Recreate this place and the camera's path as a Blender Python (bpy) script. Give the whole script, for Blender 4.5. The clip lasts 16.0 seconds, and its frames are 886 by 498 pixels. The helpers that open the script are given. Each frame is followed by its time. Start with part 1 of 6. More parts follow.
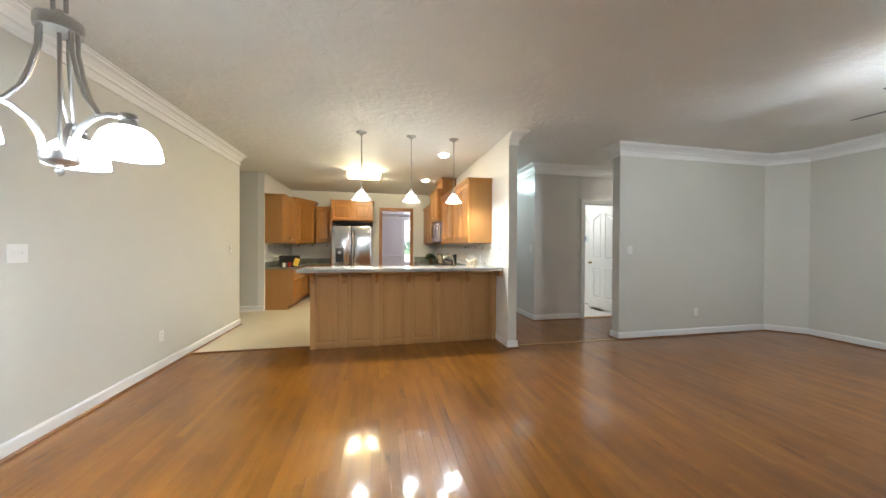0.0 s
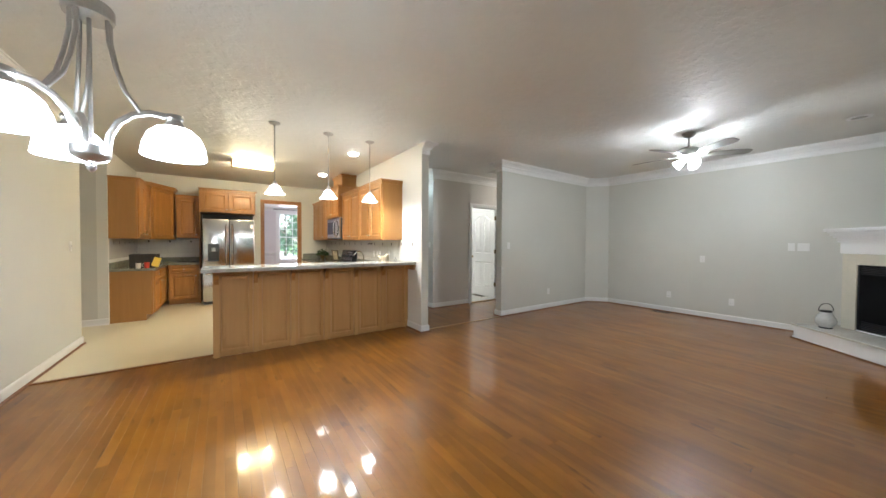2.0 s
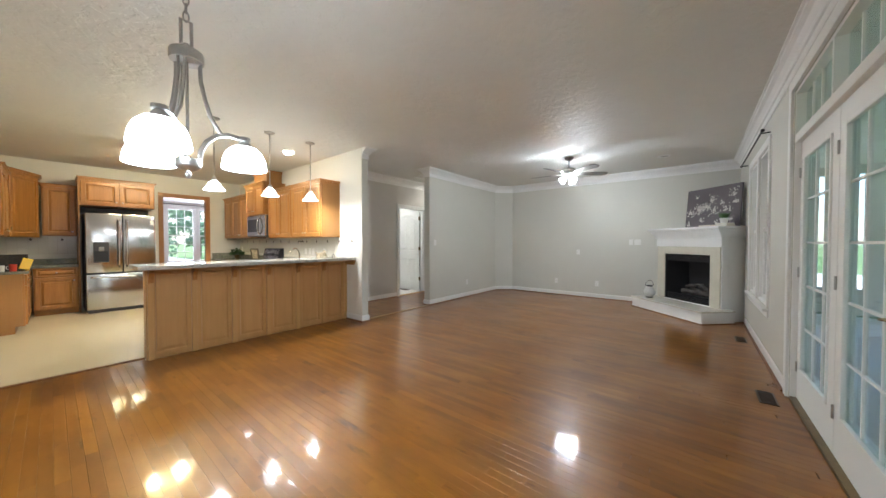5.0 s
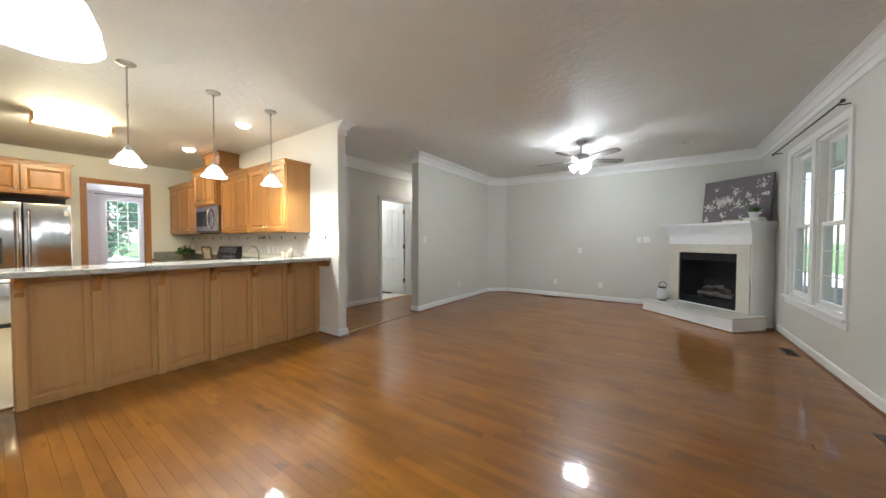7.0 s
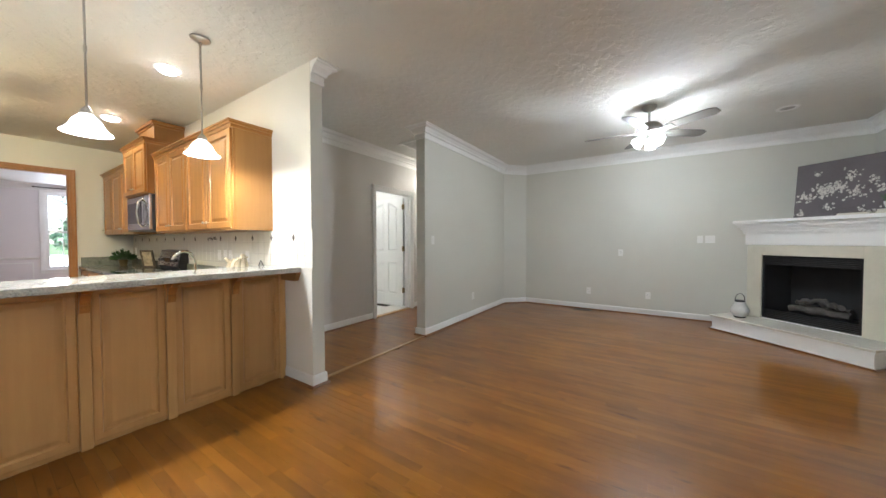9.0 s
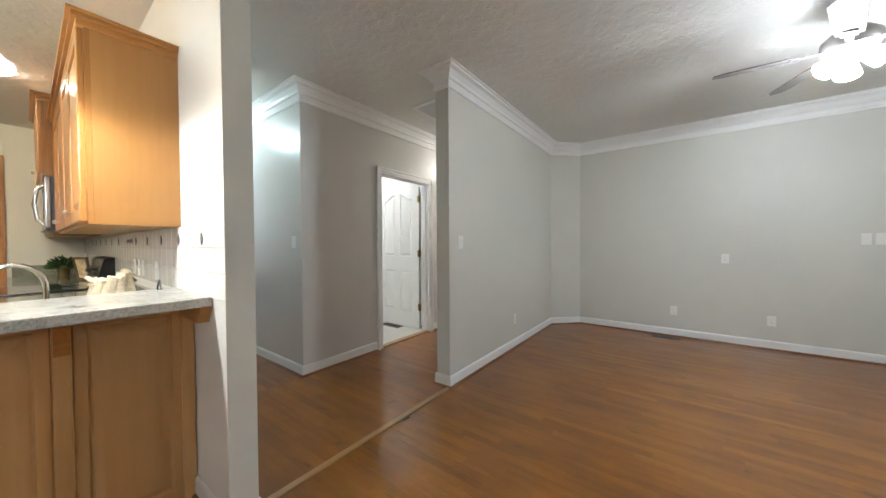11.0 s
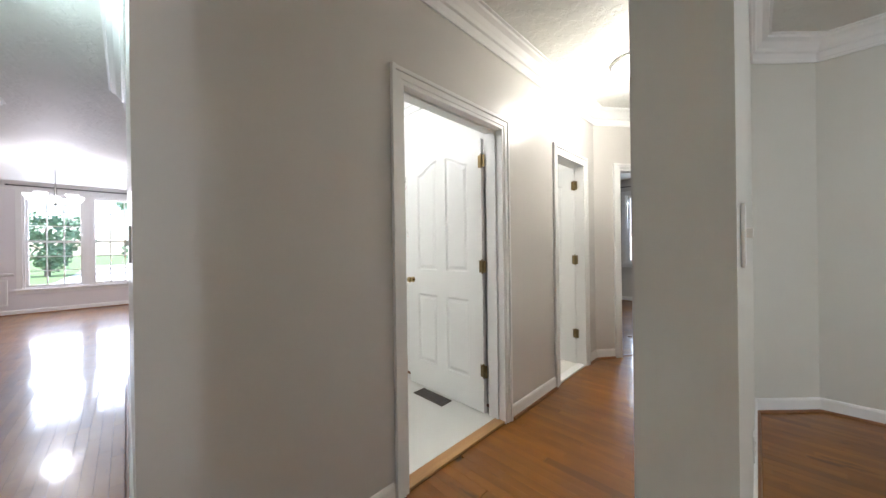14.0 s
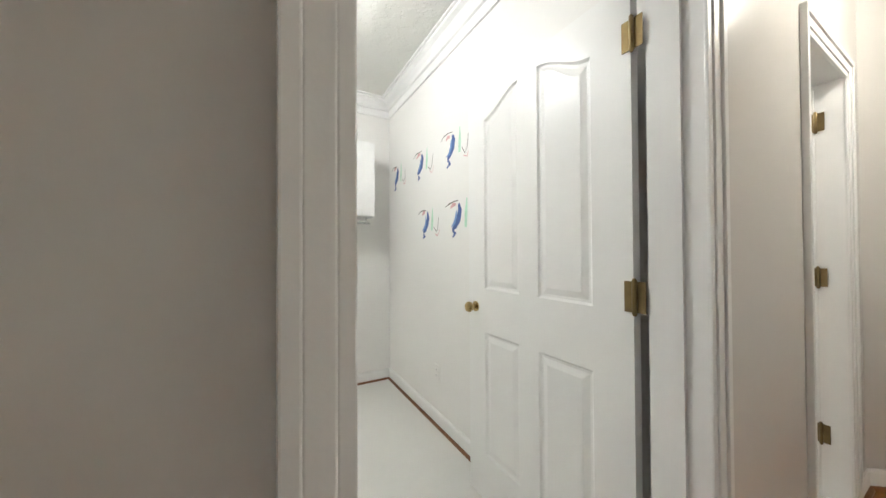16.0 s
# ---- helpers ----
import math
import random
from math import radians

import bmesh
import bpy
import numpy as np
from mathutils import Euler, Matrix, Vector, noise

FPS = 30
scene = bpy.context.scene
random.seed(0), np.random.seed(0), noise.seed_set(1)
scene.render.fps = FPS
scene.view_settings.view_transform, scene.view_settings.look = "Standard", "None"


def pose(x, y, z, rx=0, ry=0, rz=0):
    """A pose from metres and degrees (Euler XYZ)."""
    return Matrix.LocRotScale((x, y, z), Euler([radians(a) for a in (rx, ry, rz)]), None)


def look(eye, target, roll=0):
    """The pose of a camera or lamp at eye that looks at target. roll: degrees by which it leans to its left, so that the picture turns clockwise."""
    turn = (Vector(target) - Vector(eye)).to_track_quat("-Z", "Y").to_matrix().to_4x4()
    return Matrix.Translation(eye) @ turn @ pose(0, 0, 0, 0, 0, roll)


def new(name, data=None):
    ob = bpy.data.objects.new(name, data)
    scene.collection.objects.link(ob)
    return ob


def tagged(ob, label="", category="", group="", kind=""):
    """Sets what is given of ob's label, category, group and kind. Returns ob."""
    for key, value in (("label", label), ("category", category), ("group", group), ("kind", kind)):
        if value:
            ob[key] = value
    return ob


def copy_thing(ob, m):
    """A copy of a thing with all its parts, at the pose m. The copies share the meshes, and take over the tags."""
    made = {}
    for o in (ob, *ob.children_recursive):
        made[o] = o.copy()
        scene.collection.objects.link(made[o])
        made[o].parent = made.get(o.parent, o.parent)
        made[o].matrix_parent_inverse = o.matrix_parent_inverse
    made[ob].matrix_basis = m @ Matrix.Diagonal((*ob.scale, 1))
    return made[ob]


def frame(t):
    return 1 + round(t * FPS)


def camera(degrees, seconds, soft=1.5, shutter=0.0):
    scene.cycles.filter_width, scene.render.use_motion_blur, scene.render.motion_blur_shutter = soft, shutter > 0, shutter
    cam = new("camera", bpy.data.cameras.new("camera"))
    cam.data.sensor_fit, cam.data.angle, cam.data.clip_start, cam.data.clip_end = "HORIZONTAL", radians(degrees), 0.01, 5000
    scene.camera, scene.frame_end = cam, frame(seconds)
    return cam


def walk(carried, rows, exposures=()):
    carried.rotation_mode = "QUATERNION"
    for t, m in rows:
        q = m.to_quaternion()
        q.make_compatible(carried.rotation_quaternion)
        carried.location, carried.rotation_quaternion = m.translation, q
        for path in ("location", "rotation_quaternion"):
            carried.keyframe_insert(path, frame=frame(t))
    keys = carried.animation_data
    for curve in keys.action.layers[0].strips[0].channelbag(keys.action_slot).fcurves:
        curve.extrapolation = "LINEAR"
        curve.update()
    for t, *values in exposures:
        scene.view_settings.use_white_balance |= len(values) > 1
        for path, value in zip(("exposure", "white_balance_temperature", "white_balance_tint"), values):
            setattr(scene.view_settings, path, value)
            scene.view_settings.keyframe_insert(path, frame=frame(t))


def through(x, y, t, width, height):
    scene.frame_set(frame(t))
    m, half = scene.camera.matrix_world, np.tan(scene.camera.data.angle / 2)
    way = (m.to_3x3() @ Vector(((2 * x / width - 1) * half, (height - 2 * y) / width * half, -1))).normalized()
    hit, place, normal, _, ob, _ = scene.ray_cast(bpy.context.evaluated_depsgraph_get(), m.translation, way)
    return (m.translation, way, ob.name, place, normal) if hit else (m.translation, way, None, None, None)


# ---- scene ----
cam = camera(109.1, 16.0)
PATH = [
    (0, (0.111, 0.151, 1.290), (0.519, 2.109, 1.275), 0.3),
    (1, (-0.243, 0.127, 1.283), (0.581, 1.949, 1.254), 0.5),
    (1.5, (-0.401, 0.049, 1.288), (0.599, 1.781, 1.252), 0.4),
    (2, (-0.607, -0.010, 1.300), (0.536, 1.630, 1.262), 0.3),
    (2.5, (-0.786, -0.045, 1.307), (0.467, 1.514, 1.261), 0.3),
    (3, (-0.939, -0.088, 1.298), (0.401, 1.395, 1.256), 0.3),
    (3.5, (-1.090, -0.140, 1.275), (0.308, 1.289, 1.242), 0.2),
    (4, (-1.214, -0.199, 1.287), (0.228, 1.186, 1.244), 0.1),
    (4.5, (-1.298, -0.242, 1.273), (0.198, 1.085, 1.231), 0),
    (4.7, (-1.334, -0.237, 1.263), (0.189, 1.059, 1.223), 0),
    (7, (-0.796, 0.533, 1.230), (0.849, 1.670, 1.180), 0.1),
    (7.5, (-0.560, 0.792, 1.219), (1.091, 1.920, 1.179), -0.1),
    (8, (-0.342, 1.046, 1.237), (1.311, 2.171, 1.197), -0.1),
    (8.5, (-0.113, 1.270, 1.233), (1.543, 2.389, 1.190), -0.2),
    (9, (0.134, 1.512, 1.241), (1.802, 2.614, 1.193), -0.1),
    (9.5, (0.418, 1.735, 1.228), (2.080, 2.847, 1.193), -0.3),
    (10, (0.690, 1.930, 1.233), (2.348, 3.048, 1.198), -0.2),
    (12.5, (2.042, 3.163, 1.262), (3.515, 4.516, 1.241), -0.8),
    (13, (2.292, 3.421, 1.251), (3.759, 4.781, 1.236), -0.7),
    (13.6, (2.609, 3.733, 1.243), (4.060, 5.109, 1.229), -0.7),
    (14, (2.787, 3.949, 1.242), (4.205, 5.360, 1.239), -0.8),
    (14.5, (3.052, 4.206, 1.238), (4.369, 5.711, 1.252), -0.8),
    (15, (3.288, 4.457, 1.231), (4.535, 6.021, 1.257), -0.7),
    (15.5, (3.530, 4.669, 1.236), (4.673, 6.310, 1.253), -0.6),
    (16, (3.700, 4.862, 1.238), (4.688, 6.601, 1.262), -0.3),
]
walk(cam, [(t, look(e, g, r)) for t, e, g, r in PATH], [(0.0, 1.97, 5980, 8), (10.2, 2.0, 5980, 8), (12.5, 2.08, 5750, 10), (13.5, 2.02, 5800, 10), (14.5, 2.04, 6150, 10), (16.0, 1.93, 6100, 9)])

# ---- world, sun, lamps ----
world = bpy.data.worlds.new("world")
scene.world = world
world.use_nodes = True
wn = world.node_tree.nodes
sky = wn.new("ShaderNodeTexSky")
sky.sky_type, sky.sun_disc = "NISHITA", False
sky.sun_elevation, sky.sun_rotation = radians(55), radians(270)
world.node_tree.links.new(sky.outputs[0], wn["Background"].inputs[0])
wn["Background"].inputs[1].default_value = 0.15

sun = new("sun", bpy.data.lights.new("sun", "SUN"))
sun.data.energy, sun.data.angle, sun.data.color = 4.5, radians(4), (1.0, 0.95, 0.88)
sun.matrix_world = look((-12, 1, 20), (2, 0, 0))

WHITE_LAMP, WARM_LAMP = (1.0, 0.97, 0.92), (1.0, 0.87, 0.60)


def point_lamp(name, x, y, z, watts, colour, radius=0.05):
    ob = new(name, bpy.data.lights.new(name, "POINT"))
    ob.data.energy, ob.data.color, ob.data.shadow_soft_size = watts, colour, radius
    ob.location = (x, y, z)
    return ob


def area_lamp(name, m, sx, sy, watts, colour):
    ob = new(name, bpy.data.lights.new(name, "AREA"))
    ob.data.shape, ob.data.size, ob.data.size_y = "RECTANGLE", sx, sy
    ob.data.energy, ob.data.color = watts, colour
    ob.matrix_world = m
    return ob


CEIL = 2.74
CHAND = (-0.955, 1.48)          # chandelier over the dining end
FAN = (4.36, 1.55)
PENDANTS = [(-0.09, 4.30), (0.546, 4.31), (1.121, 4.31)]
CHAND_YAWS = (-94, 26, 146)
CHAND_R = 0.21


def yaw_dir(a):
    return Vector((-math.sin(radians(a)), math.cos(radians(a)), 0))


for a in CHAND_YAWS:
    d = yaw_dir(a) * CHAND_R
    point_lamp("chandelier_bulb", CHAND[0] + d.x, CHAND[1] + d.y, 1.63, 7.0, (0.87, 0.94, 1.0), 0.05)
for px, py in PENDANTS:
    point_lamp("pendant_bulb", px, py, 1.91, 9.5, WHITE_LAMP, 0.04)
for x in (-0.33, 0.03):
    point_lamp("kitchen_tube", x, 6.62, 2.63, 12, WARM_LAMP, 0.06)
for x, y in ((1.13, 5.02), (1.13, 6.96)):
    lamp = new("can_lamp", bpy.data.lights.new("can_lamp", "SPOT"))
    lamp.data.energy, lamp.data.color, lamp.data.spot_size, lamp.data.spot_blend = 66, (1.0, 0.97, 0.92), radians(120), 0.6
    lamp.data.shadow_soft_size = 0.06
    lamp.matrix_world = look((x, y, 2.725), (x, y, 0))
for k in range(3):
    d = yaw_dir(20 + 120 * k) * 0.11
    point_lamp("fan_bulb", FAN[0] + d.x, FAN[1] + d.y, 2.37, 13.0, (0.97, 0.99, 1.0), 0.04)
point_lamp("hall_bulb", 5.71, 4.65, 2.52, 8.8, (1.0, 0.92, 0.78), 0.12)
point_lamp("corridor_bulb", 2.31, 6.42, 2.56, 5.8, (0.80, 1.0, 0.97), 0.10)
point_lamp("laundry_bulb", 3.70, 6.50, 2.55, 9.5, (1.0, 0.97, 0.92), 0.10)
# Unseen lamp added to brighten the bathroom; it has no fixture.
point_lamp("bath_fill", 5.95, 6.40, 2.45, 9, (1.0, 0.95, 0.88), 0.10)
point_lamp("dining_bulb", 1.99, 12.0, 2.20, 16, (1.0, 0.93, 0.97), 0.12)
# sky light through the large openings
area_lamp("dining_sky", look((2.18, 14.95, 1.5), (2.18, 9.0, 1.2)), 1.75, 1.9, 27, (0.88, 0.89, 1.0))
area_lamp("bedroom_sky", look((10.98, 5.7, 1.6), (7.0, 5.0, 0.8)), 0.9, 1.4, 11, (0.85, 0.92, 1.0))

# ---- materials ----


def material(name):
    m = bpy.data.materials.new(name)
    m.use_nodes = True
    return m, m.node_tree.nodes, m.node_tree.links, m.node_tree.nodes["Principled BSDF"]


def ramp(nodes, stops):
    r = nodes.new("ShaderNodeValToRGB")
    while len(r.color_ramp.elements) < len(stops):
        r.color_ramp.elements.new(0.5)
    for e, (p, c) in zip(r.color_ramp.elements, stops):
        e.position, e.color = p, (*c, 1)
    return r


def noise_node(nodes, links, scale, detail=4, stretch=None, rough=0.55):
    n = nodes.new("ShaderNodeTexNoise")
    n.inputs["Scale"].default_value, n.inputs["Detail"].default_value = scale, detail
    n.inputs["Roughness"].default_value = rough
    g = nodes.new("ShaderNodeNewGeometry")
    if stretch:
        mp = nodes.new("ShaderNodeMapping")
        mp.inputs["Scale"].default_value = stretch
        links.new(g.outputs["Position"], mp.inputs[0])
        links.new(mp.outputs[0], n.inputs[0])
    else:
        links.new(g.outputs["Position"], n.inputs[0])
    return n


def add_bump(nodes, links, bsdf, source, strength, distance=0.01):
    b = nodes.new("ShaderNodeBump")
    b.inputs["Strength"].default_value, b.inputs["Distance"].default_value = strength, distance
    links.new(source, b.inputs["Height"])
    links.new(b.outputs[0], bsdf.inputs["Normal"])
    return b


def mottled(name, colour, rough=0.5, vary=0.06, scale=3.0, bump=0.0, bump_scale=200, metal=0.0, spec=0.5, fine=60):
    """Paint, stone, plaster or metal: two scales of variation round one colour, with fine relief."""
    m, n, l, b = material(name)
    big, small = noise_node(n, l, scale), noise_node(n, l, fine, 3)
    mix = n.new("ShaderNodeMath")
    mix.operation = "MULTIPLY_ADD"
    l.new(small.outputs[0], mix.inputs[0])
    mix.inputs[1].default_value = 0.35
    l.new(big.outputs[0], mix.inputs[2])
    lo, hi = [tuple(min(1, c * k) for c in colour) for k in (1 - vary, 1 + vary)]
    r = ramp(n, [(0.35, lo), (1.0, hi)])
    l.new(mix.outputs[0], r.inputs[0])
    l.new(r.outputs[0], b.inputs["Base Color"])
    rr = ramp(n, [(0.3, (rough * 0.95,) * 3), (0.9, (min(1, rough * 1.05),) * 3)])
    l.new(big.outputs[0], rr.inputs[0])
    l.new(rr.outputs[0], b.inputs["Roughness"])
    b.inputs["Metallic"].default_value = metal
    b.inputs["Specular IOR Level"].default_value = spec
    if bump:
        add_bump(n, l, b, noise_node(n, l, bump_scale, 3).outputs[0], bump, 0.004)
    return m


def wood(name, dark, light, axis="z", rough=0.35, grain=1.0, vary=0.25):
    """Clear-finished wood, grain along one axis; each piece takes its own shade."""
    m, n, l, b = material(name)
    st = {"x": (0.6, 9, 9), "y": (9, 0.6, 9), "z": (9, 9, 0.6)}[axis]
    g1 = noise_node(n, l, 2.2 * grain, 6, st, 0.65)
    g2 = noise_node(n, l, 14 * grain, 4, st, 0.6)
    info = n.new("ShaderNodeObjectInfo")
    add = n.new("ShaderNodeMath")
    add.operation = "MULTIPLY_ADD"
    l.new(g2.outputs[0], add.inputs[0])
    add.inputs[1].default_value = 0.45
    l.new(g1.outputs[0], add.inputs[2])
    r = ramp(n, [(0.45, dark), (0.95, light)])
    l.new(add.outputs[0], r.inputs[0])
    hsv = n.new("ShaderNodeHueSaturation")
    mr = n.new("ShaderNodeMapRange")
    mr.inputs["To Min"].default_value, mr.inputs["To Max"].default_value = 1 - vary * 0.5, 1 + vary * 0.5
    l.new(info.outputs["Random"], mr.inputs["Value"])
    l.new(mr.outputs[0], hsv.inputs["Value"])
    l.new(r.outputs[0], hsv.inputs["Color"])
    l.new(hsv.outputs[0], b.inputs["Base Color"])
    b.inputs["Roughness"].default_value = rough
    add_bump(n, l, b, g2.outputs[0], 0.06, 0.002)
    return m


def floor_wood():
    """Glossy amber oak strip floor: grain along y, knots and dark streaks, a shade for each board."""
    m, n, l, b = material("oak_floor")
    info, geo = n.new("ShaderNodeObjectInfo"), n.new("ShaderNodeNewGeometry")
    s = n.new("ShaderNodeMath")
    s.operation = "ADD"
    l.new(info.outputs["Random"], s.inputs[0])
    l.new(geo.outputs["Random Per Island"], s.inputs[1])
    fr = n.new("ShaderNodeMath")
    fr.operation = "FRACT"
    l.new(s.outputs[0], fr.inputs[0])
    off = n.new("ShaderNodeVectorMath")
    off.operation = "MULTIPLY_ADD"
    comb = n.new("ShaderNodeCombineXYZ")
    for k in range(3):
        l.new(fr.outputs[0], comb.inputs[k])
    l.new(comb.outputs[0], off.inputs[0])
    off.inputs[1].default_value = (31.0, 17.0, 5.0)
    l.new(geo.outputs["Position"], off.inputs[2])

    def tex(scale, stretch, detail, rough):
        mp, t = n.new("ShaderNodeMapping"), n.new("ShaderNodeTexNoise")
        mp.inputs["Scale"].default_value = stretch
        l.new(off.outputs[0], mp.inputs[0])
        l.new(mp.outputs[0], t.inputs[0])
        t.inputs["Scale"].default_value, t.inputs["Detail"].default_value, t.inputs["Roughness"].default_value = scale, detail, rough
        return t
    grain, streak, pore = tex(1.6, (4, 0.5, 1), 3, 0.5), tex(1.8, (6, 1.3, 1), 4, 0.65), tex(9.0, (9, 0.5, 1), 3, 0.6)
    r = ramp(n, [(0.25, (0.178, 0.063, 0.0058)), (0.50, (0.232, 0.087, 0.0082)), (0.75, (0.285, 0.113, 0.0118))])
    l.new(grain.outputs[0], r.inputs[0])
    dark = ramp(n, [(0.27, (0.36, 0.30, 0.28)), (0.37, (1, 1, 1))])
    l.new(streak.outputs[0], dark.inputs[0])
    mul = n.new("ShaderNodeMixRGB")
    mul.blend_type = "MULTIPLY"
    mul.inputs[0].default_value = 0.80
    l.new(r.outputs[0], mul.inputs[1])
    l.new(dark.outputs[0], mul.inputs[2])
    mr, hsv = n.new("ShaderNodeMapRange"), n.new("ShaderNodeHueSaturation")
    mr.inputs["To Min"].default_value, mr.inputs["To Max"].default_value = 0.91, 1.08
    l.new(fr.outputs[0], mr.inputs["Value"])
    l.new(mr.outputs[0], hsv.inputs["Value"])
    l.new(mul.outputs[0], hsv.inputs["Color"])
    blotch = noise_node(n, l, 2.6, 4, (1.6, 0.7, 1), 0.6)
    tone = ramp(n, [(0.32, (0.80, 0.76, 0.70)), (0.62, (1.10, 1.10, 1.10))])
    l.new(blotch.outputs[0], tone.inputs[0])
    stain = n.new("ShaderNodeMixRGB")
    stain.blend_type = "MULTIPLY"
    stain.inputs[0].default_value = 0.9
    l.new(hsv.outputs[0], stain.inputs[1])
    l.new(tone.outputs[0], stain.inputs[2])
    l.new(stain.outputs[0], b.inputs["Base Color"])
    wear = noise_node(n, l, 1.6, 5)
    rr = ramp(n, [(0.3, (0.30,) * 3), (0.75, (0.40,) * 3)])
    l.new(wear.outputs[0], rr.inputs[0])
    l.new(rr.outputs[0], b.inputs["Roughness"])
    b.inputs["Coat Weight"].default_value = 0.60
    b.inputs["Specular IOR Level"].default_value = 0.22
    b.inputs["Coat Roughness"].default_value = 0.085
    wave = tex(1.6, (6, 0.8, 1), 2, 0.5)
    lift = n.new("ShaderNodeBump")
    lift.inputs["Strength"].default_value, lift.inputs["Distance"].default_value = 0.22, 0.004
    l.new(wave.outputs[0], lift.inputs["Height"])
    l.new(lift.outputs[0], b.inputs["Coat Normal"])
    add_bump(n, l, b, pore.outputs[0], 0.06, 0.001)
    return m


def knockdown(name, colour):
    """Ceiling with flattened plaster splatter."""
    m, n, l, b = material(name)
    b.inputs["Base Color"].default_value = (*colour, 1)
    b.inputs["Roughness"].default_value = 0.62
    t = noise_node(n, l, 11, 5, None, 0.6)
    r = ramp(n, [(0.46, (0, 0, 0)), (0.56, (1, 1, 1))])
    l.new(t.outputs[0], r.inputs[0])
    fine = noise_node(n, l, 60, 3)
    mixer = n.new("ShaderNodeMath")
    mixer.operation = "MULTIPLY_ADD"
    l.new(fine.outputs[0], mixer.inputs[0])
    mixer.inputs[1].default_value = 0.35
    l.new(r.outputs[0], mixer.inputs[2])
    add_bump(n, l, b, mixer.outputs[0], 0.42, 0.006)
    tone = ramp(n, [(0.3, tuple(c * 0.95 for c in colour)), (0.7, colour)])
    big = noise_node(n, l, 1.5, 3)
    l.new(big.outputs[0], tone.inputs[0])
    l.new(tone.outputs[0], b.inputs["Base Color"])
    return m


def speckled(name, stops, scale=90, rough=0.12):
    """Polished granite."""
    m, n, l, b = material(name)
    t = noise_node(n, l, scale, 5, None, 0.75)
    v = noise_node(n, l, scale * 0.12, 4)
    mixer = n.new("ShaderNodeMath")
    mixer.operation = "MULTIPLY_ADD"
    l.new(v.outputs[0], mixer.inputs[0])
    mixer.inputs[1].default_value = 0.5
    l.new(t.outputs[0], mixer.inputs[2])
    r = ramp(n, stops)
    l.new(mixer.outputs[0], r.inputs[0])
    l.new(r.outputs[0], b.inputs["Base Color"])
    b.inputs["Roughness"].default_value = rough
    return m


def brushed(name, colour, axis=(60, 60, 1), rough=0.25):
    m, n, l, b = material(name)
    t = noise_node(n, l, 8, 3, axis)
    r = ramp(n, [(0.3, tuple(c * 0.9 for c in colour)), (0.7, colour)])
    l.new(t.outputs[0], r.inputs[0])
    l.new(r.outputs[0], b.inputs["Base Color"])
    b.inputs["Metallic"].default_value, b.inputs["Roughness"].default_value = 1.0, rough
    add_bump(n, l, b, t.outputs[0], 0.03, 0.001)
    return m


def glowing(name, colour, strength, base=(0.9, 0.9, 0.9)):
    m, n, l, b = material(name)
    b.inputs["Base Color"].default_value = (*base, 1)
    b.inputs["Emission Color"].default_value = (*colour, 1)
    b.inputs["Emission Strength"].default_value = strength
    b.inputs["Roughness"].default_value = 0.3
    return m


def frosted(name, colour, strength, through=0.5):
    """Lit frosted glass: it glows and lets part of its bulb's light straight through."""
    m, n, l, b = material(name)
    b.inputs["Base Color"].default_value = (0.85, 0.85, 0.85, 1)
    b.inputs["Emission Color"].default_value = (*colour, 1)
    b.inputs["Emission Strength"].default_value = strength
    b.inputs["Roughness"].default_value = 0.25
    tr, mixer = n.new("ShaderNodeBsdfTransparent"), n.new("ShaderNodeMixShader")
    mixer.inputs[0].default_value = through
    l.new(b.outputs[0], mixer.inputs[1])
    l.new(tr.outputs[0], mixer.inputs[2])
    l.new(mixer.outputs[0], n["Material Output"].inputs[0])
    return m


def glass(name, tint=(1, 1, 1), rough=0.0, clear=0.9):
    """Thin pane: clear, with a reflection that grows at a slant."""
    m, n, l, b = material(name)
    n.remove(b)
    tr, gl = n.new("ShaderNodeBsdfTransparent"), n.new("ShaderNodeBsdfGlossy")
    mixer, fres = n.new("ShaderNodeMixShader"), n.new("ShaderNodeMath")
    facing, power = n.new("ShaderNodeLayerWeight"), n.new("ShaderNodeMath")
    power.operation, power.inputs[1].default_value = "POWER", 5.0
    l.new(facing.outputs["Facing"], power.inputs[0])
    fres.operation, fres.inputs[1].default_value, fres.inputs[2].default_value = "MULTIPLY_ADD", 0.7, 0.04
    l.new(power.outputs[0], fres.inputs[0])
    tr.inputs[0].default_value = (*tint, 1)
    gl.inputs["Roughness"].default_value = rough
    l.new(fres.outputs[0], mixer.inputs[0])
    l.new(tr.outputs[0], mixer.inputs[1])
    l.new(gl.outputs[0], mixer.inputs[2])
    l.new(mixer.outputs[0], n["Material Output"].inputs[0])
    return m


PAINT = mottled("greige_wall_paint", (0.615, 0.604, 0.548), 0.55, 0.03, 1.2, 0.06, 260)
PAINT_HALL = mottled("satin_hall_paint", (0.60, 0.575, 0.545), 0.30, 0.03, 1.2, 0.05, 220)
PAINT_KITCHEN = mottled("cream_kitchen_paint", (0.76, 0.745, 0.685), 0.45, 0.03, 1.2, 0.06, 260)
PAINT_DINING = mottled("pale_dining_paint", (0.74, 0.71, 0.72), 0.45, 0.03, 1.2, 0.05, 260)
PAINT_LAUNDRY = mottled("white_laundry_paint", (0.80, 0.79, 0.76), 0.5, 0.02, 1.2, 0.05, 260)
CEILING = knockdown("knockdown_ceiling", (0.74, 0.735, 0.69))
TRIM = mottled("white_trim_paint", (0.80, 0.795, 0.78), 0.32, 0.02, 2.0, 0.03, 150)
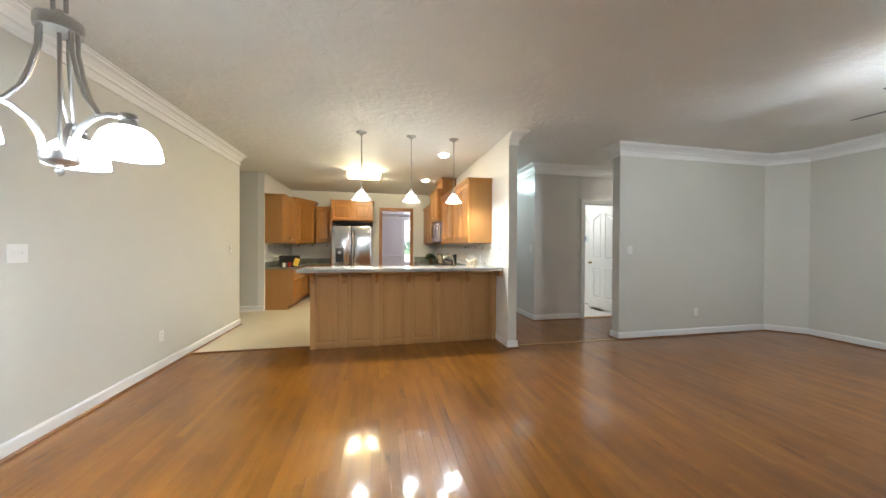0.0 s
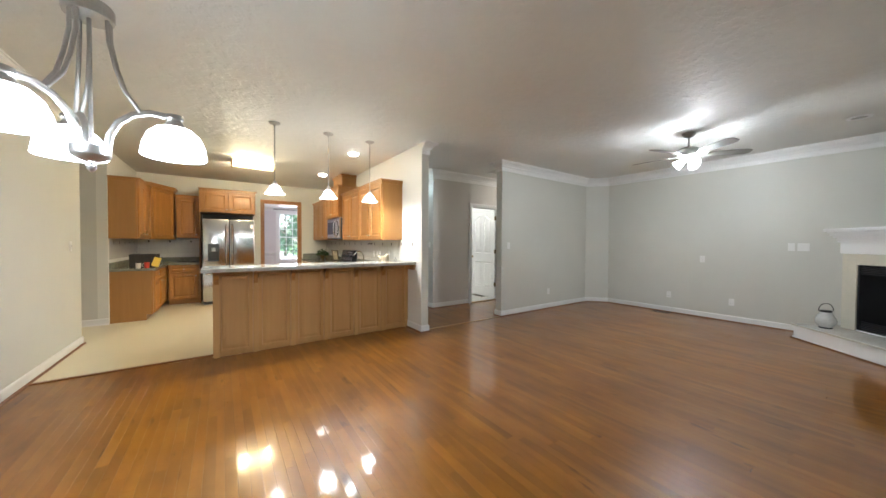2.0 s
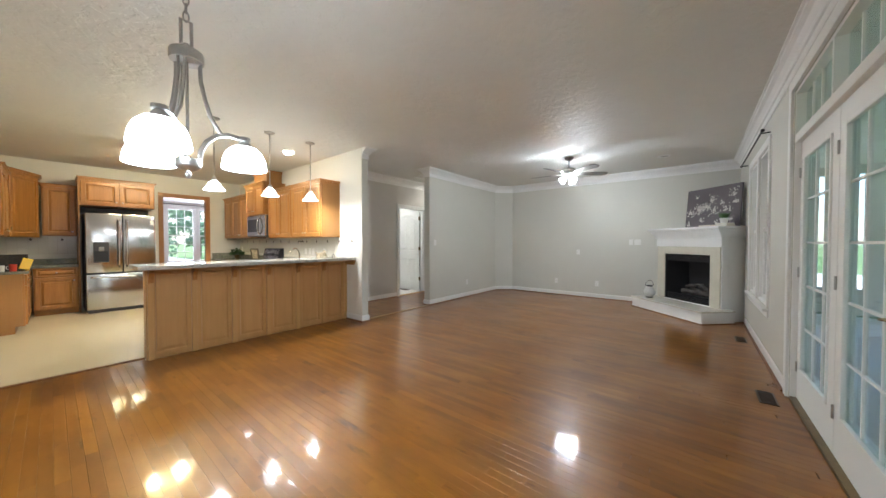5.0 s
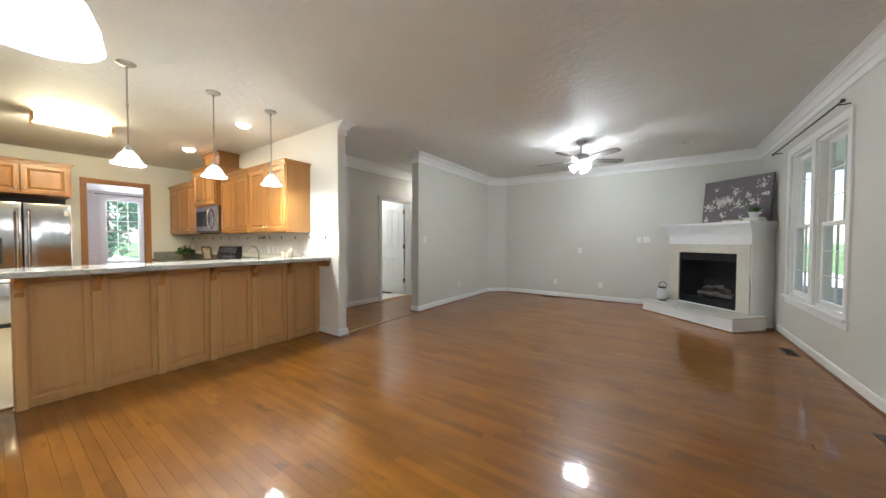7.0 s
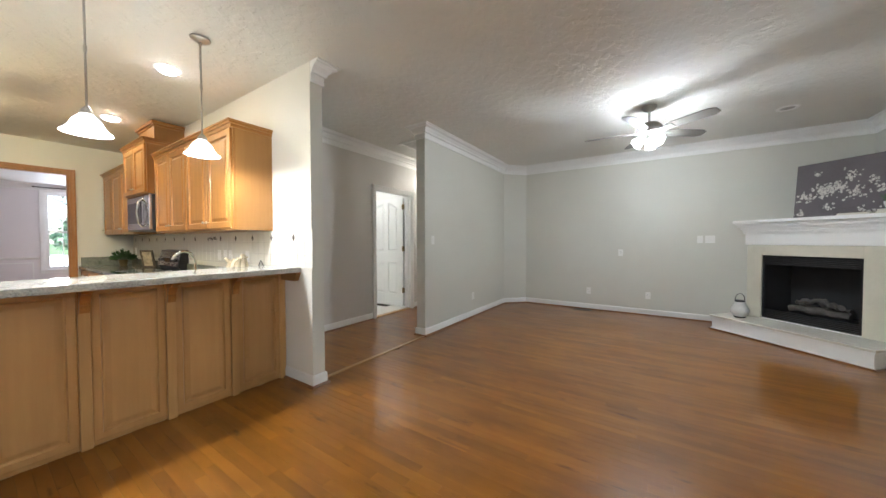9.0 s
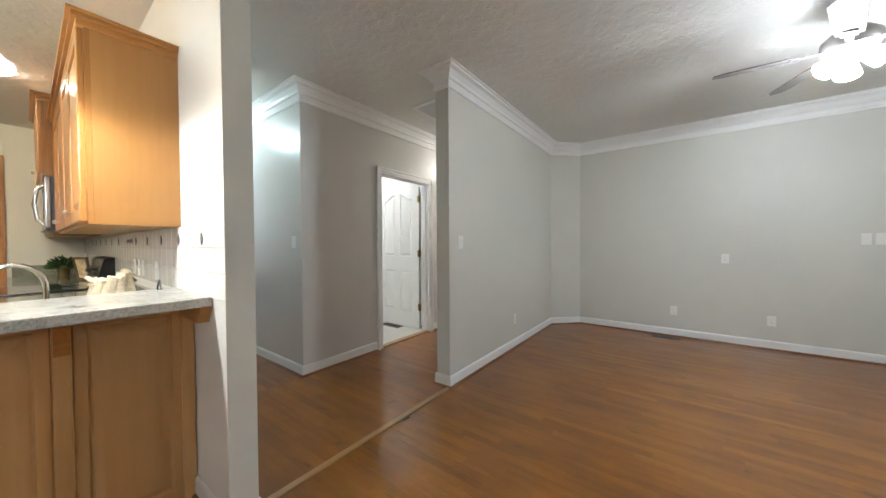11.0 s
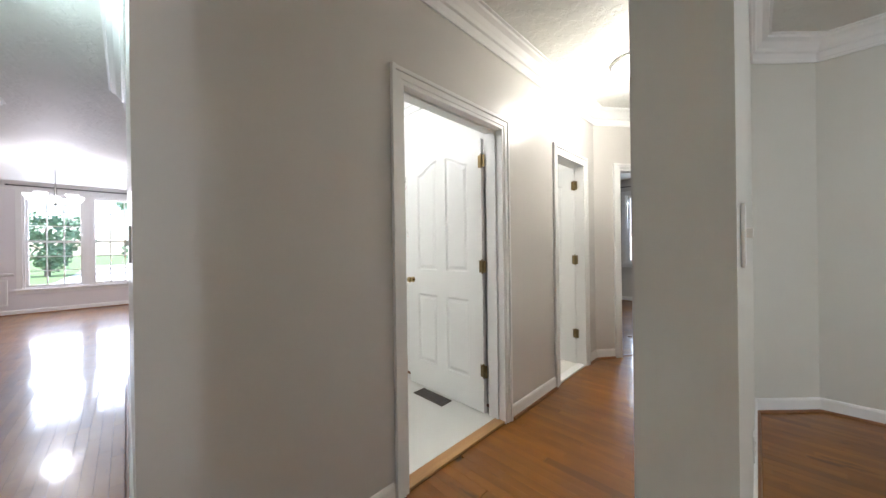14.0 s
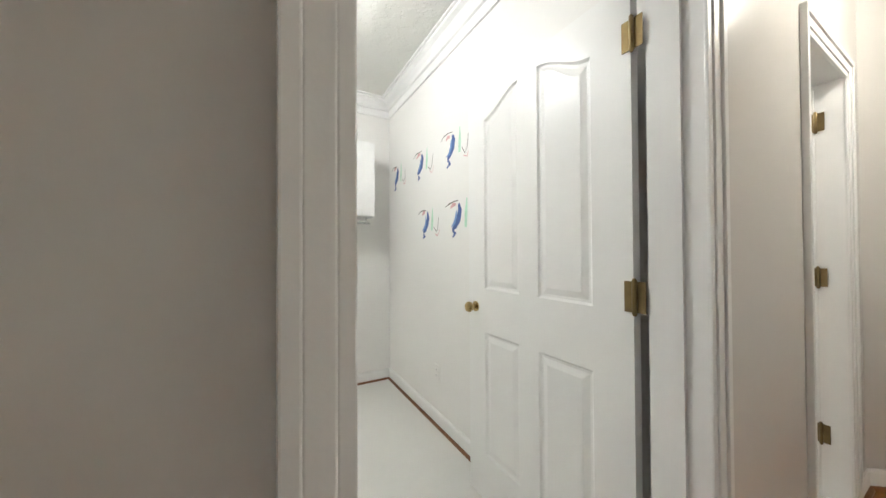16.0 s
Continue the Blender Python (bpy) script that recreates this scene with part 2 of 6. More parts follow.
DOOR_WHITE = mottled("white_door_paint", (0.82, 0.82, 0.80), 0.35, 0.02, 2.0, 0.04, 120)
OAK_FLOOR = floor_wood()
SUBFLOOR = mottled("dark_subfloor", (0.09, 0.042, 0.014), 0.8, 0.2)
MAPLE = wood("honey_maple", (0.30, 0.128, 0.028), (0.46, 0.215, 0.055), "z", 0.32)
MAPLE_X = wood("honey_maple_rail", (0.30, 0.128, 0.028), (0.46, 0.215, 0.055), "x", 0.32)
MAPLE_SIDE = wood("maple_veneer", (0.345, 0.165, 0.045), (0.41, 0.205, 0.060), "z", 0.36, 0.3, 0.08)
BAR_WOOD = wood("pale_maple_bar", (0.43, 0.226, 0.080), (0.54, 0.302, 0.112), "z", 0.30, 0.22, 0.20)
BAR_STRIP = wood("pale_maple_strip", (0.46, 0.255, 0.092), (0.57, 0.33, 0.128), "z", 0.30, 0.3, 0.10)
OAK_TRIM = wood("oak_casing", (0.30, 0.13, 0.04), (0.46, 0.22, 0.075), "z", 0.35)
SHOE = wood("oak_shoe_moulding", (0.16, 0.06, 0.02), (0.26, 0.11, 0.035), "x", 0.35)
STRIP = wood("oak_threshold", (0.34, 0.17, 0.06), (0.50, 0.28, 0.11), "x", 0.3)
GRANITE = speckled("grey_granite", [(0.45, (0.10, 0.10, 0.09)), (0.62, (0.30, 0.30, 0.27)), (0.80, (0.52, 0.51, 0.46)), (0.95, (0.62, 0.60, 0.55))])
GRANITE_DARK = speckled("green_granite", [(0.45, (0.05, 0.055, 0.045)), (0.65, (0.16, 0.17, 0.135)), (0.85, (0.30, 0.30, 0.245))])
VINYL = mottled("cream_vinyl_floor", (0.66, 0.585, 0.42), 0.30, 0.025, 2.5, 0.04, 60)
LAUNDRY_FLOOR = mottled("white_vinyl_floor", (0.70, 0.69, 0.65), 0.45, 0.02, 3, 0.015, 50)
STEEL = brushed("brushed_steel", (0.56, 0.56, 0.555), (60, 60, 1), 0.15)
STEEL_DARK = mottled("dark_grey_plastic", (0.05, 0.05, 0.055), 0.35, 0.1)
NICKEL = brushed("satin_nickel", (0.50, 0.49, 0.47), (20, 20, 20), 0.30)
CHROME = brushed("chrome", (0.75, 0.75, 0.75), (3, 3, 3), 0.07)
BRASS = brushed("polished_brass", (0.62, 0.47, 0.22), (10, 10, 10), 0.14)
BRASS_OLD = mottled("aged_brass", (0.20, 0.145, 0.065), 0.30, 0.2, 20, 0, 200, 0.9)
BLACK = mottled("black_metal", (0.012, 0.012, 0.014), 0.42, 0.15)
SOOT = mottled("firebox_black", (0.02, 0.02, 0.022), 0.7, 0.2)
BLACK_GLASS = mottled("black_glass", (0.01, 0.01, 0.012), 0.08, 0.05)
TILE = mottled("cream_ceramic_tile", (0.74, 0.72, 0.66), 0.16, 0.03, 6)
GROUT = mottled("pale_grout", (0.60, 0.58, 0.53), 0.8, 0.06, 10)
DIAMOND = mottled("bronze_tile_inset", (0.10, 0.085, 0.07), 0.35, 0.4, 60, 0.3, 120, 0.4)
STONE = mottled("honed_cream_marble", (0.62, 0.59, 0.49), 0.22, 0.07, 5, 0.02, 60)
STONE_TOP = speckled("hearth_marble", [(0.4, (0.50, 0.48, 0.42)), (0.7, (0.64, 0.62, 0.55)), (0.95, (0.74, 0.72, 0.66))], 30, 0.14)
PLASTIC = mottled("white_plastic", (0.80, 0.79, 0.76), 0.35, 0.02)
PLASTIC_GREY = mottled("grey_plastic", (0.42, 0.41, 0.39), 0.45, 0.04)
# Near-black: paints the shade inside slots, vents and gaps, and colours a display.
DARK_FILL = mottled("hollow_shade_and_display", (0.08, 0.08, 0.08), 0.6, 0.05)
VENT_BROWN = mottled("brown_register", (0.075, 0.055, 0.04), 0.45, 0.2, 20, 0, 200, 0.3)
SHADE_COOL = frosted("lit_cool_glass_shade", (0.95, 0.98, 1.0), 3.0)
SHADE_WARM = frosted("lit_alabaster_shade", (1.0, 0.95, 0.86), 0.45, 0.35)
SHADE_FAN = frosted("lit_fan_glass", (0.97, 0.98, 1.0), 3.0)
LENS_WARM = frosted("lit_tube_lens", (1.0, 0.70, 0.20), 9.0, 0.35)
LENS_CAN = glowing("lit_can_lens", (1.0, 0.94, 0.84), 14.0)
LENS_FLUSH = glowing("lit_flush_glass", (0.97, 1.0, 0.97), 2.0)
FAN_BLADE = mottled("grey_fan_blade", (0.15, 0.14, 0.125), 0.45, 0.1, 6)
FAN_WHITE = mottled("pewter_fan_body", (0.36, 0.35, 0.33), 0.35, 0.1, 10, 0, 200, 0.6)
PANE = glass("window_glass")
PANE_PORCH = glass("door_glass", (0.93, 0.97, 0.97))
MILK_GLASS = mottled("milky_crackle_glass", (0.62, 0.62, 0.60), 0.10, 0.12, 25, 0.15, 90)
LANTERN_GLASS = glass("lantern_glass", (0.95, 0.96, 0.95))
CANVAS = mottled("mauve_canvas", (0.130, 0.113, 0.120), 0.8, 0.30, 2.2, 0.2, 300)
PETAL = mottled("white_painted_petals", (0.66, 0.63, 0.58), 0.8, 0.2, 30)
TWIG = mottled("brown_painted_twig", (0.09, 0.06, 0.05), 0.8, 0.2, 30)
POT_WHITE = mottled("white_ceramic", (0.70, 0.69, 0.66), 0.3, 0.03)
LEAF = mottled("green_leaves", (0.05, 0.11, 0.03), 0.5, 0.4, 30)
BOOK_DARK = mottled("dark_red_book", (0.07, 0.03, 0.03), 0.6, 0.2)
PAPER = mottled("book_pages", (0.66, 0.62, 0.52), 0.8, 0.1, 80)
LOG = mottled("ceramic_log", (0.10, 0.09, 0.08), 0.9, 0.5, 14, 0.6, 40)
WICKER = mottled("dark_wicker", (0.05, 0.045, 0.04), 0.7, 0.4, 60, 0.8, 120)
YELLOW = mottled("yellow_plastic", (0.75, 0.50, 0.03), 0.4, 0.05)
RED = mottled("red_plastic", (0.55, 0.05, 0.03), 0.4, 0.05)
BLIND = mottled("white_blind_slat", (0.78, 0.78, 0.76), 0.5, 0.03)
CLOTH = mottled("cream_floral_cloth", (0.55, 0.47, 0.33), 0.9, 0.55, 16, 0.4, 200)
DECAL_BLUE = mottled("blue_decal", (0.05, 0.10, 0.28), 0.6, 0.3, 40)
DECAL_SKY = mottled("light_blue_decal", (0.16, 0.27, 0.52), 0.6, 0.3, 40)
DECAL_GREEN = mottled("green_decal", (0.45, 0.68, 0.52), 0.6, 0.2, 40)
DECAL_PINK = mottled("pink_decal", (0.62, 0.36, 0.36), 0.6, 0.2, 40)
PORCH_FLOOR = mottled("pale_porch_floor", (0.62, 0.64, 0.66), 0.5, 0.1, 3, 0.1, 60)
GRASS = mottled("lawn", (0.10, 0.17, 0.055), 0.9, 0.4, 2, 0.6, 40)
BARK = mottled("tree_bark", (0.14, 0.115, 0.09), 0.9, 0.4, 10, 0.8, 60)
FOLIAGE = mottled("shrub_leaves", (0.13, 0.22, 0.13), 0.6, 0.45, 3)

# ---- mesh helpers ----


def mesh_of(name, bm, mat, smooth=False):
    bmesh.ops.recalc_face_normals(bm, faces=bm.faces)
    me = bpy.data.meshes.new(name)
    bm.to_mesh(me)
    bm.free()
    me.materials.append(mat)
    if smooth:
        for p in me.polygons:
            p.use_smooth = True
        me.set_sharp_from_angle(angle=radians(40))
    return me


def part(name, bm, mat, parent, label="", smooth=False):
    ob = new(name, mesh_of(name, bm, mat, smooth))
    ob.parent = parent
    if label:
        tagged(ob, label)
    return ob


def thing(name, m, label, category, group=""):
    ob = new(name)
    ob.empty_display_size = 0.1
    ob.matrix_world = m
    return tagged(ob, label, category, group)


def single(name, bm, mat, label, category, m=None, group="", smooth=False):
    ob = new(name, mesh_of(name, bm, mat, smooth))
    if m is not None:
        ob.matrix_world = m
    return tagged(ob, label, category, group)


def setting(name, bm, mat, label="", smooth=False):
    ob = new(name, mesh_of(name, bm, mat, smooth))
    return tagged(ob, label, "", "", "structure")


def at_wall(x, y, nx, ny, z=0.0):
    """Frame on a wall: x runs along it, y comes out of it along (nx, ny), z up."""
    k = math.hypot(nx, ny)
    nx, ny = nx / k, ny / k
    return Matrix(((ny, nx, 0, x), (-nx, ny, 0, y), (0, 0, 1, z), (0, 0, 0, 1)))


def box(bm, x0, x1, y0, y1, z0, z1, bevel=0.0):
    v = [bm.verts.new((x, y, z)) for z in (z0, z1) for x, y in ((x0, y0), (x1, y0), (x1, y1), (x0, y1))]
    fs = [bm.faces.new([v[i] for i in q]) for q in ((3, 2, 1, 0), (4, 5, 6, 7), (0, 1, 5, 4), (1, 2, 6, 5), (2, 3, 7, 6), (3, 0, 4, 7))]
    if bevel:
        es = list({e for f in fs for e in f.edges})
        bmesh.ops.bevel(bm, geom=es, offset=bevel, segments=2, affect="EDGES", profile=0.6)
    return bm


def bx(*a, **k):
    return box(bmesh.new(), *a, **k)


def lathe(bm, prof, cx=0, cy=0, cz=0, seg=24, cap=True):
    rings = []
    for r, z in prof:
        rings.append([bm.verts.new((cx + r * math.cos(2 * math.pi * k / seg), cy + r * math.sin(2 * math.pi * k / seg), cz + z)) for k in range(seg)])
    for a, b in zip(rings, rings[1:]):
        for k in range(seg):
            bm.faces.new((a[k], a[(k + 1) % seg], b[(k + 1) % seg], b[k]))
    if cap:
        bm.faces.new(rings[0][::-1])
        bm.faces.new(rings[-1])
    return bm


def tube(bm, pts, r, seg=8, flat=1.0, closed=False):
    pts = [Vector(p) for p in pts]
    n, rings, side = len(pts), [], None
    for i, p in enumerate(pts):
        a = pts[(i - 1) % n] if closed or i else p
        b = pts[(i + 1) % n] if closed or i < n - 1 else p
        d = (b - a).normalized()
        if side is None:
            side = d.cross(Vector((0, 0, 1)) if abs(d.z) < 0.9 else Vector((1, 0, 0))).normalized()
        side = (side - d * side.dot(d)).normalized()
        up = d.cross(side)
        rr = r[i] if isinstance(r, (list, tuple)) else r
        rings.append([bm.verts.new(p + side * rr * math.cos(2 * math.pi * k / seg) + up * rr * flat * math.sin(2 * math.pi * k / seg)) for k in range(seg)])
    for a, b in list(zip(rings, rings[1:])) + ([(rings[-1], rings[0])] if closed else []):
        for k in range(seg):
            bm.faces.new((a[k], a[(k + 1) % seg], b[(k + 1) % seg], b[k]))
    if not closed:
        bm.faces.new(rings[0][::-1])
        bm.faces.new(rings[-1])
    return bm


def extrude_poly(bm, pts, m, depth):
    """A flat outline in x, z of the frame m, given depth along its y."""
    a = [bm.verts.new(m @ Vector((x, 0, z))) for x, z in pts]
    b = [bm.verts.new(m @ Vector((x, depth, z))) for x, z in pts]
    bm.faces.new(a)
    bm.faces.new(b[::-1])
    for i in range(len(pts)):
        j = (i + 1) % len(pts)
        bm.faces.new((a[i], b[i], b[j], a[j]))
    return bm


def sweep(bm, path, prof, closed=False):
    """A moulding along a plan line, with mitred corners. The room lies on the line's left; prof holds (out from wall, height)."""
    P = [Vector(p) for p in path]
    rings = []
    n = len(P)
    for i, p in enumerate(P):
        dirs = []
        if i or closed:
            dirs.append((p - P[i - 1]).normalized())
        if i < n - 1 or closed:
            dirs.append((P[(i + 1) % n] - p).normalized())
        norms = [Vector((-d.y, d.x)) for d in dirs]
        m = norms[0] if len(norms) == 1 else (norms[0] + norms[1]) / (1 + norms[0].dot(norms[1]))
        rings.append([bm.verts.new((p.x + m.x * o, p.y + m.y * o, z)) for o, z in prof])
    k = len(prof)
    for a, b in list(zip(rings, rings[1:])) + ([(rings[-1], rings[0])] if closed else []):
        for j in range(k):
            bm.faces.new((a[j], b[j], b[(j + 1) % k], a[(j + 1) % k]))
    if not closed:
        bm.faces.new(rings[0][::-1])
        bm.faces.new(rings[-1])
    return bm


def slab_wall(bm, m, length, thick, height, holes=()):
    """A wall in the frame m: along x, its face at y = 0, its body behind. holes: (x0, x1, z0, z1), cut right through."""
    xs = sorted({0.0, length, *[h[0] for h in holes], *[h[1] for h in holes]})
    zs = sorted({0.0, height, *[h[2] for h in holes], *[h[3] for h in holes]})
    solid = [[not any(h[0] - 1e-6 <= a and b <= h[1] + 1e-6 and h[2] - 1e-6 <= c and d <= h[3] + 1e-6 for h in holes) for c, d in zip(zs, zs[1:])] for a, b in zip(xs, xs[1:])]
    cache = {}

    def vert(i, k, d):
        if (i, k, d) not in cache:
            cache[i, k, d] = bm.verts.new(m @ Vector((xs[i], -thick * d, zs[k])))
        return cache[i, k, d]
    nx, nz = len(xs) - 1, len(zs) - 1
    for i in range(nx):
        for k in range(nz):
            if not solid[i][k]:
                continue
            bm.faces.new([vert(*q, 0) for q in ((i, k), (i + 1, k), (i + 1, k + 1), (i, k + 1))])
            bm.faces.new([vert(*q, 1) for q in ((i, k), (i, k + 1), (i + 1, k + 1), (i + 1, k))])
            for di, dk, e in ((-1, 0, ((i, k), (i, k + 1))), (1, 0, ((i + 1, k), (i + 1, k + 1))), (0, -1, ((i, k), (i + 1, k))), (0, 1, ((i, k + 1), (i + 1, k + 1)))):
                a, b = i + di, k + dk
                if not (0 <= a < nx and 0 <= b < nz and solid[a][b]):
                    bm.faces.new([vert(*e[0], 0), vert(*e[1], 0), vert(*e[1], 1), vert(*e[0], 1)])
    return bm


def wall(name, p0, p1, thick, mat, holes=(), height=CEIL, label=""):
    """p0 to p1 is the face; the room it faces lies to the left of that line. holes are measured from p0."""
    d = Vector((p1[0] - p0[0], p1[1] - p0[1]))
    L = d.length
    d /= L
    m = Matrix(((d.x, -d.y, 0, p0[0]), (d.y, d.x, 0, p0[1]), (0, 0, 1, 0), (0, 0, 0, 1)))
    return setting(name, slab_wall(bmesh.new(), m, L, thick, height, holes), mat, label)


def raised(bm, x0, x1, z0, z1, y, steps):
    """Nested rings on a face that looks along +y: steps of (inset, height); the last is filled."""
    rings = []
    for ins, h in steps:
        rings.append([bm.verts.new((a, y + h, c)) for a, c in ((x0 + ins, z0 + ins), (x1 - ins, z0 + ins), (x1 - ins, z1 - ins), (x0 + ins, z1 - ins))])
    for a, b in zip(rings, rings[1:]):
        for k in range(4):
            bm.faces.new((a[k], b[k], b[(k + 1) % 4], a[(k + 1) % 4]))
    bm.faces.new(rings[-1])
    return bm


def panel_door(w, h, thick=0.02, rail=0.055):
    """A raised-panel cabinet door, front along +y, from its lower left corner."""
    bm = bmesh.new()
    raised(bm, 0, w, 0, h, 0, [(0, 0), (0, thick * 0.8), (0.004, thick), (rail, thick), (rail + 0.005, thick * 0.30), (rail + 0.013, thick * 0.25), (rail + 0.036, thick * 0.85), (rail + 0.038, thick * 0.9)])
    f = [v for v in bm.verts if abs(v.co.y) < 1e-9]
    bm.faces.new(f[:4][::-1])
    return bm


# ---- large structure ----
LX, RY, FX = -2.075, -0.80, 6.40          # faces of the living room's walls
KX, CX, DX = 1.74, 1.855, 2.80            # kitchen face, corridor face, corridor's other wall
HY0, HY1, KB = 4.11, 5.22, 9.00          # hall faces and the kitchen's back wall
DY = 14.70

wall("wall_left", (LX, 5.83), (LX, RY - 0.12), 0.12, PAINT)
wall("wall_patio", (LX - 0.12, RY), (FX + 0.12, RY), 0.12, PAINT,
     [(2.18 + 0.62, 2.18 + 2.42, 0.0, 2.46), (2.18 + 3.46, 2.18 + 4.16, 0.56, 2.30), (2.18 + 4.26, 2.18 + 4.96, 0.56, 2.30)])
wall("wall_far", (FX, RY), (FX, 3.63), 0.12, PAINT)
wall("wall_corner", (FX, 3.63), (6.06, 3.97), 0.10, PAINT)
wall("wall_hall_end", (6.30, 3.97), (3.43, 3.97), 0.135, PAINT)
wall("wall_hall_face", (3.434, HY0), (6.42, HY0), 0.004, PAINT_HALL)
wall("wall_kitchen_side", (KX, 3.90), (KX, 9.21), 0.109, PAINT_KITCHEN)
wall("wall_corridor_face", (CX, 9.21), (CX, 3.902), 0.005, PAINT_HALL)
wall("wall_column_end", (CX, 3.898), (KX, 3.898), 0.004, PAINT)
wall("wall_hall_doors", (6.44, HY1), (DX + 0.12, HY1), 0.14, PAINT_HALL,
     [(6.44 - 4.682, 6.44 - 3.765, 0, 2.10), (6.44 - 6.165, 6.44 - 5.505, 0, 2.10)])
wall("wall_corridor_right", (DX, HY1), (DX, 8.13), 0.12, PAINT_HALL)
DIAG0, DIAG1 = Vector((7.605, 4.33)), Vector((6.44, 5.22))
DIAG_L = (DIAG1 - DIAG0).length
wall("wall_diagonal", DIAG0, DIAG1, 0.12, PAINT_HALL, [(0.278, 1.176, 0, 2.10)])
wall("wall_hall_recess", (7.605, 3.35), (7.605, 4.33), 0.12, PAINT_HALL)
wall("wall_recess_back", (6.42, 3.35), (7.72, 3.35), 0.12, PAINT_HALL)
wall("wall_recess_side", (6.42, HY0 - 0.13), (6.42, 3.35), 0.018, PAINT_HALL)

wall("wall_kitchen_left", (LX, 9.12), (LX, 6.98), 0.12, PAINT_KITCHEN)
wall("wall_kitchen_back", (KX, KB), (LX - 0.12, KB), 0.12, PAINT_KITCHEN, [(1.74 - 1.035, 1.74 - 0.215, 0, 2.29)])
wall("wall_nook", (LX - 0.004, 6.98), (-4.0, 6.98), 0.12, PAINT)
wall("wall_nook_south", (-4.0, 5.83), (LX - 0.116, 5.83), 0.12, PAINT)
wall("wall_nook_end", (-4.0, 6.98), (-4.0, 5.83), 0.12, PAINT)

wall("wall_dining_front", (4.6, DY), (-1.2, DY), 0.14, PAINT_DINING, [(4.6 - 3.08, 4.6 - 2.22, 0.52, 2.54), (4.6 - 2.14, 4.6 - 1.28, 0.52, 2.54)])
wall("wall_dining_left", (-1.2, DY), (-1.2, 9.12), 0.12, PAINT_DINING)
wall("wall_dining_back", (-1.2, 9.126), (1.74, 9.126), 0.005, PAINT_DINING, [(1.2 + 0.215, 1.2 + 1.035, 0, 2.29)])
wall("wall_foyer_right", (4.6, 8.03), (4.6, DY), 0.12, PAINT_DINING)
wall("wall_foyer_back", (DX, 8.136), (4.6, 8.136), 0.10, PAINT_DINING)

wall("wall_laundry_right", (4.79, 5.36), (4.79, 7.86), 0.07, PAINT_LAUNDRY)
wall("wall_laundry_back", (4.85, 7.86), (2.92, 7.86), 0.12, PAINT_LAUNDRY)
wall("wall_laundry_left", (2.926, 7.86), (2.926, 5.36), 0.005, PAINT_LAUNDRY)
wall("wall_bath_back", (6.9, 7.75), (4.85, 7.75), 0.12, PAINT_LAUNDRY)
wall("wall_bath_right", (6.8, 5.36), (6.8, 7.75), 0.10, PAINT_LAUNDRY)

wall("wall_bedroom_far", (10.75, 3.0), (10.75, 8.2), 0.14, PAINT_HALL, [(2.17, 3.04, 0.86, 2.38)])
wall("wall_bedroom_back", (10.9, 8.2), (6.9, 8.2), 0.12, PAINT_HALL)
wall("wall_bedroom_front", (7.72, 3.0), (10.9, 3.0), 0.12, PAINT_HALL)
wall("wall_bedroom_stub", (7.80, 4.60), (8.26, 4.88), 0.12, PAINT_HALL)

bm = bmesh.new()
box(bm, -4.2, 11.0, RY - 0.13, 15.0, CEIL, CEIL + 0.12)
setting("ceiling", bm, CEILING, "off-white knockdown textured plaster ceiling")

# floors under the boards, vinyl in kitchen and wet rooms
setting("floor_base", bx(LX, 11.0, RY, 15.0, -0.20, -0.018), SUBFLOOR, "dark subfloor under the oak boards")
bm = bmesh.new()
box(bm, -4.1, -0.71, 4.43, 9.12, -0.018, 0.003)
box(bm, -0.71, KX, 4.35, 9.12, -0.018, 0.003)
setting("floor_kitchen", bm, VINYL, "cream sheet vinyl kitchen floor")
setting("floor_laundry", bx(2.92, 4.79, 5.30, 7.86, -0.018, 0.004), LAUNDRY_FLOOR, "white marbled vinyl laundry floor")
setting("floor_bath", bx(4.86, 6.8, 5.30, 7.75, -0.018, 0.004), LAUNDRY_FLOOR, "white vinyl bathroom floor")

# thresholds
setting("threshold_kitchen", bx(LX, -0.70, 4.405, 4.445, 0, 0.012, bevel=0.004), SHOE, "oak strip between wood floor and vinyl")
setting("threshold_hall", bx(CX + 0.012, 3.42, 3.955, 3.995, 0, 0.010, bevel=0.004), STRIP, "oak reducer strip across the hall opening")
setting("threshold_laundry", bx(3.786, 4.661, 5.22, 5.30, 0, 0.016, bevel=0.005), STRIP, "pale oak threshold at the laundry door")
setting("threshold_bath", bx(5.526, 6.144, 5.22, 5.30, 0, 0.016, bevel=0.005), TRIM, "white threshold at the bathroom door")
m = Matrix.Translation((*DIAG1, 0)) @ Matrix.Rotation(math.atan2(DIAG0.y - DIAG1.y, DIAG0.x - DIAG1.x), 4, "Z")
bm = bx(DIAG_L - 1.155, DIAG_L - 0.30, 0.02, 0.06, 0, 0.008)
bmesh.ops.transform(bm, matrix=m, verts=bm.verts)
setting("threshold_bedroom", bm, SHOE, "dark oak strip under the bedroom door")

# mouldings
BASE = [(0, 0), (0.014, 0), (0.014, 0.085), (0.010, 0.097), (0.004, 0.102), (0, 0.102)]
SHOE_P = [(0.0141, 0), (0.031, 0), (0.030, 0.008), (0.024, 0.016), (0.0141, 0.019)]
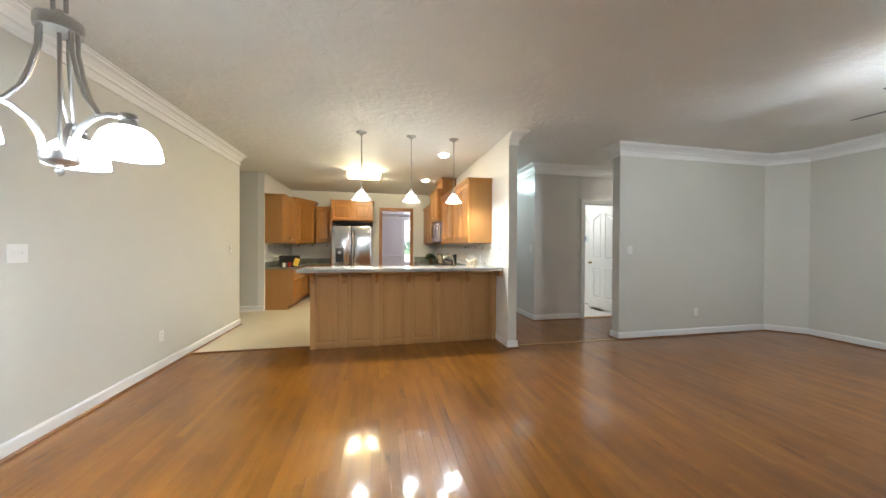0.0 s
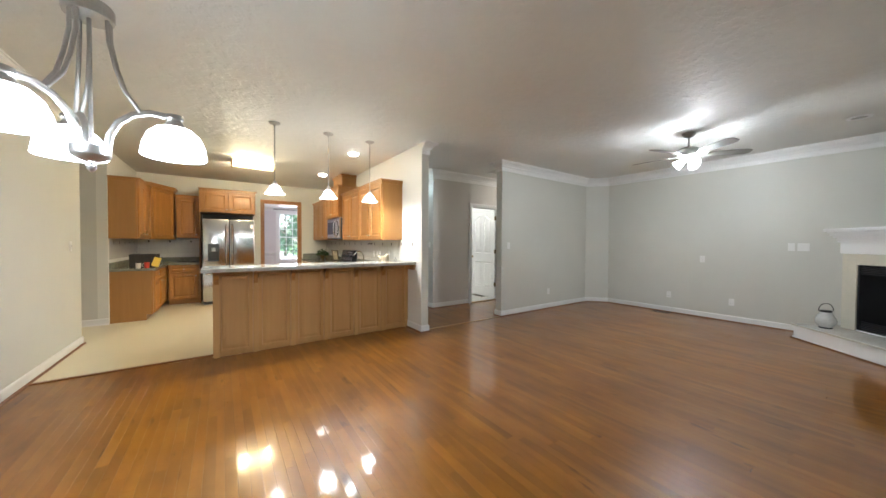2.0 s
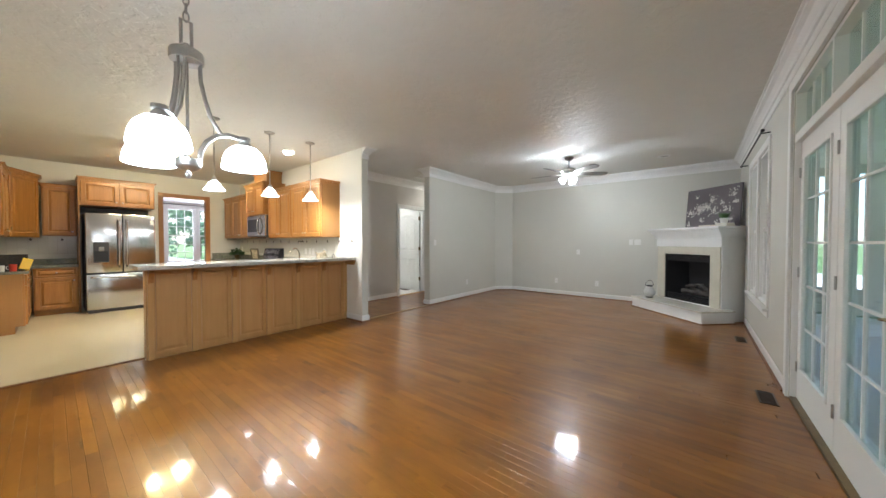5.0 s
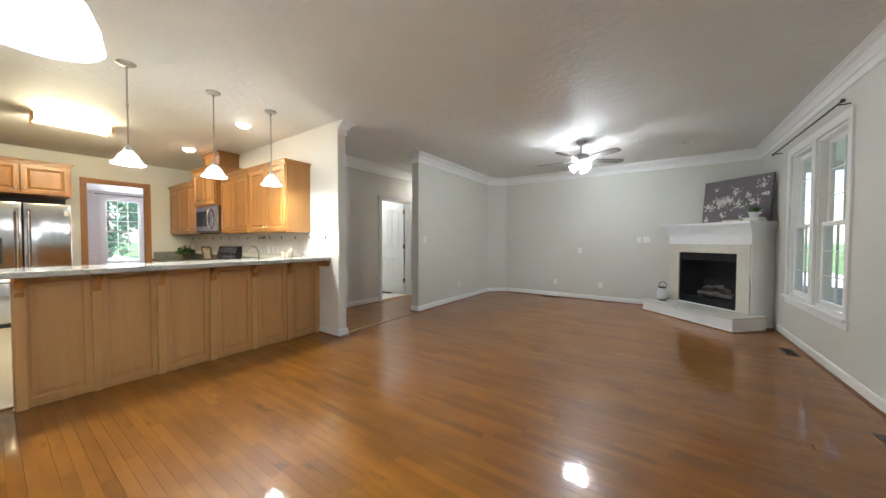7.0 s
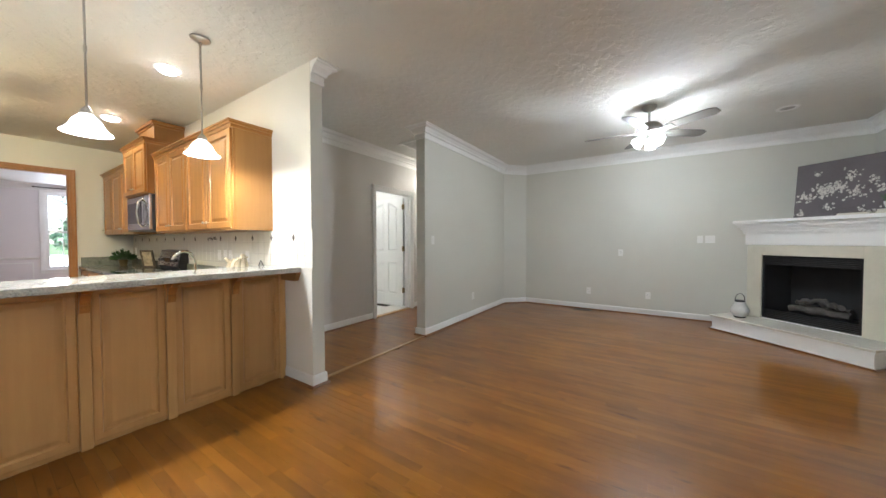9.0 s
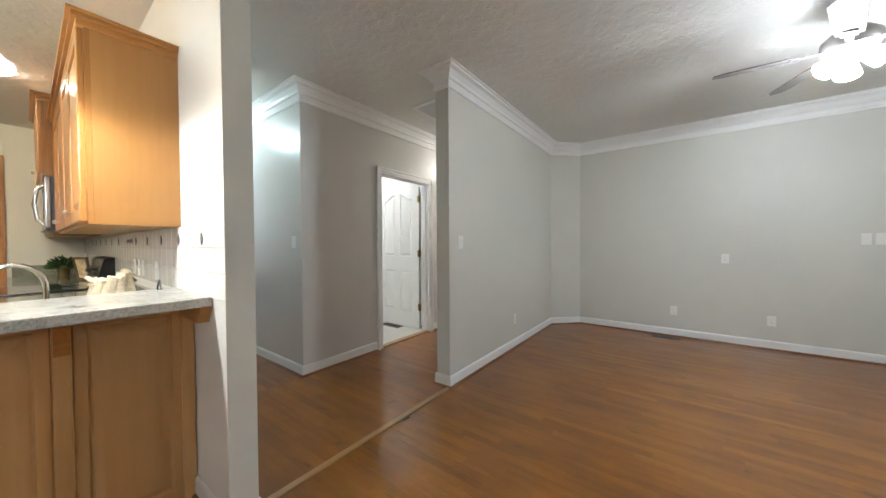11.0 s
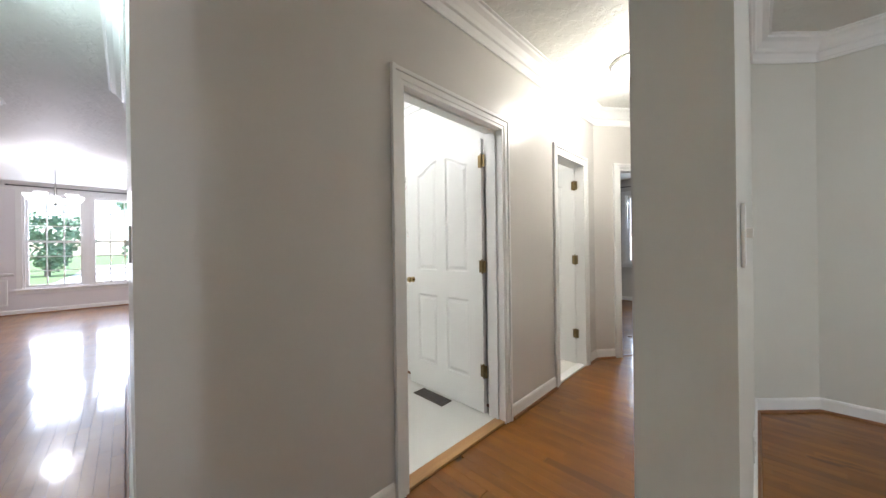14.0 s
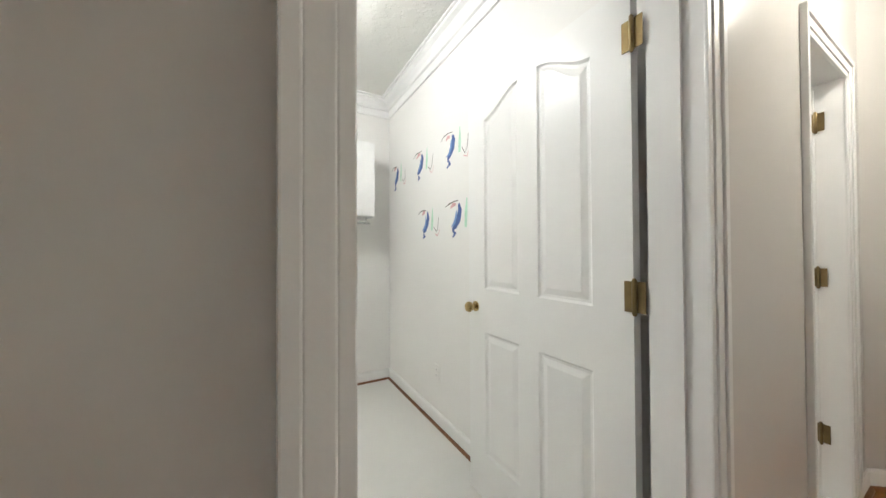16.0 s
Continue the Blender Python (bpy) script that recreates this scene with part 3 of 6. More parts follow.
CROWN = [(0, CEIL - 0.165), (0.012, CEIL - 0.165), (0.014, CEIL - 0.148), (0.010, CEIL - 0.140), (0.012, CEIL - 0.098), (0.026, CEIL - 0.092), (0.034, CEIL - 0.070), (0.060, CEIL - 0.040), (0.088, CEIL - 0.026), (0.092, CEIL - 0.012), (0.108, CEIL - 0.010), (0.108, CEIL), (0, CEIL)]

LIVING = [(LX, 5.83), (LX, RY), (FX, RY), (FX, 3.63), (6.06, 3.97), (3.43, 3.97), (3.43, HY0), (6.42, HY0), (6.42, 3.6)]
COLUMN = [(CX, 9.21), (CX, 3.895), (KX, 3.895)]
HALL = [(7.605, 3.5), (7.605, 4.33), (6.44, HY1), (DX, HY1), (DX, 8.13)]
for name, path in (("trim_crown_living", LIVING), ("trim_crown_column", COLUMN), ("trim_crown_hall", HALL)):
    setting(name, sweep(bmesh.new(), path, CROWN), TRIM, "white stepped crown moulding")
setting("trim_crown_dining", sweep(bmesh.new(), [(4.6, 8.18), (4.6, DY), (-1.2, DY), (-1.2, 9.13)], CROWN), TRIM, "white crown moulding")
setting("trim_crown_laundry", sweep(bmesh.new(), [(4.79, 5.36), (4.79, 7.86), (2.93, 7.86)], CROWN), TRIM, "white crown moulding")

bases = [[(-2.3, 5.83), (LX, 5.83), (LX, RY), (0.54, RY)], [(2.52, RY), (5.33, RY)], [(FX, 0.30), (FX, 3.63), (6.06, 3.97), (3.43, 3.97), (3.43, HY0), (6.42, HY0), (6.42, 3.4)],
         [(CX, 9.21), (CX, 3.895), (KX, 3.895), (KX, 4.325)], [(7.605, 3.4), (7.605, 4.33), tuple(DIAG0 + (DIAG1 - DIAG0) * (0.208 / DIAG_L))],
         [tuple(DIAG0 + (DIAG1 - DIAG0) * (1.243 / DIAG_L)), (6.44, HY1), (6.232, HY1)], [(5.438, HY1), (4.750, HY1)], [(3.698, HY1), (DX, HY1), (DX, 8.13)],
         [(4.6, 8.18), (4.6, DY), (-1.2, DY), (-1.2, 9.2)], [(4.79, 5.40), (4.79, 7.86), (2.93, 7.86)], [(LX - 0.002, 6.98), (-3.9, 6.98)], [(10.75, 3.05), (10.75, 8.2)], [(7.80, 4.60), (8.26, 4.88)]]
for path in bases:
    setting("baseboard", sweep(bmesh.new(), path, BASE), TRIM, "white baseboard")
    setting("trim_shoe", sweep(bmesh.new(), path, SHOE_P), SHOE if path[0][1] != 6.98 else TRIM, "oak shoe moulding along the baseboard")
setting("trim_chair_rail", sweep(bmesh.new(), [(4.6, DY), (3.19, DY)], [(0, 0.84), (0.02, 0.85), (0.028, 0.875), (0.03, 0.895), (0, 0.90)]), TRIM, "white chair rail")
setting("trim_chair_rail_b", sweep(bmesh.new(), [(1.17, DY), (-1.2, DY)], [(0, 0.80), (0.02, 0.81), (0.028, 0.835), (0.03, 0.855), (0, 0.86)]), TRIM, "white chair rail")
for x0, x1 in ((3.24, 3.80), (3.90, 4.5), (0.35, 1.09), (-0.6, 0.25)):
    bm = bmesh.new()
    for a, b, c, d in ((x0, x1, 0.20, 0.225), (x0, x1, 0.70, 0.725), (x0, x0 + 0.025, 0.225, 0.70), (x1 - 0.025, x1, 0.225, 0.70)):
        box(bm, a, b, DY - 0.014, DY, c, d)
    setting("trim_wainscot", bm, TRIM, "white picture-frame wainscot moulding")


def casing(name, m, w, h, mat, cw=0.085, jamb=0.14, jt=0.02, stop=True, both=False):
    """Door casing and jamb in the frame of a wall face: the opening runs from x = 0 to w, z = 0 to h."""
    t = tagged(new(name), "", "", "", "structure")
    t.matrix_world = m
    for nm, side in (("casing_side", -1), ("casing_side", 1)):
        bm = bmesh.new()
        x = 0.005 if side < 0 else w - 0.005
        for k, (a, b, d) in enumerate(((0, cw * 0.28, 0.010), (cw * 0.28, cw * 0.72, 0.015), (cw * 0.72, cw, 0.022))):
            x0, x1 = (x - b, x - a) if side < 0 else (x + a, x + b)
            box(bm, x0, x1, 0, d, 0, h + cw, bevel=0.003)
        part(nm, bm, mat, t)
    bm = bmesh.new()
    for a, b, d in ((0, cw * 0.28, 0.0104), (cw * 0.28, cw * 0.72, 0.0154), (cw * 0.72, cw, 0.0224)):
        box(bm, 0.0055 - b * 1.0, w - 0.0055 + b * 1.0, 0, d, h - 0.005 + a, h - 0.005 + b, bevel=0.003)
    part("casing_head", bm, mat, t)
    for x0, x1 in ((-jt, 0), (w, w + jt)):
        bm = bx(x0 + 0.001, x1 - 0.001, -jamb, -0.001, 0, h)
        if stop:
            xs = (x1, x1 + 0.012) if x0 < 0 else (x0 - 0.012, x0)
            box(bm, xs[0], xs[1], -jamb * 0.62, -jamb * 0.35, 0, h - 0.012)
        part("jamb", bm, mat, t)
    bm = bx(-jt + 0.001, w + jt - 0.001, -jamb, -0.001, h, h + jt - 0.002)
    if stop:
        box(bm, 0, w, -jamb * 0.62, -jamb * 0.35, h - 0.012, h)
    part("head_jamb", bm, mat, t)
    if both:
        bm = bx(-cw, 0.0, -jamb - 0.016, -jamb, 0, h + cw)
        box(bm, w, w + cw, -jamb - 0.016, -jamb, 0, h + cw)
        box(bm, 0, w, -jamb - 0.016, -jamb, h, h + cw)
        part("casing_back", bm, mat, t)
    return t


casing("door_frame_laundry", at_wall(4.662, HY1, 0, -1), 0.877, 2.08, TRIM, cw=0.079)
casing("door_frame_bath", at_wall(6.145, HY1, 0, -1), 0.62, 2.08, TRIM, stop=False)
dn = Vector((-(DIAG1 - DIAG0).y, (DIAG1 - DIAG0).x))
p = DIAG0 + (DIAG1 - DIAG0) * (0.298 / DIAG_L)
casing("door_frame_bedroom", at_wall(p.x, p.y, dn.x, dn.y), 0.858, 2.08, TRIM, jamb=0.12)
casing("door_frame_kitchen", at_wall(1.015, KB, 0, -1), 0.78, 2.27, OAK_TRIM, cw=0.085, jamb=0.13, stop=False)

# ---- kitchen and bar ----

def knob(parent, x, y, z, mat=NICKEL):
    bm = lathe(bmesh.new(), [(0.004, 0), (0.004, 0.012), (0.012, 0.016), (0.014, 0.022), (0.010, 0.028), (0.003, 0.030)], seg=12)
    bmesh.ops.transform(bm, matrix=Matrix.Translation((x, y, z)) @ Matrix.Rotation(radians(-90), 4, "X"), verts=bm.verts)
    return part("knob", bm, mat, parent, "", True)


def cabinet(name, m, w, d, h, cols, label, crown=0.0, toe=0.0, drawers=0.0, group="kitchen cabinets", side="low"):
    """Cabinet unit in the frame of its wall: body, raised-panel doors with knobs, drawer fronts, a crown and a toe kick."""
    t = thing(name, m, label, "cabinet", group)
    bm = bx(0, w, 0, d - 0.02, toe, h)
    if toe:
        box(bm, 0.002, w - 0.002, 0, d - 0.085, 0, toe)
    part("body", bm, MAPLE_SIDE, t)
    bm = bmesh.new()
    for a, b, c, e in ((0, 0.035, toe, h), (w - 0.035, w, toe, h), (0.035, w - 0.035, toe, toe + 0.03), (0.035, w - 0.035, h - 0.03, h)):
        box(bm, a, b, d - 0.0195, d, c, e)
    part("face_frame", bm, MAPLE, t)
    cw = (w - 0.03) / cols
    z1 = h - 0.015
    for c in range(cols):
        x0 = 0.015 + c * cw + 0.004
        top = z1
        if drawers:
            top = z1 - drawers - 0.012
            dr = part("drawer_front", panel_door(cw - 0.008, drawers, 0.02, 0.02), MAPLE_X, t)
            dr.location = (x0, d + 0.001, z1 - drawers)
            knob(dr, (cw - 0.008) / 2, 0.02, drawers / 2)
        dz0 = toe + 0.015
        door = part("door", panel_door(cw - 0.008, top - dz0), MAPLE, t)
        door.location = (x0, d + 0.001, dz0)
        kx = cw - 0.045 if (c % 2 == 0 and cols > 1) or (cols == 1 and side == "right") else 0.035
        kz = 0.06 if not toe else top - dz0 - 0.06
        knob(door, kx, 0.02, kz)
    if crown:
        bm = bmesh.new()
        e = 0.03
        box(bm, -0.008, w + 0.008, 0.0, d + 0.022, h - 0.012, h + crown * 0.35, bevel=0.003)
        box(bm, -0.02, w + 0.02, 0.0, d + 0.036, h + crown * 0.35, h + crown * 0.75, bevel=0.004)
        box(bm, -e, w + e, 0.0, d + 0.05, h + crown * 0.75, h + crown, bevel=0.003)
        part("crown", bm, MAPLE_X, t)
    return t


CT = 0.86      # worktop height
UB = 1.345     # underside of the wall cabinets
# right-hand wall (faces -x): frame x runs along +y
cabinet("wall_cabinet", at_wall(KX, 4.50, -1, 0, UB), 1.00, 0.33, 0.885, 2, "honey maple wall cabinet over the sink counter", 0.05)
cabinet("wall_cabinet", at_wall(KX, 5.50, -1, 0, UB), 0.965, 0.33, 0.885, 2, "honey maple wall cabinet beside the microwave", 0.05)
cabinet("microwave_cabinet", at_wall(KX, 6.475, -1, 0, 1.82), 0.92, 0.41, 0.60, 2, "tall honey maple cabinet above the microwave", 0.05)
t = thing("vent_chase", at_wall(KX, 6.62, -1, 0, 2.471), "maple boxed vent chase on the microwave cabinet", "duct cover")
part("box", bx(0, 0.62, 0, 0.30, 0, 0.20), MAPLE_SIDE, t)
bm = bmesh.new()
box(bm, -0.012, 0.632, 0, 0.312, 0.20, 0.225, bevel=0.003)
box(bm, -0.03, 0.65, 0, 0.33, 0.225, 0.26, bevel=0.003)
part("crown", bm, MAPLE_X, t)
cabinet("wall_cabinet", at_wall(KX, 7.42, -1, 0, UB + 0.01), 1.56, 0.33, 0.93, 3, "honey maple wall cabinet in the far corner", 0.045)
cabinet("base_cabinet", at_wall(KX, 5.15, -1, 0), 1.38, 0.60, CT - 0.04, 2, "honey maple base cabinet under granite", 0, 0.10, 0.14)
cabinet("base_cabinet", at_wall(KX, 7.32, -1, 0), 1.66, 0.60, CT - 0.04, 3, "honey maple base cabinet in the far corner", 0, 0.10, 0.14)


def worktop(name, label, boxes, mat=GRANITE_DARK):
    bm = bmesh.new()
    for b in boxes:
        box(bm, *b, bevel=0.004)
    return single(name, bm, mat, label, "worktop")


worktop("worktop", "speckled green-grey granite worktop beside the range", [(1.10, KX - 0.003, 4.52, 6.53, CT - 0.038, CT), (KX - 0.03, KX - 0.003, 4.52, 6.53, CT + 0.0005, CT + 0.10)])
worktop("worktop", "speckled green-grey granite worktop in the far corner", [(1.10, KX - 0.003, 7.32, KB - 0.003, CT - 0.038, CT), (KX - 0.03, KX - 0.003, 7.32, KB - 0.003, CT + 0.0005, CT + 0.10), (1.13, KX - 0.031, KB - 0.03, KB - 0.003, CT + 0.0005, CT + 0.14)])
# behind the bar
cabinet("sink_cabinet", at_wall(-0.62, 4.485, 0, 1), 1.70, 0.58, CT - 0.04, 4, "honey maple sink base cabinet behind the bar", 0, 0.10, 0.14)
worktop("worktop", "granite sink worktop behind the raised bar", [(-0.68, 1.095, 4.482, 5.10, CT - 0.038, CT)])
t = thing("faucet", pose(1.30, 5.02, CT, 0, 0, 195), "arched chrome kitchen faucet on the sink counter", "faucet")
part("base", lathe(bmesh.new(), [(0.028, 0), (0.028, 0.02), (0.018, 0.04), (0.016, 0.10)], seg=16), CHROME, t, "", True)
arc = [(0, 0, 0.10), (0, 0, 0.16)] + [(0.17 * (1 - math.cos(a)) * 0.62, 0.02 * math.sin(a), 0.16 + 0.135 * math.sin(a)) for a in [k * math.pi / 12 for k in range(1, 11)]]
part("spout", tube(bmesh.new(), arc, 0.012, 10), CHROME, t, "", True)
part("lever", tube(bmesh.new(), [(0, -0.01, 0.05), (0, -0.05, 0.08), (0, -0.09, 0.085)], 0.007, 8), CHROME, t, "", True)

# range
t = thing("range", at_wall(KX, 6.54, -1, 0), "stainless range with black glass top and back panel", "stove")
part("body", bx(0, 0.76, 0.02, 0.62, 0.0, CT - 0.03), STEEL, t)
part("cooktop", bx(-0.004, 0.764, 0.0, 0.655, CT - 0.028, CT + 0.012, bevel=0.006), BLACK_GLASS, t, "black glass cooktop")
for cx, cy, r in ((0.20, 0.22, 0.09), (0.56, 0.22, 0.075), (0.20, 0.48, 0.075), (0.56, 0.48, 0.10)):
    part("burner_ring", lathe(bmesh.new(), [(r, 0), (r, 0.0015), (r - 0.006, 0.0015), (r - 0.006, 0)], cx, cy, CT + 0.0125, 28, False), PLASTIC_GREY, t)
bm = bmesh.new()
pts = [(0.005, CT + 0.014), (0.085, CT + 0.014), (0.125, CT + 0.06), (0.075, CT + 0.265), (0.005, CT + 0.275)]
a = [bm.verts.new((0.0, y, z)) for y, z in pts]
b = [bm.verts.new((0.76, y, z)) for y, z in pts]
bm.faces.new(a), bm.faces.new(b[::-1])
for i in range(5):
    bm.faces.new((a[i], b[i], b[(i + 1) % 5], a[(i + 1) % 5]))
back = part("back_panel", bm, BLACK, t, "black sided control panel")
bm = bmesh.new()
for x0, x1 in ((0.015, 0.745),):
    v = [bm.verts.new((x, 0.1290 - 0.0463 * k, CT + 0.062 + 0.19 * k)) for x, k in ((x0, 0), (x1, 0), (x1, 1), (x0, 1))]
    bm.faces.new(v)
    bmesh.ops.solidify(bm, geom=bm.faces[:], thickness=0.004)
part("fascia", bm, STEEL, t, "stainless control fascia")
for x in (0.09, 0.18, 0.58, 0.67):
    bm = lathe(bmesh.new(), [(0.020, 0), (0.018, 0.02), (0.006, 0.022)], seg=14)
    bmesh.ops.transform(bm, matrix=Matrix.Translation((x, 0.118, CT + 0.14)) @ Matrix.Rotation(radians(-75), 4, "X"), verts=bm.verts)
    part("dial", bm, STEEL_DARK, t, "", True)
part("clock_window", bx(0.28, 0.48, 0.085, 0.122, CT + 0.115, CT + 0.165), BLACK_GLASS, t)
part("oven_door", bx(0.01, 0.75, 0.62, 0.648, 0.18, CT - 0.10, bevel=0.004), STEEL, t)

# microwave
t = thing("microwave", at_wall(KX, 6.485, -1, 0, 1.375), "stainless over-the-range microwave with curved handle", "microwave")
part("body", bx(0, 0.90, 0.0, 0.37, 0, 0.437), STEEL_DARK, t)
door = part("door", bx(0.20, 0.90, 0.371, 0.40, 0.02, 0.434, bevel=0.006), STEEL, t)
part("window", bx(0.30, 0.86, 0.4005, 0.404, 0.10, 0.36), BLACK_GLASS, door, "dark glass window")
part("handle", tube(bmesh.new(), [(0.245, 0.40, 0.05), (0.245, 0.435, 0.09), (0.245, 0.452, 0.22), (0.245, 0.435, 0.35), (0.245, 0.40, 0.39)], 0.013, 10), CHROME, door, "curved bright handle", True)
part("control_panel", bx(0.0, 0.196, 0.371, 0.399, 0.02, 0.434, bevel=0.004), STEEL, t)
part("vent_grille", bx(0.0, 0.90, 0.371, 0.396, 0.0, 0.018), STEEL_DARK, t)

# back wall and left wall
t = thing("refrigerator", at_wall(-0.045, KB - 0.03, 0, -1), "stainless french-door refrigerator with ice dispenser", "refrigerator")
part("body", bx(0.0, 0.91, 0.0, 0.86, 0.02, 1.775), STEEL_DARK, t, "dark grey sides")
part("foot_grille", bx(0.02, 0.89, 0.80, 0.90, 0.0, 0.06), STEEL_DARK, t)
for x0, x1, z0, z1, nm in ((0.003, 0.450, 0.715, 1.770, "door"), (0.460, 0.907, 0.715, 1.770, "door"), (0.003, 0.907, 0.07, 0.700, "freezer_drawer")):
    dr = part(nm, bx(x0, x1, 0.865, 0.965, z0, z1, bevel=0.018), STEEL, t, "", True)
    if nm == "door":
        hx = x1 - 0.045 if x0 < 0.1 else x0 + 0.045
        part("handle", tube(bmesh.new(), [(hx, 0.965, z0 + 0.10), (hx, 1.015, z0 + 0.13), (hx, 1.018, z0 + 0.5), (hx, 1.015, z1 - 0.13), (hx, 0.965, z1 - 0.10)], 0.016, 10), CHROME, dr, "long bar handle", True)
        if x0 > 0.1:
            bm = bx(x0 + 0.17, x0 + 0.36, 0.9655, 0.969, 0.90, 1.26, bevel=0.0015)
            disp = part("dispenser", bm, STEEL_DARK, dr, "dark ice and water dispenser")
    else:
        part("handle", tube(bmesh.new(), [(0.06, 0.965, 0.64), (0.08, 1.012, 0.64), (0.455, 1.016, 0.64), (0.83, 1.012, 0.64), (0.85, 0.965, 0.64)], 0.016, 10), CHROME, dr, "long bar handle", True)
# Flat black plate set on the dispenser where its recess would be.
part("dispenser_plate", bx(0.64, 0.81, 0.9695, 0.974, 0.92, 1.10), BLACK, t, "flat black plate in the dispenser")
part("dispenser_spout", bx(0.69, 0.76, 0.9695, 0.99, 1.10, 1.18, bevel=0.006), STEEL, t)
part("sticker", bx(0.03, 0.075, 0.9655, 0.967, 1.60, 1.68), PLASTIC, t, "small white sticker")

cabinet("fridge_cabinet", at_wall(0.0, KB, 0, -1, 1.93), 1.0, 0.62, 0.46, 2, "honey maple cabinet over the refrigerator", 0.05)
single("fridge_side_panel", bx(-1.02, -1.0, 8.38, KB, 0, 2.39), MAPLE_SIDE, "maple side panel beside the refrigerator", "panel")
# Dark panel painted in for the shade between refrigerator and cabinet.
single("fridge_gap_shade", bx(-0.99, -0.01, KB - 0.02, KB - 0.004, 1.80, 1.93), DARK_FILL, "dark panel standing for the shade over the refrigerator", "panel")
cabinet("wall_cabinet", at_wall(-1.025, KB, 0, -1, UB + 0.03), 0.40, 0.33, 0.87, 1, "shorter honey maple wall cabinet on the back wall", 0.045)
cabinet("wall_cabinet", at_wall(LX, 8.02, 1, 0, UB), 1.02, 0.33, 0.93, 2, "honey maple wall cabinet with a plain end panel", 0.05)
# diagonal corner unit
t = thing("corner_cabinet", Matrix.Translation((LX, KB, UB)), "honey maple diagonal corner wall cabinet", "cabinet", "kitchen cabinets")
pts = [(0, 0), (0, -0.96), (0.33, -0.96), (0.62, -0.33), (0.62, 0)]
bm = bmesh.new()
lo = [bm.verts.new((x, y, 0)) for x, y in pts]
hi = [bm.verts.new((x, y, 1.03)) for x, y in pts]
bm.faces.new(lo[::-1]), bm.faces.new(hi)
for i in range(5):
    bm.faces.new((lo[i], lo[(i + 1) % 5], hi[(i + 1) % 5], hi[i]))
part("body", bm, MAPLE_SIDE, t)
L = math.hypot(0.29, 0.63)
door = part("door", panel_door(L - 0.06, 0.99), MAPLE, t)
ang = math.atan2(0.63, 0.29)
door.matrix_basis = Matrix.Translation((0.33, -0.96, 0.015)) @ Matrix.Rotation(ang, 4, "Z") @ Matrix.Translation((L - 0.03, -0.001, 0)) @ Matrix.Rotation(math.pi, 4, "Z")
knob(door, 0.04, 0.02, 0.06)
bm = bmesh.new()
for e, z0, z1 in ((0.02, 1.02, 1.05), (0.04, 1.05, 1.075)):
    pp = [(0, 0), (0, -0.96 - e), (0.33 + e * 0.4, -0.96 - e), (0.62 + e, -0.33 - e * 0.4), (0.62 + e, 0)]
    lo = [bm.verts.new((x, y, z0)) for x, y in pp]
    hi = [bm.verts.new((x, y, z1)) for x, y in pp]
    bm.faces.new(lo[::-1]), bm.faces.new(hi)
    for i in range(5):
        bm.faces.new((lo[i], lo[(i + 1) % 5], hi[(i + 1) % 5], hi[i]))
part("crown", bm, MAPLE_X, t)

cabinet("base_cabinet", at_wall(LX, 8.30, 1, 0), 1.28, 0.51, CT - 0.04, 2, "honey maple base cabinet with a plain end panel", 0, 0.10, 0.14)
cabinet("base_cabinet", at_wall(-1.025, KB, 0, -1), 0.50, 0.60, CT - 0.04, 1, "honey maple base cabinet with one drawer beside the refrigerator", 0, 0.10, 0.14)
single("corner_filler", bx(LX + 0.003, -1.55, 8.31, KB - 0.003, 0.10, CT - 0.04), MAPLE_SIDE, "maple corner base unit under granite", "cabinet")
worktop("worktop", "speckled green-grey granite worktop on the side wall", [(LX + 0.003, -1.525, 6.985, 8.36, CT - 0.038, CT), (LX + 0.003, -1.025, 8.36, KB - 0.003, CT - 0.038, CT), (LX + 0.003, LX + 0.025, 7.0, KB - 0.025, CT + 0.0005, CT + 0.10), (LX + 0.003, -1.025, KB - 0.025, KB - 0.003, CT + 0.0005, CT + 0.10)])

# small things on the side worktop
t = thing("basket", Matrix.Translation((-1.72, 7.42, CT)), "dark wicker basket on the side worktop", "basket")
bm = bmesh.new()
for k in range(13):
    z = 0.008 + k * 0.017
    g = 0.11 + 0.02 * k / 12
    tube(bm, [(-0.16 - g * 0.1, -g, z), (0.16 + g * 0.1, -g, z), (0.16 + g * 0.1, g, z), (-0.16 - g * 0.1, g, z)], 0.0095, 6, closed=True)
part("weave", bm, WICKER, t)
part("bottom", bx(-0.16, 0.16, -0.10, 0.10, 0.0, 0.012), WICKER, t)
for x in (-0.14, 0.0, 0.14):
    part("stake", bx(x - 0.012, x + 0.012, -0.128, -0.112, 0.0, 0.225, bevel=0.003), WICKER, t)
single("yellow_packet", bx(-0.05, 0.05, -0.010, 0.010, 0, 0.16, bevel=0.008), YELLOW, "yellow plastic packet leaning on the basket", "packet", pose(-1.575, 7.255, CT + 0.012, -10, 18, 12))
t = thing("mug", Matrix.Translation((-1.66, 7.16, CT)), "red and white mug on the side worktop", "mug")
part("cup", lathe(bmesh.new(), [(0.032, 0), (0.036, 0.09), (0.032, 0.09), (0.029, 0.006)], seg=20), RED, t, "", True)
part("handle", tube(bmesh.new(), [(-0.034, 0, 0.07), (-0.058, 0, 0.062), (-0.058, 0, 0.03), (-0.034, 0, 0.02)], 0.005, 6), POT_WHITE, t, "", True)
bm = lathe(bmesh.new(), [(0.03, 0), (0.034, 0.08), (0.03, 0.08), (0.027, 0.006)], seg=20)
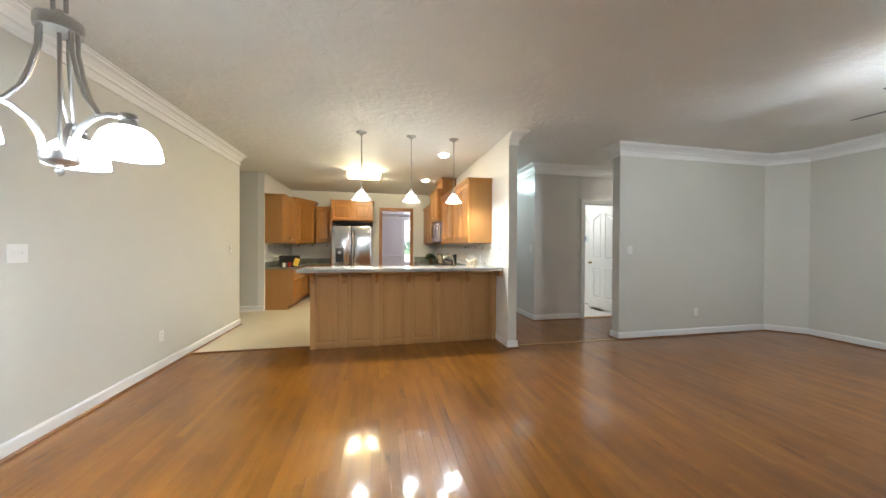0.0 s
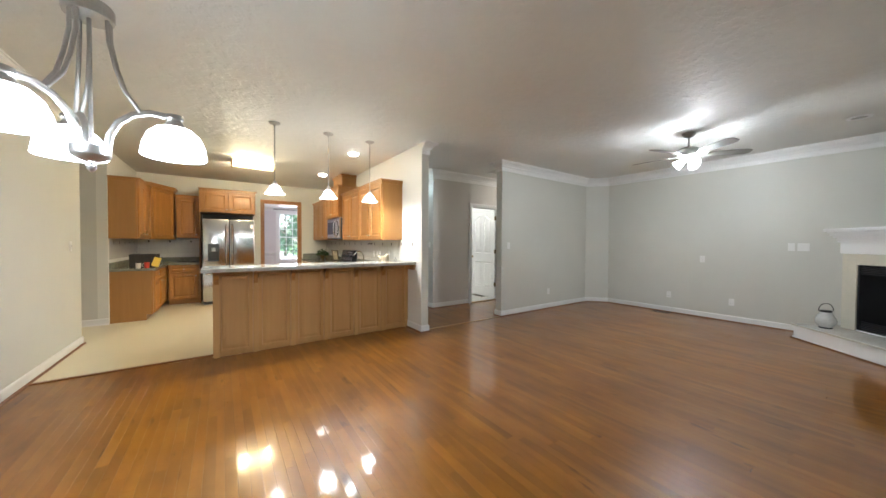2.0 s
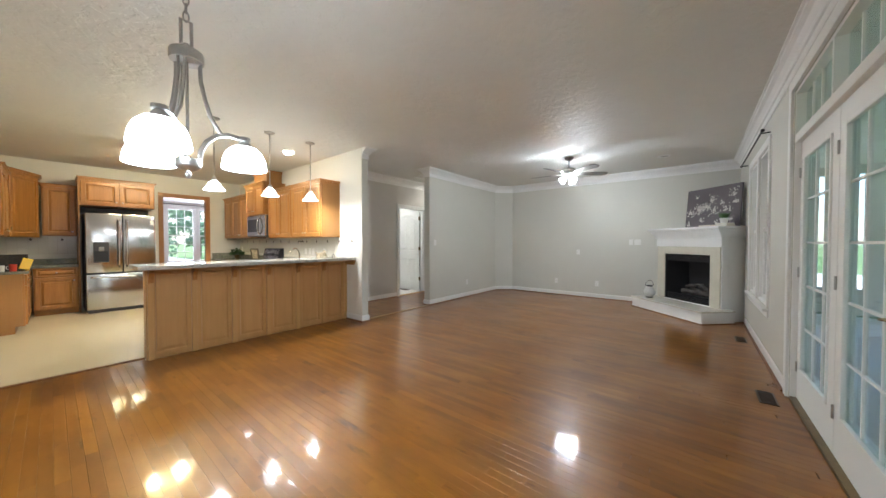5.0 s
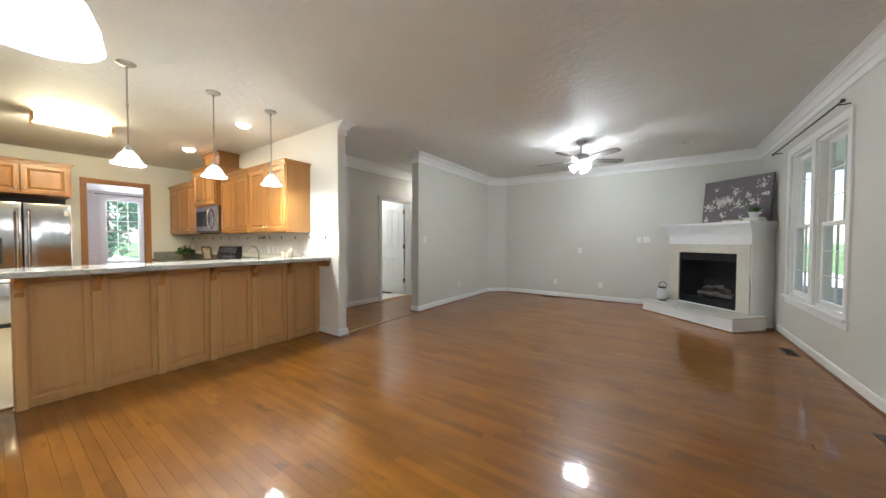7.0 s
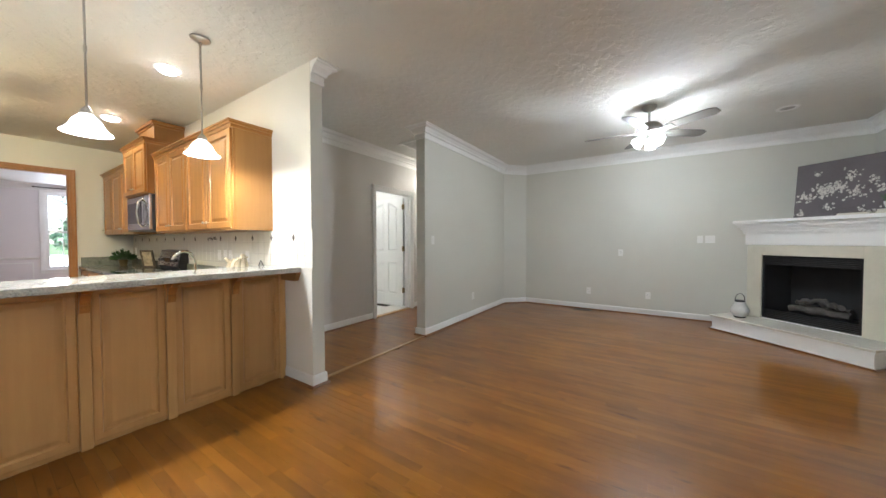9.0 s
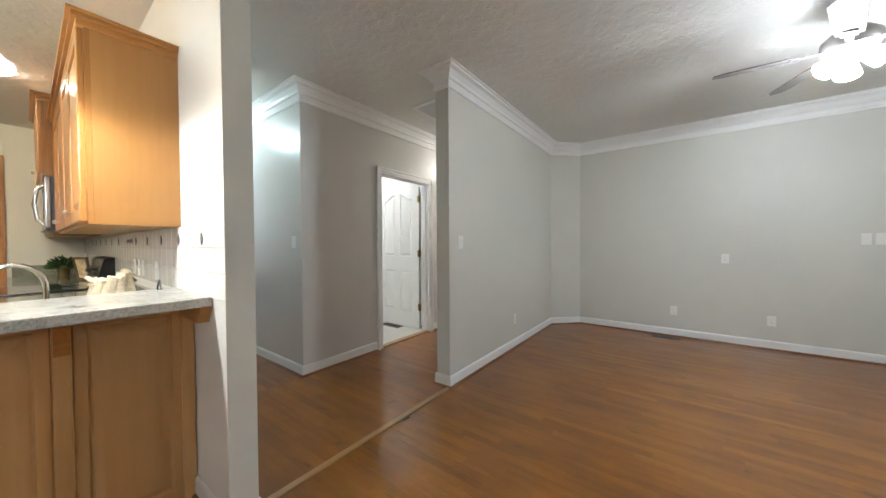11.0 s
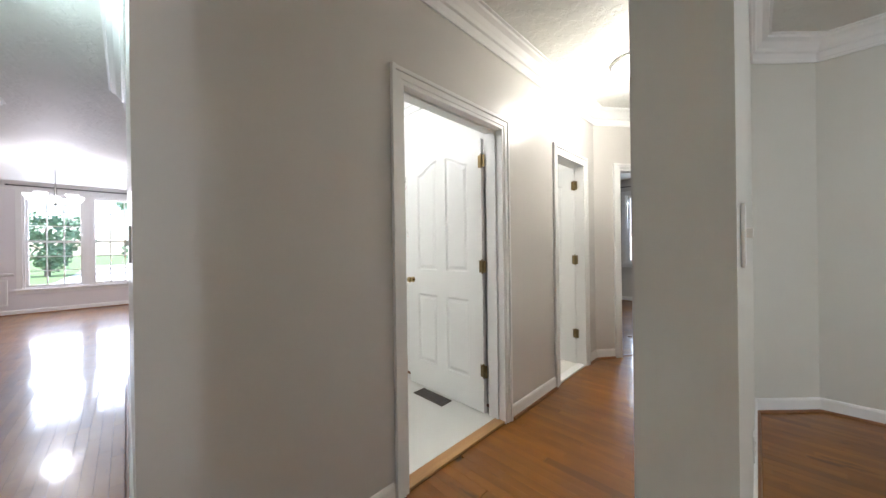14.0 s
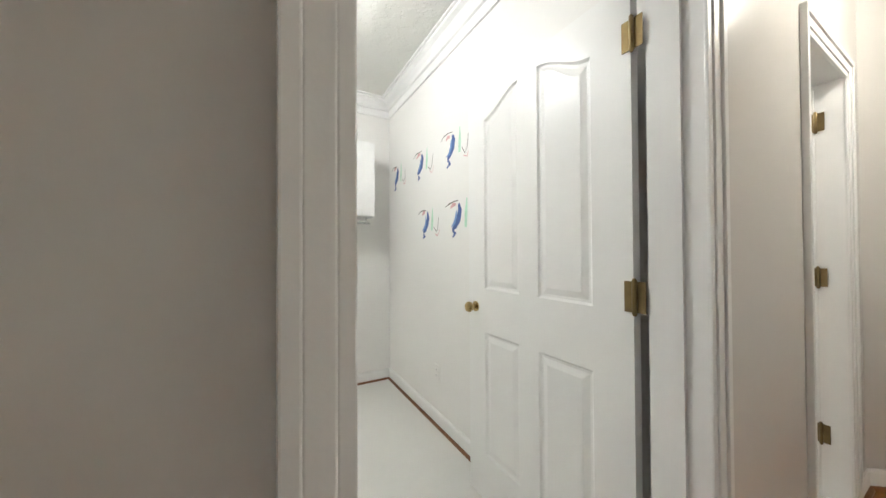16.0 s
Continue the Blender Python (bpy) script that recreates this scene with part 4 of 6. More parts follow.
single("white_cup", bm, POT_WHITE, "white ceramic cup on the side worktop", "cup", Matrix.Translation((-1.76, 7.14, CT)), "", True)
t = thing("wine_rack", Matrix.Translation((-1.722, 7.25, UB + 0.03)), "small brass hook rack on the wall cabinet", "rack")
for k in range(3):
    part("hook", tube(bmesh.new(), [(0.018, -0.06 + 0.06 * k, 0.06), (0.045, -0.06 + 0.06 * k, 0.05), (0.052, -0.06 + 0.06 * k, 0.075), (0.05, -0.06 + 0.06 * k, 0.10)], 0.004, 6), BRASS_OLD, t)
part("bar", bx(0.016, 0.022, -0.09, 0.09, 0.05, 0.07), BRASS_OLD, t)


# things along the right-hand worktop


def leaf_ball(bm, n, r, seed, flat=0.7, size=0.03):
    rnd = random.Random(seed)
    for _ in range(n):
        d = Vector((rnd.gauss(0, 1), rnd.gauss(0, 1), abs(rnd.gauss(0, 1)) * flat)).normalized()
        p = d * r * rnd.uniform(0.3, 1.0)
        s = d.cross(Vector((rnd.gauss(0, 1), rnd.gauss(0, 1), rnd.gauss(0, 1)))).normalized()
        L, W = size * rnd.uniform(0.7, 1.4), size * 0.28
        q = p + d * L
        bm.faces.new([bm.verts.new(v) for v in (p, (p + q) / 2 + s * W, q, (p + q) / 2 - s * W)])
    return bm


t = thing("potted_herb", Matrix.Translation((1.52, 8.55, CT)), "green herb in a small pot on the corner worktop", "plant")
part("pot", lathe(bmesh.new(), [(0.045, 0), (0.06, 0.10), (0.053, 0.10), (0.045, 0.02)], seg=18), BRASS_OLD, t, "", True)
bm = leaf_ball(bmesh.new(), 320, 0.13, 4, 0.8, 0.05)
bmesh.ops.translate(bm, verts=bm.verts, vec=(0, 0, 0.10))
part("leaves", bm, LEAF, t)
t = thing("picture_frame", pose(1.64, 7.75, CT + 0.003, 10, 0, -62), "small dark picture frame leaning on the backsplash", "picture frame")
bm = bmesh.new()
for a, b, c, d in ((-0.10, 0.10, 0, 0.025), (-0.10, 0.10, 0.235, 0.26), (-0.10, -0.075, 0.025, 0.235), (0.075, 0.10, 0.025, 0.235)):
    box(bm, a, b, -0.01, 0.01, c, d, bevel=0.002)
part("frame", bm, BARK, t)
part("picture", bx(-0.075, 0.075, -0.002, 0.004, 0.025, 0.235), CLOTH, t)
part("stand", bx(-0.03, 0.03, 0.011, 0.016, 0, 0.20), BLACK, t)
t = thing("cloth_bundle", Matrix.Translation((1.50, 4.68, CT)), "gathered cream floral cloth on the worktop", "cloth")
bm = bmesh.new()
rnd = random.Random(8)
for k in range(9):
    a = k * 0.7
    tube(bm, [(0.02 * math.cos(a), 0.02 * math.sin(a), 0.02), (0.07 * math.cos(a), 0.07 * math.sin(a), 0.08 + 0.02 * (k % 3)), (0.05 * math.cos(a + 0.5), 0.05 * math.sin(a + 0.5), 0.16 + 0.012 * k), (0.09 * math.cos(a + 0.8), 0.09 * math.sin(a + 0.8), 0.20 + 0.012 * (k % 4))], [0.03, 0.035, 0.022, 0.008], 7)
part("folds", bm, CLOTH, t, "", True)
single("cord", tube(bmesh.new(), [(0, 0, 0.0), (0.0, 0.01, 0.16), (0.0, 0.05, 0.205), (0.0, 0.09, 0.16), (0.0, 0.10, 0.01)], 0.004, 6), BLACK, "black power cord looped on the worktop", "cord", Matrix.Translation((1.66, 4.52, CT)), "", True)

# bar
t = thing("bar", at_wall(KX, 4.33, 0, -1), "pale maple breakfast bar front with raised panels", "bar counter")
BW = KX + 0.70
BH = 0.975
part("body", bx(0.002, BW, -0.14, 0.0, 0.0, BH), BAR_WOOD, t)
part("end_panel", bx(BW, BW + 0.006, -0.14, 0.0, 0, BH), BAR_WOOD, t)
N = 6
pw = (BW - 0.02) / N
for k in range(N):
    x0 = 0.02 + k * pw
    bm = bmesh.new()
    raised(bm, x0 + 0.0265, x0 + pw - 0.0265, 0.03, BH - 0.012, 0.001, [(0, 0), (0, 0.014), (0.004, 0.016), (0.040, 0.016), (0.047, 0.003), (0.055, 0.002), (0.082, 0.012), (0.086, 0.0125)])
    part("panel", bm, BAR_WOOD, t)
corbel_x = []
for k in range(N + 1):
    x0 = 0.02 + k * pw - 0.026
    x0 = max(0.004, min(BW - 0.054, x0))
    part("pilaster", bx(x0, x0 + 0.052, 0.001, 0.034, 0.0, BH - 0.003, bevel=0.005), BAR_STRIP, t)
    corbel_x.append(x0 + 0.026)
prof = [(0.0, 0), (0.0, -0.15), (0.014, -0.15), (0.024, -0.13), (0.030, -0.112), (0.026, -0.098), (0.036, -0.076), (0.060, -0.046), (0.080, -0.034), (0.104, -0.027), (0.108, -0.010), (0.108, 0)]
for k, x in enumerate(corbel_x):
    bm = bmesh.new()
    a = [bm.verts.new((x - 0.022, 0.035 + y, BH - 0.002 + z)) for y, z in prof]
    b = [bm.verts.new((x + 0.022, 0.035 + y, BH - 0.002 + z)) for y, z in prof]
    bm.faces.new(a), bm.faces.new(b[::-1])
    for i in range(len(prof)):
        bm.faces.new((a[i], b[i], b[(i + 1) % len(prof)], a[(i + 1) % len(prof)]))
    if k:
        part("corbel", bm, MAPLE, t)
    else:
        bm.free()
bm = bmesh.new()
pts = [(0.0, -0.002), (0.245, -0.002), (0.205, -0.075), (0.0, -0.075)]
a = [bm.verts.new((0.003, 0.035 + y, BH + z)) for y, z in pts]
b = [bm.verts.new((0.045, 0.035 + y, BH + z)) for y, z in pts]
bm.faces.new(a), bm.faces.new(b[::-1])
for i in range(4):
    bm.faces.new((a[i], b[i], b[(i + 1) % 4], a[(i + 1) % 4]))
part("bracket", bm, MAPLE_SIDE, t)
single("granite_worktop", bx(-0.80, KX - 0.003, 4.045, 4.60, BH + 0.001, BH + 0.042, bevel=0.006), GRANITE, "polished grey granite bar top with overhang", "worktop")

# pendants, tube light, downlights
pend = thing("pendant_lamp", Matrix.Translation((*PENDANTS[0], 0)), "satin nickel pendant lamp with lit alabaster bell shade", "lamp", "pendants over the bar")
part("canopy", lathe(bmesh.new(), [(0.065, CEIL - 0.001), (0.062, CEIL - 0.012), (0.045, CEIL - 0.022), (0.012, CEIL - 0.030), (0.010, CEIL - 0.05)], seg=24), NICKEL, pend, "", True)
part("rod", lathe(bmesh.new(), [(0.006, 2.03), (0.006, CEIL - 0.05)], seg=10), NICKEL, pend, "", True)
part("coupling", lathe(bmesh.new(), [(0.009, 2.36), (0.009, 2.40)], seg=10), NICKEL, pend, "", True)
part("cap", lathe(bmesh.new(), [(0.030, 1.995), (0.032, 2.008), (0.026, 2.02), (0.016, 2.035), (0.008, 2.045)], seg=18), NICKEL, pend, "", True)
part("shade", lathe(bmesh.new(), [(0.028, 1.998), (0.040, 1.985), (0.062, 1.960), (0.075, 1.930), (0.092, 1.905), (0.112, 1.888), (0.110, 1.884), (0.088, 1.901), (0.071, 1.926), (0.058, 1.956), (0.036, 1.981), (0.024, 1.993)], seg=28, cap=False), SHADE_WARM, pend, "lit white alabaster bell shade", True)
for px, py in PENDANTS[1:]:
    copy_thing(pend, Matrix.Translation((px, py, 0)))

t = thing("tube_light", Matrix.Translation((-0.15, 6.62, 0)), "lit warm fluorescent ceiling fixture", "ceiling light")
part("base", bx(-0.33, 0.33, -0.13, 0.13, CEIL - 0.025, CEIL - 0.001, bevel=0.004), PLASTIC, t)
for k in (-1, 1):
    part("end_cap", bx(0.32 * k - 0.012, 0.32 * k + 0.012, -0.15, 0.15, CEIL - 0.115, CEIL - 0.026, bevel=0.004), OAK_TRIM, t)
bm = bmesh.new()
pr = [(0.145 * math.cos(a), CEIL - 0.026 - 0.085 * math.sin(a)) for a in [math.pi * k / 10 for k in range(11)]]
a = [bm.verts.new((-0.307, y, z)) for y, z in pr]
b = [bm.verts.new((0.307, y, z)) for y, z in pr]
for i in range(10):
    bm.faces.new((a[i], b[i], b[i + 1], a[i + 1]))
part("lens", bm, LENS_WARM, t, "lit warm lens", True)
for x, y in ((1.13, 5.02), (1.13, 6.96)):
    t = thing("downlight", Matrix.Translation((x, y, CEIL)), "lit recessed downlight with white ring", "ceiling light", "kitchen downlights")
    part("ring", lathe(bmesh.new(), [(0.100, -0.001), (0.098, -0.010), (0.080, -0.012), (0.078, -0.001)], seg=28, cap=False), TRIM, t, "", True)
    part("lens", lathe(bmesh.new(), [(0.079, -0.004), (0.072, -0.022), (0.052, -0.036), (0.02, -0.042)], seg=28), LENS_CAN, t, "lit lens", True)

# ---- living end ----
C2 = math.sqrt(0.5)
# fireplace: frame x along the face, y out of it, from the middle of the face at the floor
FM = at_wall((5.79 + 5.66) / 2, (5.66 - 5.79) / 2, -1, 1)


def corner_prism(bm, front, half, z0, z1):
    """A block with straight front that narrows to the room's corner, clear of both walls."""
    lim = 0.958
    apex = -lim
    side = half - lim
    poly = [(-half, front), (half, front), (half, side), (0.0, apex), (-half, side)]
    a = [bm.verts.new((x, y, z0)) for x, y in poly]
    b = [bm.verts.new((x, y, z1)) for x, y in poly]
    bm.faces.new(a[::-1]), bm.faces.new(b)
    for i in range(5):
        bm.faces.new((a[i], a[(i + 1) % 5], b[(i + 1) % 5], b[i]))
    return bm


t = thing("fireplace", FM, "white corner fireplace with cream marble surround and black firebox", "fireplace")
HW = 0.64
# chimney breast, with a hole for the firebox
bm = bmesh.new()
bodym = Matrix.Translation((-HW, 0, 0))
slab_wall(bm, bodym, 2 * HW, 0.12, 1.36, [(HW - 0.455, HW + 0.455, 0.215, 1.05)])
part("breast", bm, TRIM, t)
bm = corner_prism(bmesh.new(), -0.56, 0.385, 0, 1.36)
part("core", bm, TRIM, t)
for s in (-1, 1):
    bm = bmesh.new()
    back = -0.335 if s > 0 else -0.425
    poly = [(s * HW, -0.121), (s * (HW - 0.02), -0.121), (s * (HW - 0.02), back), (s * HW, back)]
    a = [bm.verts.new((x, y, 0)) for x, y in poly]
    b = [bm.verts.new((x, y, 1.36)) for x, y in poly]
    bm.faces.new(a), bm.faces.new(b)
    for i in range(4):
        bm.faces.new((a[i], a[(i + 1) % 4], b[(i + 1) % 4], b[i]))
    part("side", bm, TRIM, t)
for a, b, z in ((-0.625, -0.456, 0.205), (0.456, 0.625, 0.205), (-0.455, 0.455, 1.051)):
    part("surround_slab", bx(a, b, 0.001, 0.020, z, 1.185, bevel=0.002), STONE, t, "cream marble surround")
bm = bmesh.new()
box(bm, -0.65, 0.65, 0.001, 0.026, 1.19, 1.335, bevel=0.003)
box(bm, -0.665, 0.665, 0.001, 0.045, 1.335, 1.36, bevel=0.004)
part("frieze", bm, TRIM, t)
for k, (o, z0, z1) in enumerate(((0.06, 1.362, 1.395), (0.085, 1.396, 1.425), (0.115, 1.426, 1.455), (0.135, 1.456, 1.475), (0.165, 1.478, 1.518))):
    bm = bmesh.new()
    h = HW + o * 0.48
    poly = [(-h, o), (h, o), (h, h - 0.953), (-0.041, -0.994), (-h, h - 1.036)]
    a = [bm.verts.new((x, y, z0)) for x, y in poly]
    b = [bm.verts.new((x, y, z1)) for x, y in poly]
    bm.faces.new(a[::-1]), bm.faces.new(b)
    for i in range(5):
        bm.faces.new((a[i], a[(i + 1) % 5], b[(i + 1) % 5], b[i]))
    bmesh.ops.bevel(bm, geom=bm.edges[:], offset=0.004, segments=2, affect="EDGES")
    part("mantel_shelf" if k == 4 else "mantel_moulding", bm, TRIM, t)
# firebox
bm = bmesh.new()
for a, b, c, d, e, f in ((-0.455, -0.435, -0.50, -0.01, 0.215, 1.05), (0.435, 0.455, -0.50, -0.01, 0.215, 1.05), (-0.435, 0.435, -0.50, -0.48, 0.215, 1.05), (-0.435, 0.435, -0.48, -0.01, 0.215, 0.23), (-0.435, 0.435, -0.48, -0.01, 1.03, 1.05)):
    box(bm, a, b, c, d, e, f)
part("firebox", bm, SOOT, t, "sooty black firebox")
for z0, n in ((0.232, 5), (0.925, 5)):
    for k in range(n):
        z = z0 + k * 0.021
        part("louvre", bx(-0.44, 0.44, -0.035, -0.004, z, z + 0.013), BLACK, t)
for x in (-0.452, 0.430):
    part("frame_stile", bx(x, x + 0.022, -0.03, 0.006, 0.222, 1.046), BLACK, t)
for k, (p0, p1, r) in enumerate((((-0.26, -0.22, 0.36), (0.27, -0.20, 0.37), 0.05), ((-0.22, -0.32, 0.37), (0.24, -0.34, 0.38), 0.055), ((-0.20, -0.18, 0.45), (0.05, -0.33, 0.47), 0.038), ((0.22, -0.20, 0.46), (0.0, -0.34, 0.50), 0.034))):
    v0, v1 = Vector(p0), Vector(p1)
    pts = [v0.lerp(v1, i / 8) + Vector((0, 0, 0.012 * math.sin(i * 2.1 + k))) for i in range(9)]
    part("log", tube(bmesh.new(), pts, [r * (0.85 + 0.2 * math.sin(i * 1.7 + k)) for i in range(9)], 9), LOG, t, "", True)
part("grate", bx(-0.30, 0.30, -0.38, -0.16, 0.28, 0.31), BLACK, t)
# hearth
t = thing("hearth", FM, "raised hearth with white base and polished marble top", "hearth")
part("base", bx(-0.745, 0.745, -0.10, 0.455, 0, 0.155), TRIM, t)
bm = bmesh.new()
box(bm, -0.755, 0.755, -0.10, 0.468, 0.156, 0.178, bevel=0.003)
box(bm, -0.757, 0.757, -0.10, 0.462, 0.0, 0.03, bevel=0.003)
part("moulding", bm, TRIM, t)
part("slab", bx(-0.765, 0.765, -0.11, 0.480, 0.179, 0.203, bevel=0.004), STONE_TOP, t, "polished marble hearth slab")
part("shoe", bx(-0.775, 0.775, -0.10, 0.476, 0.0, 0.016), SHOE, t, "oak shoe moulding")

# canvas on the mantel
AM = FM @ Matrix.Translation((0, -0.235, 1.519)) @ Matrix.Rotation(radians(-5), 4, "X").inverted()
t = thing("canvas_picture", AM, "mauve canvas with white blossom branches leaning on the mantel", "painting")
OFF = 3.81 - 5.66 * C2
x0, x1 = OFF - 0.48, OFF + 0.48
part("canvas", bx(x0, x1, -0.035, 0.0, 0, 0.69, bevel=0.004), CANVAS, t)
rnd = random.Random(12)
bm, tw = bmesh.new(), bmesh.new()


def blossom(bm, cx, cz, r):
    a0 = rnd.uniform(0, 6.28)
    for k in range(5):
        a = a0 + k * 1.2566 + rnd.uniform(-0.2, 0.2)
        px, pz = cx + math.cos(a) * r * 0.55, cz + math.sin(a) * r * 0.55
        vs = []
        for j in range(7):
            b = a + j * 0.8976
            q = r * rnd.uniform(0.22, 0.66)
            vs.append(bm.verts.new((max(x0 + 0.004, min(x1 - 0.004, px + math.cos(b) * q)), 0.0012, max(0.005, min(0.66, pz + math.sin(b) * q)))))
        bm.faces.new(vs)


clusters = [(0.72, 0.33, 0.13, 26), (0.60, 0.36, 0.10, 16), (0.88, 0.27, 0.10, 14), (0.48, 0.50, 0.09, 9), (0.45, 0.27, 0.11, 13), (0.30, 0.40, 0.06, 5), (0.80, 0.55, 0.05, 3), (0.12, 0.56, 0.10, 11), (0.20, 0.30, 0.10, 10), (0.68, 0.13, 0.06, 5), (0.35, 0.06, 0.10, 9), (0.93, 0.08, 0.06, 5), (0.08, 0.40, 0.06, 5), (0.15, 0.12, 0.08, 6)]
for u, v, s, n in clusters:
    for _ in range(int(n * 3.2)):
        blossom(bm, x1 - (1 - u) * (x1 - x0) + rnd.gauss(0, s * 0.42), v + rnd.gauss(0, s * 0.34), rnd.uniform(0.005, 0.016))
part("blossom", bm, PETAL, t, "painted white blossoms")
for a, b, c in (((0.95, 0.20), (0.70, 0.35), (0.42, 0.52)), ((0.60, 0.20), (0.40, 0.28), (0.10, 0.58)), ((0.9, 0.05), (0.5, 0.10), (0.2, 0.14))):
    tube(tw, [(x0 + u * (x1 - x0), 0.0008, v) for u, v in (a, b, c)], 0.004, 5, 0.15)
part("twig", tw, TWIG, t, "painted brown twigs")

# books and plant on the mantel
BM = FM @ Matrix.Translation((3.53 - 5.66 * C2, -0.06, 1.5185))
for k, (w, d, h, dz, mat, lab, dx) in enumerate(((0.26, 0.18, 0.032, 0, BOOK_DARK, "dark red hardback book lying on the mantel", 0.10), (0.20, 0.15, 0.026, 0, PAPER, "cream book lying on the mantel", -0.14), (0.18, 0.14, 0.024, 0.0265, POT_WHITE, "white book stacked under the plant", -0.14))):
    t = thing("book", BM @ pose(dx, 0.0, dz, 0, 0, 4 * k - 4), lab, "book", "books on the mantel")
    part("cover", box(box(bx(-w / 2, w / 2, -d / 2, d / 2, 0, 0.003), -w / 2, w / 2, -d / 2, d / 2, h - 0.003, h), -w / 2, w / 2, -d / 2, -d / 2 + 0.003, 0.003, h - 0.003), mat, t)
    part("page_block", bx(-w / 2 + 0.004, w / 2 - 0.004, -d / 2 + 0.004, d / 2 - 0.004, 0.0032, h - 0.0032), PAPER, t)
t = thing("potted_plant", BM @ Matrix.Translation((-0.13, 0, 0.0515)), "small green plant in a white pot on books", "plant")
part("pot", lathe(bmesh.new(), [(0.040, 0), (0.058, 0.075), (0.050, 0.075), (0.042, 0.01)], seg=20), POT_WHITE, t, "", True)
bm = bmesh.new()
rnd = random.Random(3)
for _ in range(150):
    a, r = rnd.uniform(0, 6.28), rnd.uniform(0, 0.045)
    b = a + rnd.uniform(-0.5, 0.5)
    L = rnd.uniform(0.06, 0.12)
    p = Vector((r * math.cos(a), r * math.sin(a), 0.065))
    q = p + Vector((math.cos(b) * L * 0.45, math.sin(b) * L * 0.45, L * 0.9))
    s = Vector((-math.sin(b), math.cos(b), 0)) * 0.004
    bm.faces.new([bm.verts.new(v) for v in (p - s, p + s, (p + q) / 2 + s * 1.4, q, (p + q) / 2 - s * 1.4)])
part("leaves", bm, LEAF, t)

# lantern on the hearth
t = thing("lantern", Matrix.Translation((5.915, 0.50, 0.2035)), "round glass lantern with black ring handle", "lantern")
part("base", lathe(bmesh.new(), [(0.060, 0), (0.062, 0.012), (0.055, 0.018)], seg=24), BLACK, t, "", True)
part("globe", lathe(bmesh.new(), [(0.056, 0.018), (0.092, 0.06), (0.100, 0.10), (0.088, 0.14), (0.058, 0.19), (0.050, 0.215)], seg=28, cap=False), MILK_GLASS, t, "milky crackle glass globe", True)
part("collar", lathe(bmesh.new(), [(0.052, 0.213), (0.055, 0.220), (0.055, 0.232), (0.047, 0.236)], seg=24), BLACK, t, "", True)
part("handle", tube(bmesh.new(), [(0.052 * math.cos(a) * 1.1, -0.052 * math.cos(a) * 1.1, 0.225 + 0.10 * math.sin(a) ** 0.8 if math.sin(a) > 0 else 0.225) for a in [math.pi * k / 16 for k in range(17)]], 0.005, 7), BLACK, t, "", True)
part("candle", lathe(bmesh.new(), [(0.034, 0.019), (0.034, 0.11), (0.006, 0.112)], seg=18), PAPER, t, "", True)

# chandelier
t = thing("chandelier", Matrix.Translation((*CHAND, 0)), "satin nickel chandelier with three lit glass bowls", "chandelier")
part("canopy", lathe(bmesh.new(), [(0.070, CEIL - 0.001), (0.066, CEIL - 0.014), (0.03, CEIL - 0.028), (0.008, CEIL - 0.034)], seg=24), NICKEL, t, "", True)
z = CEIL - 0.04
k = 0
while z > 2.20:
    a = k % 2 * math.pi / 2
    ring = [(0.010 * math.cos(b) * math.cos(a), 0.010 * math.cos(b) * math.sin(a), z - 0.022 + 0.022 * math.sin(b)) for b in [2 * math.pi * j / 12 for j in range(12)]]
    part("chain_link", tube(bmesh.new(), ring, 0.0032, 6, closed=True), NICKEL, t, "", True)
    z -= 0.034
    k += 1
part("loop", tube(bmesh.new(), [(x, 0.0, zz) for x, zz in ((-0.018, 2.085), (0.018, 2.085), (0.018, 2.185), (-0.018, 2.185))], 0.007, 8, closed=True), NICKEL, t, "", True)
part("hub", lathe(bmesh.new(), [(0.010, 2.012), (0.058, 2.015), (0.060, 2.022), (0.060, 2.050), (0.056, 2.058), (0.012, 2.066), (0.010, 2.09)], seg=28), NICKEL, t, "ribbed round hub", True)
part("stem", lathe(bmesh.new(), [(0.006, 1.60), (0.006, 2.015)], seg=10), NICKEL, t, "", True)
part("lower_hub", lathe(bmesh.new(), [(0.004, 1.525), (0.012, 1.535), (0.012, 1.545), (0.006, 1.552), (0.030, 1.562), (0.045, 1.572), (0.048, 1.580), (0.048, 1.605), (0.010, 1.608)], seg=24), NICKEL, t, "", True)
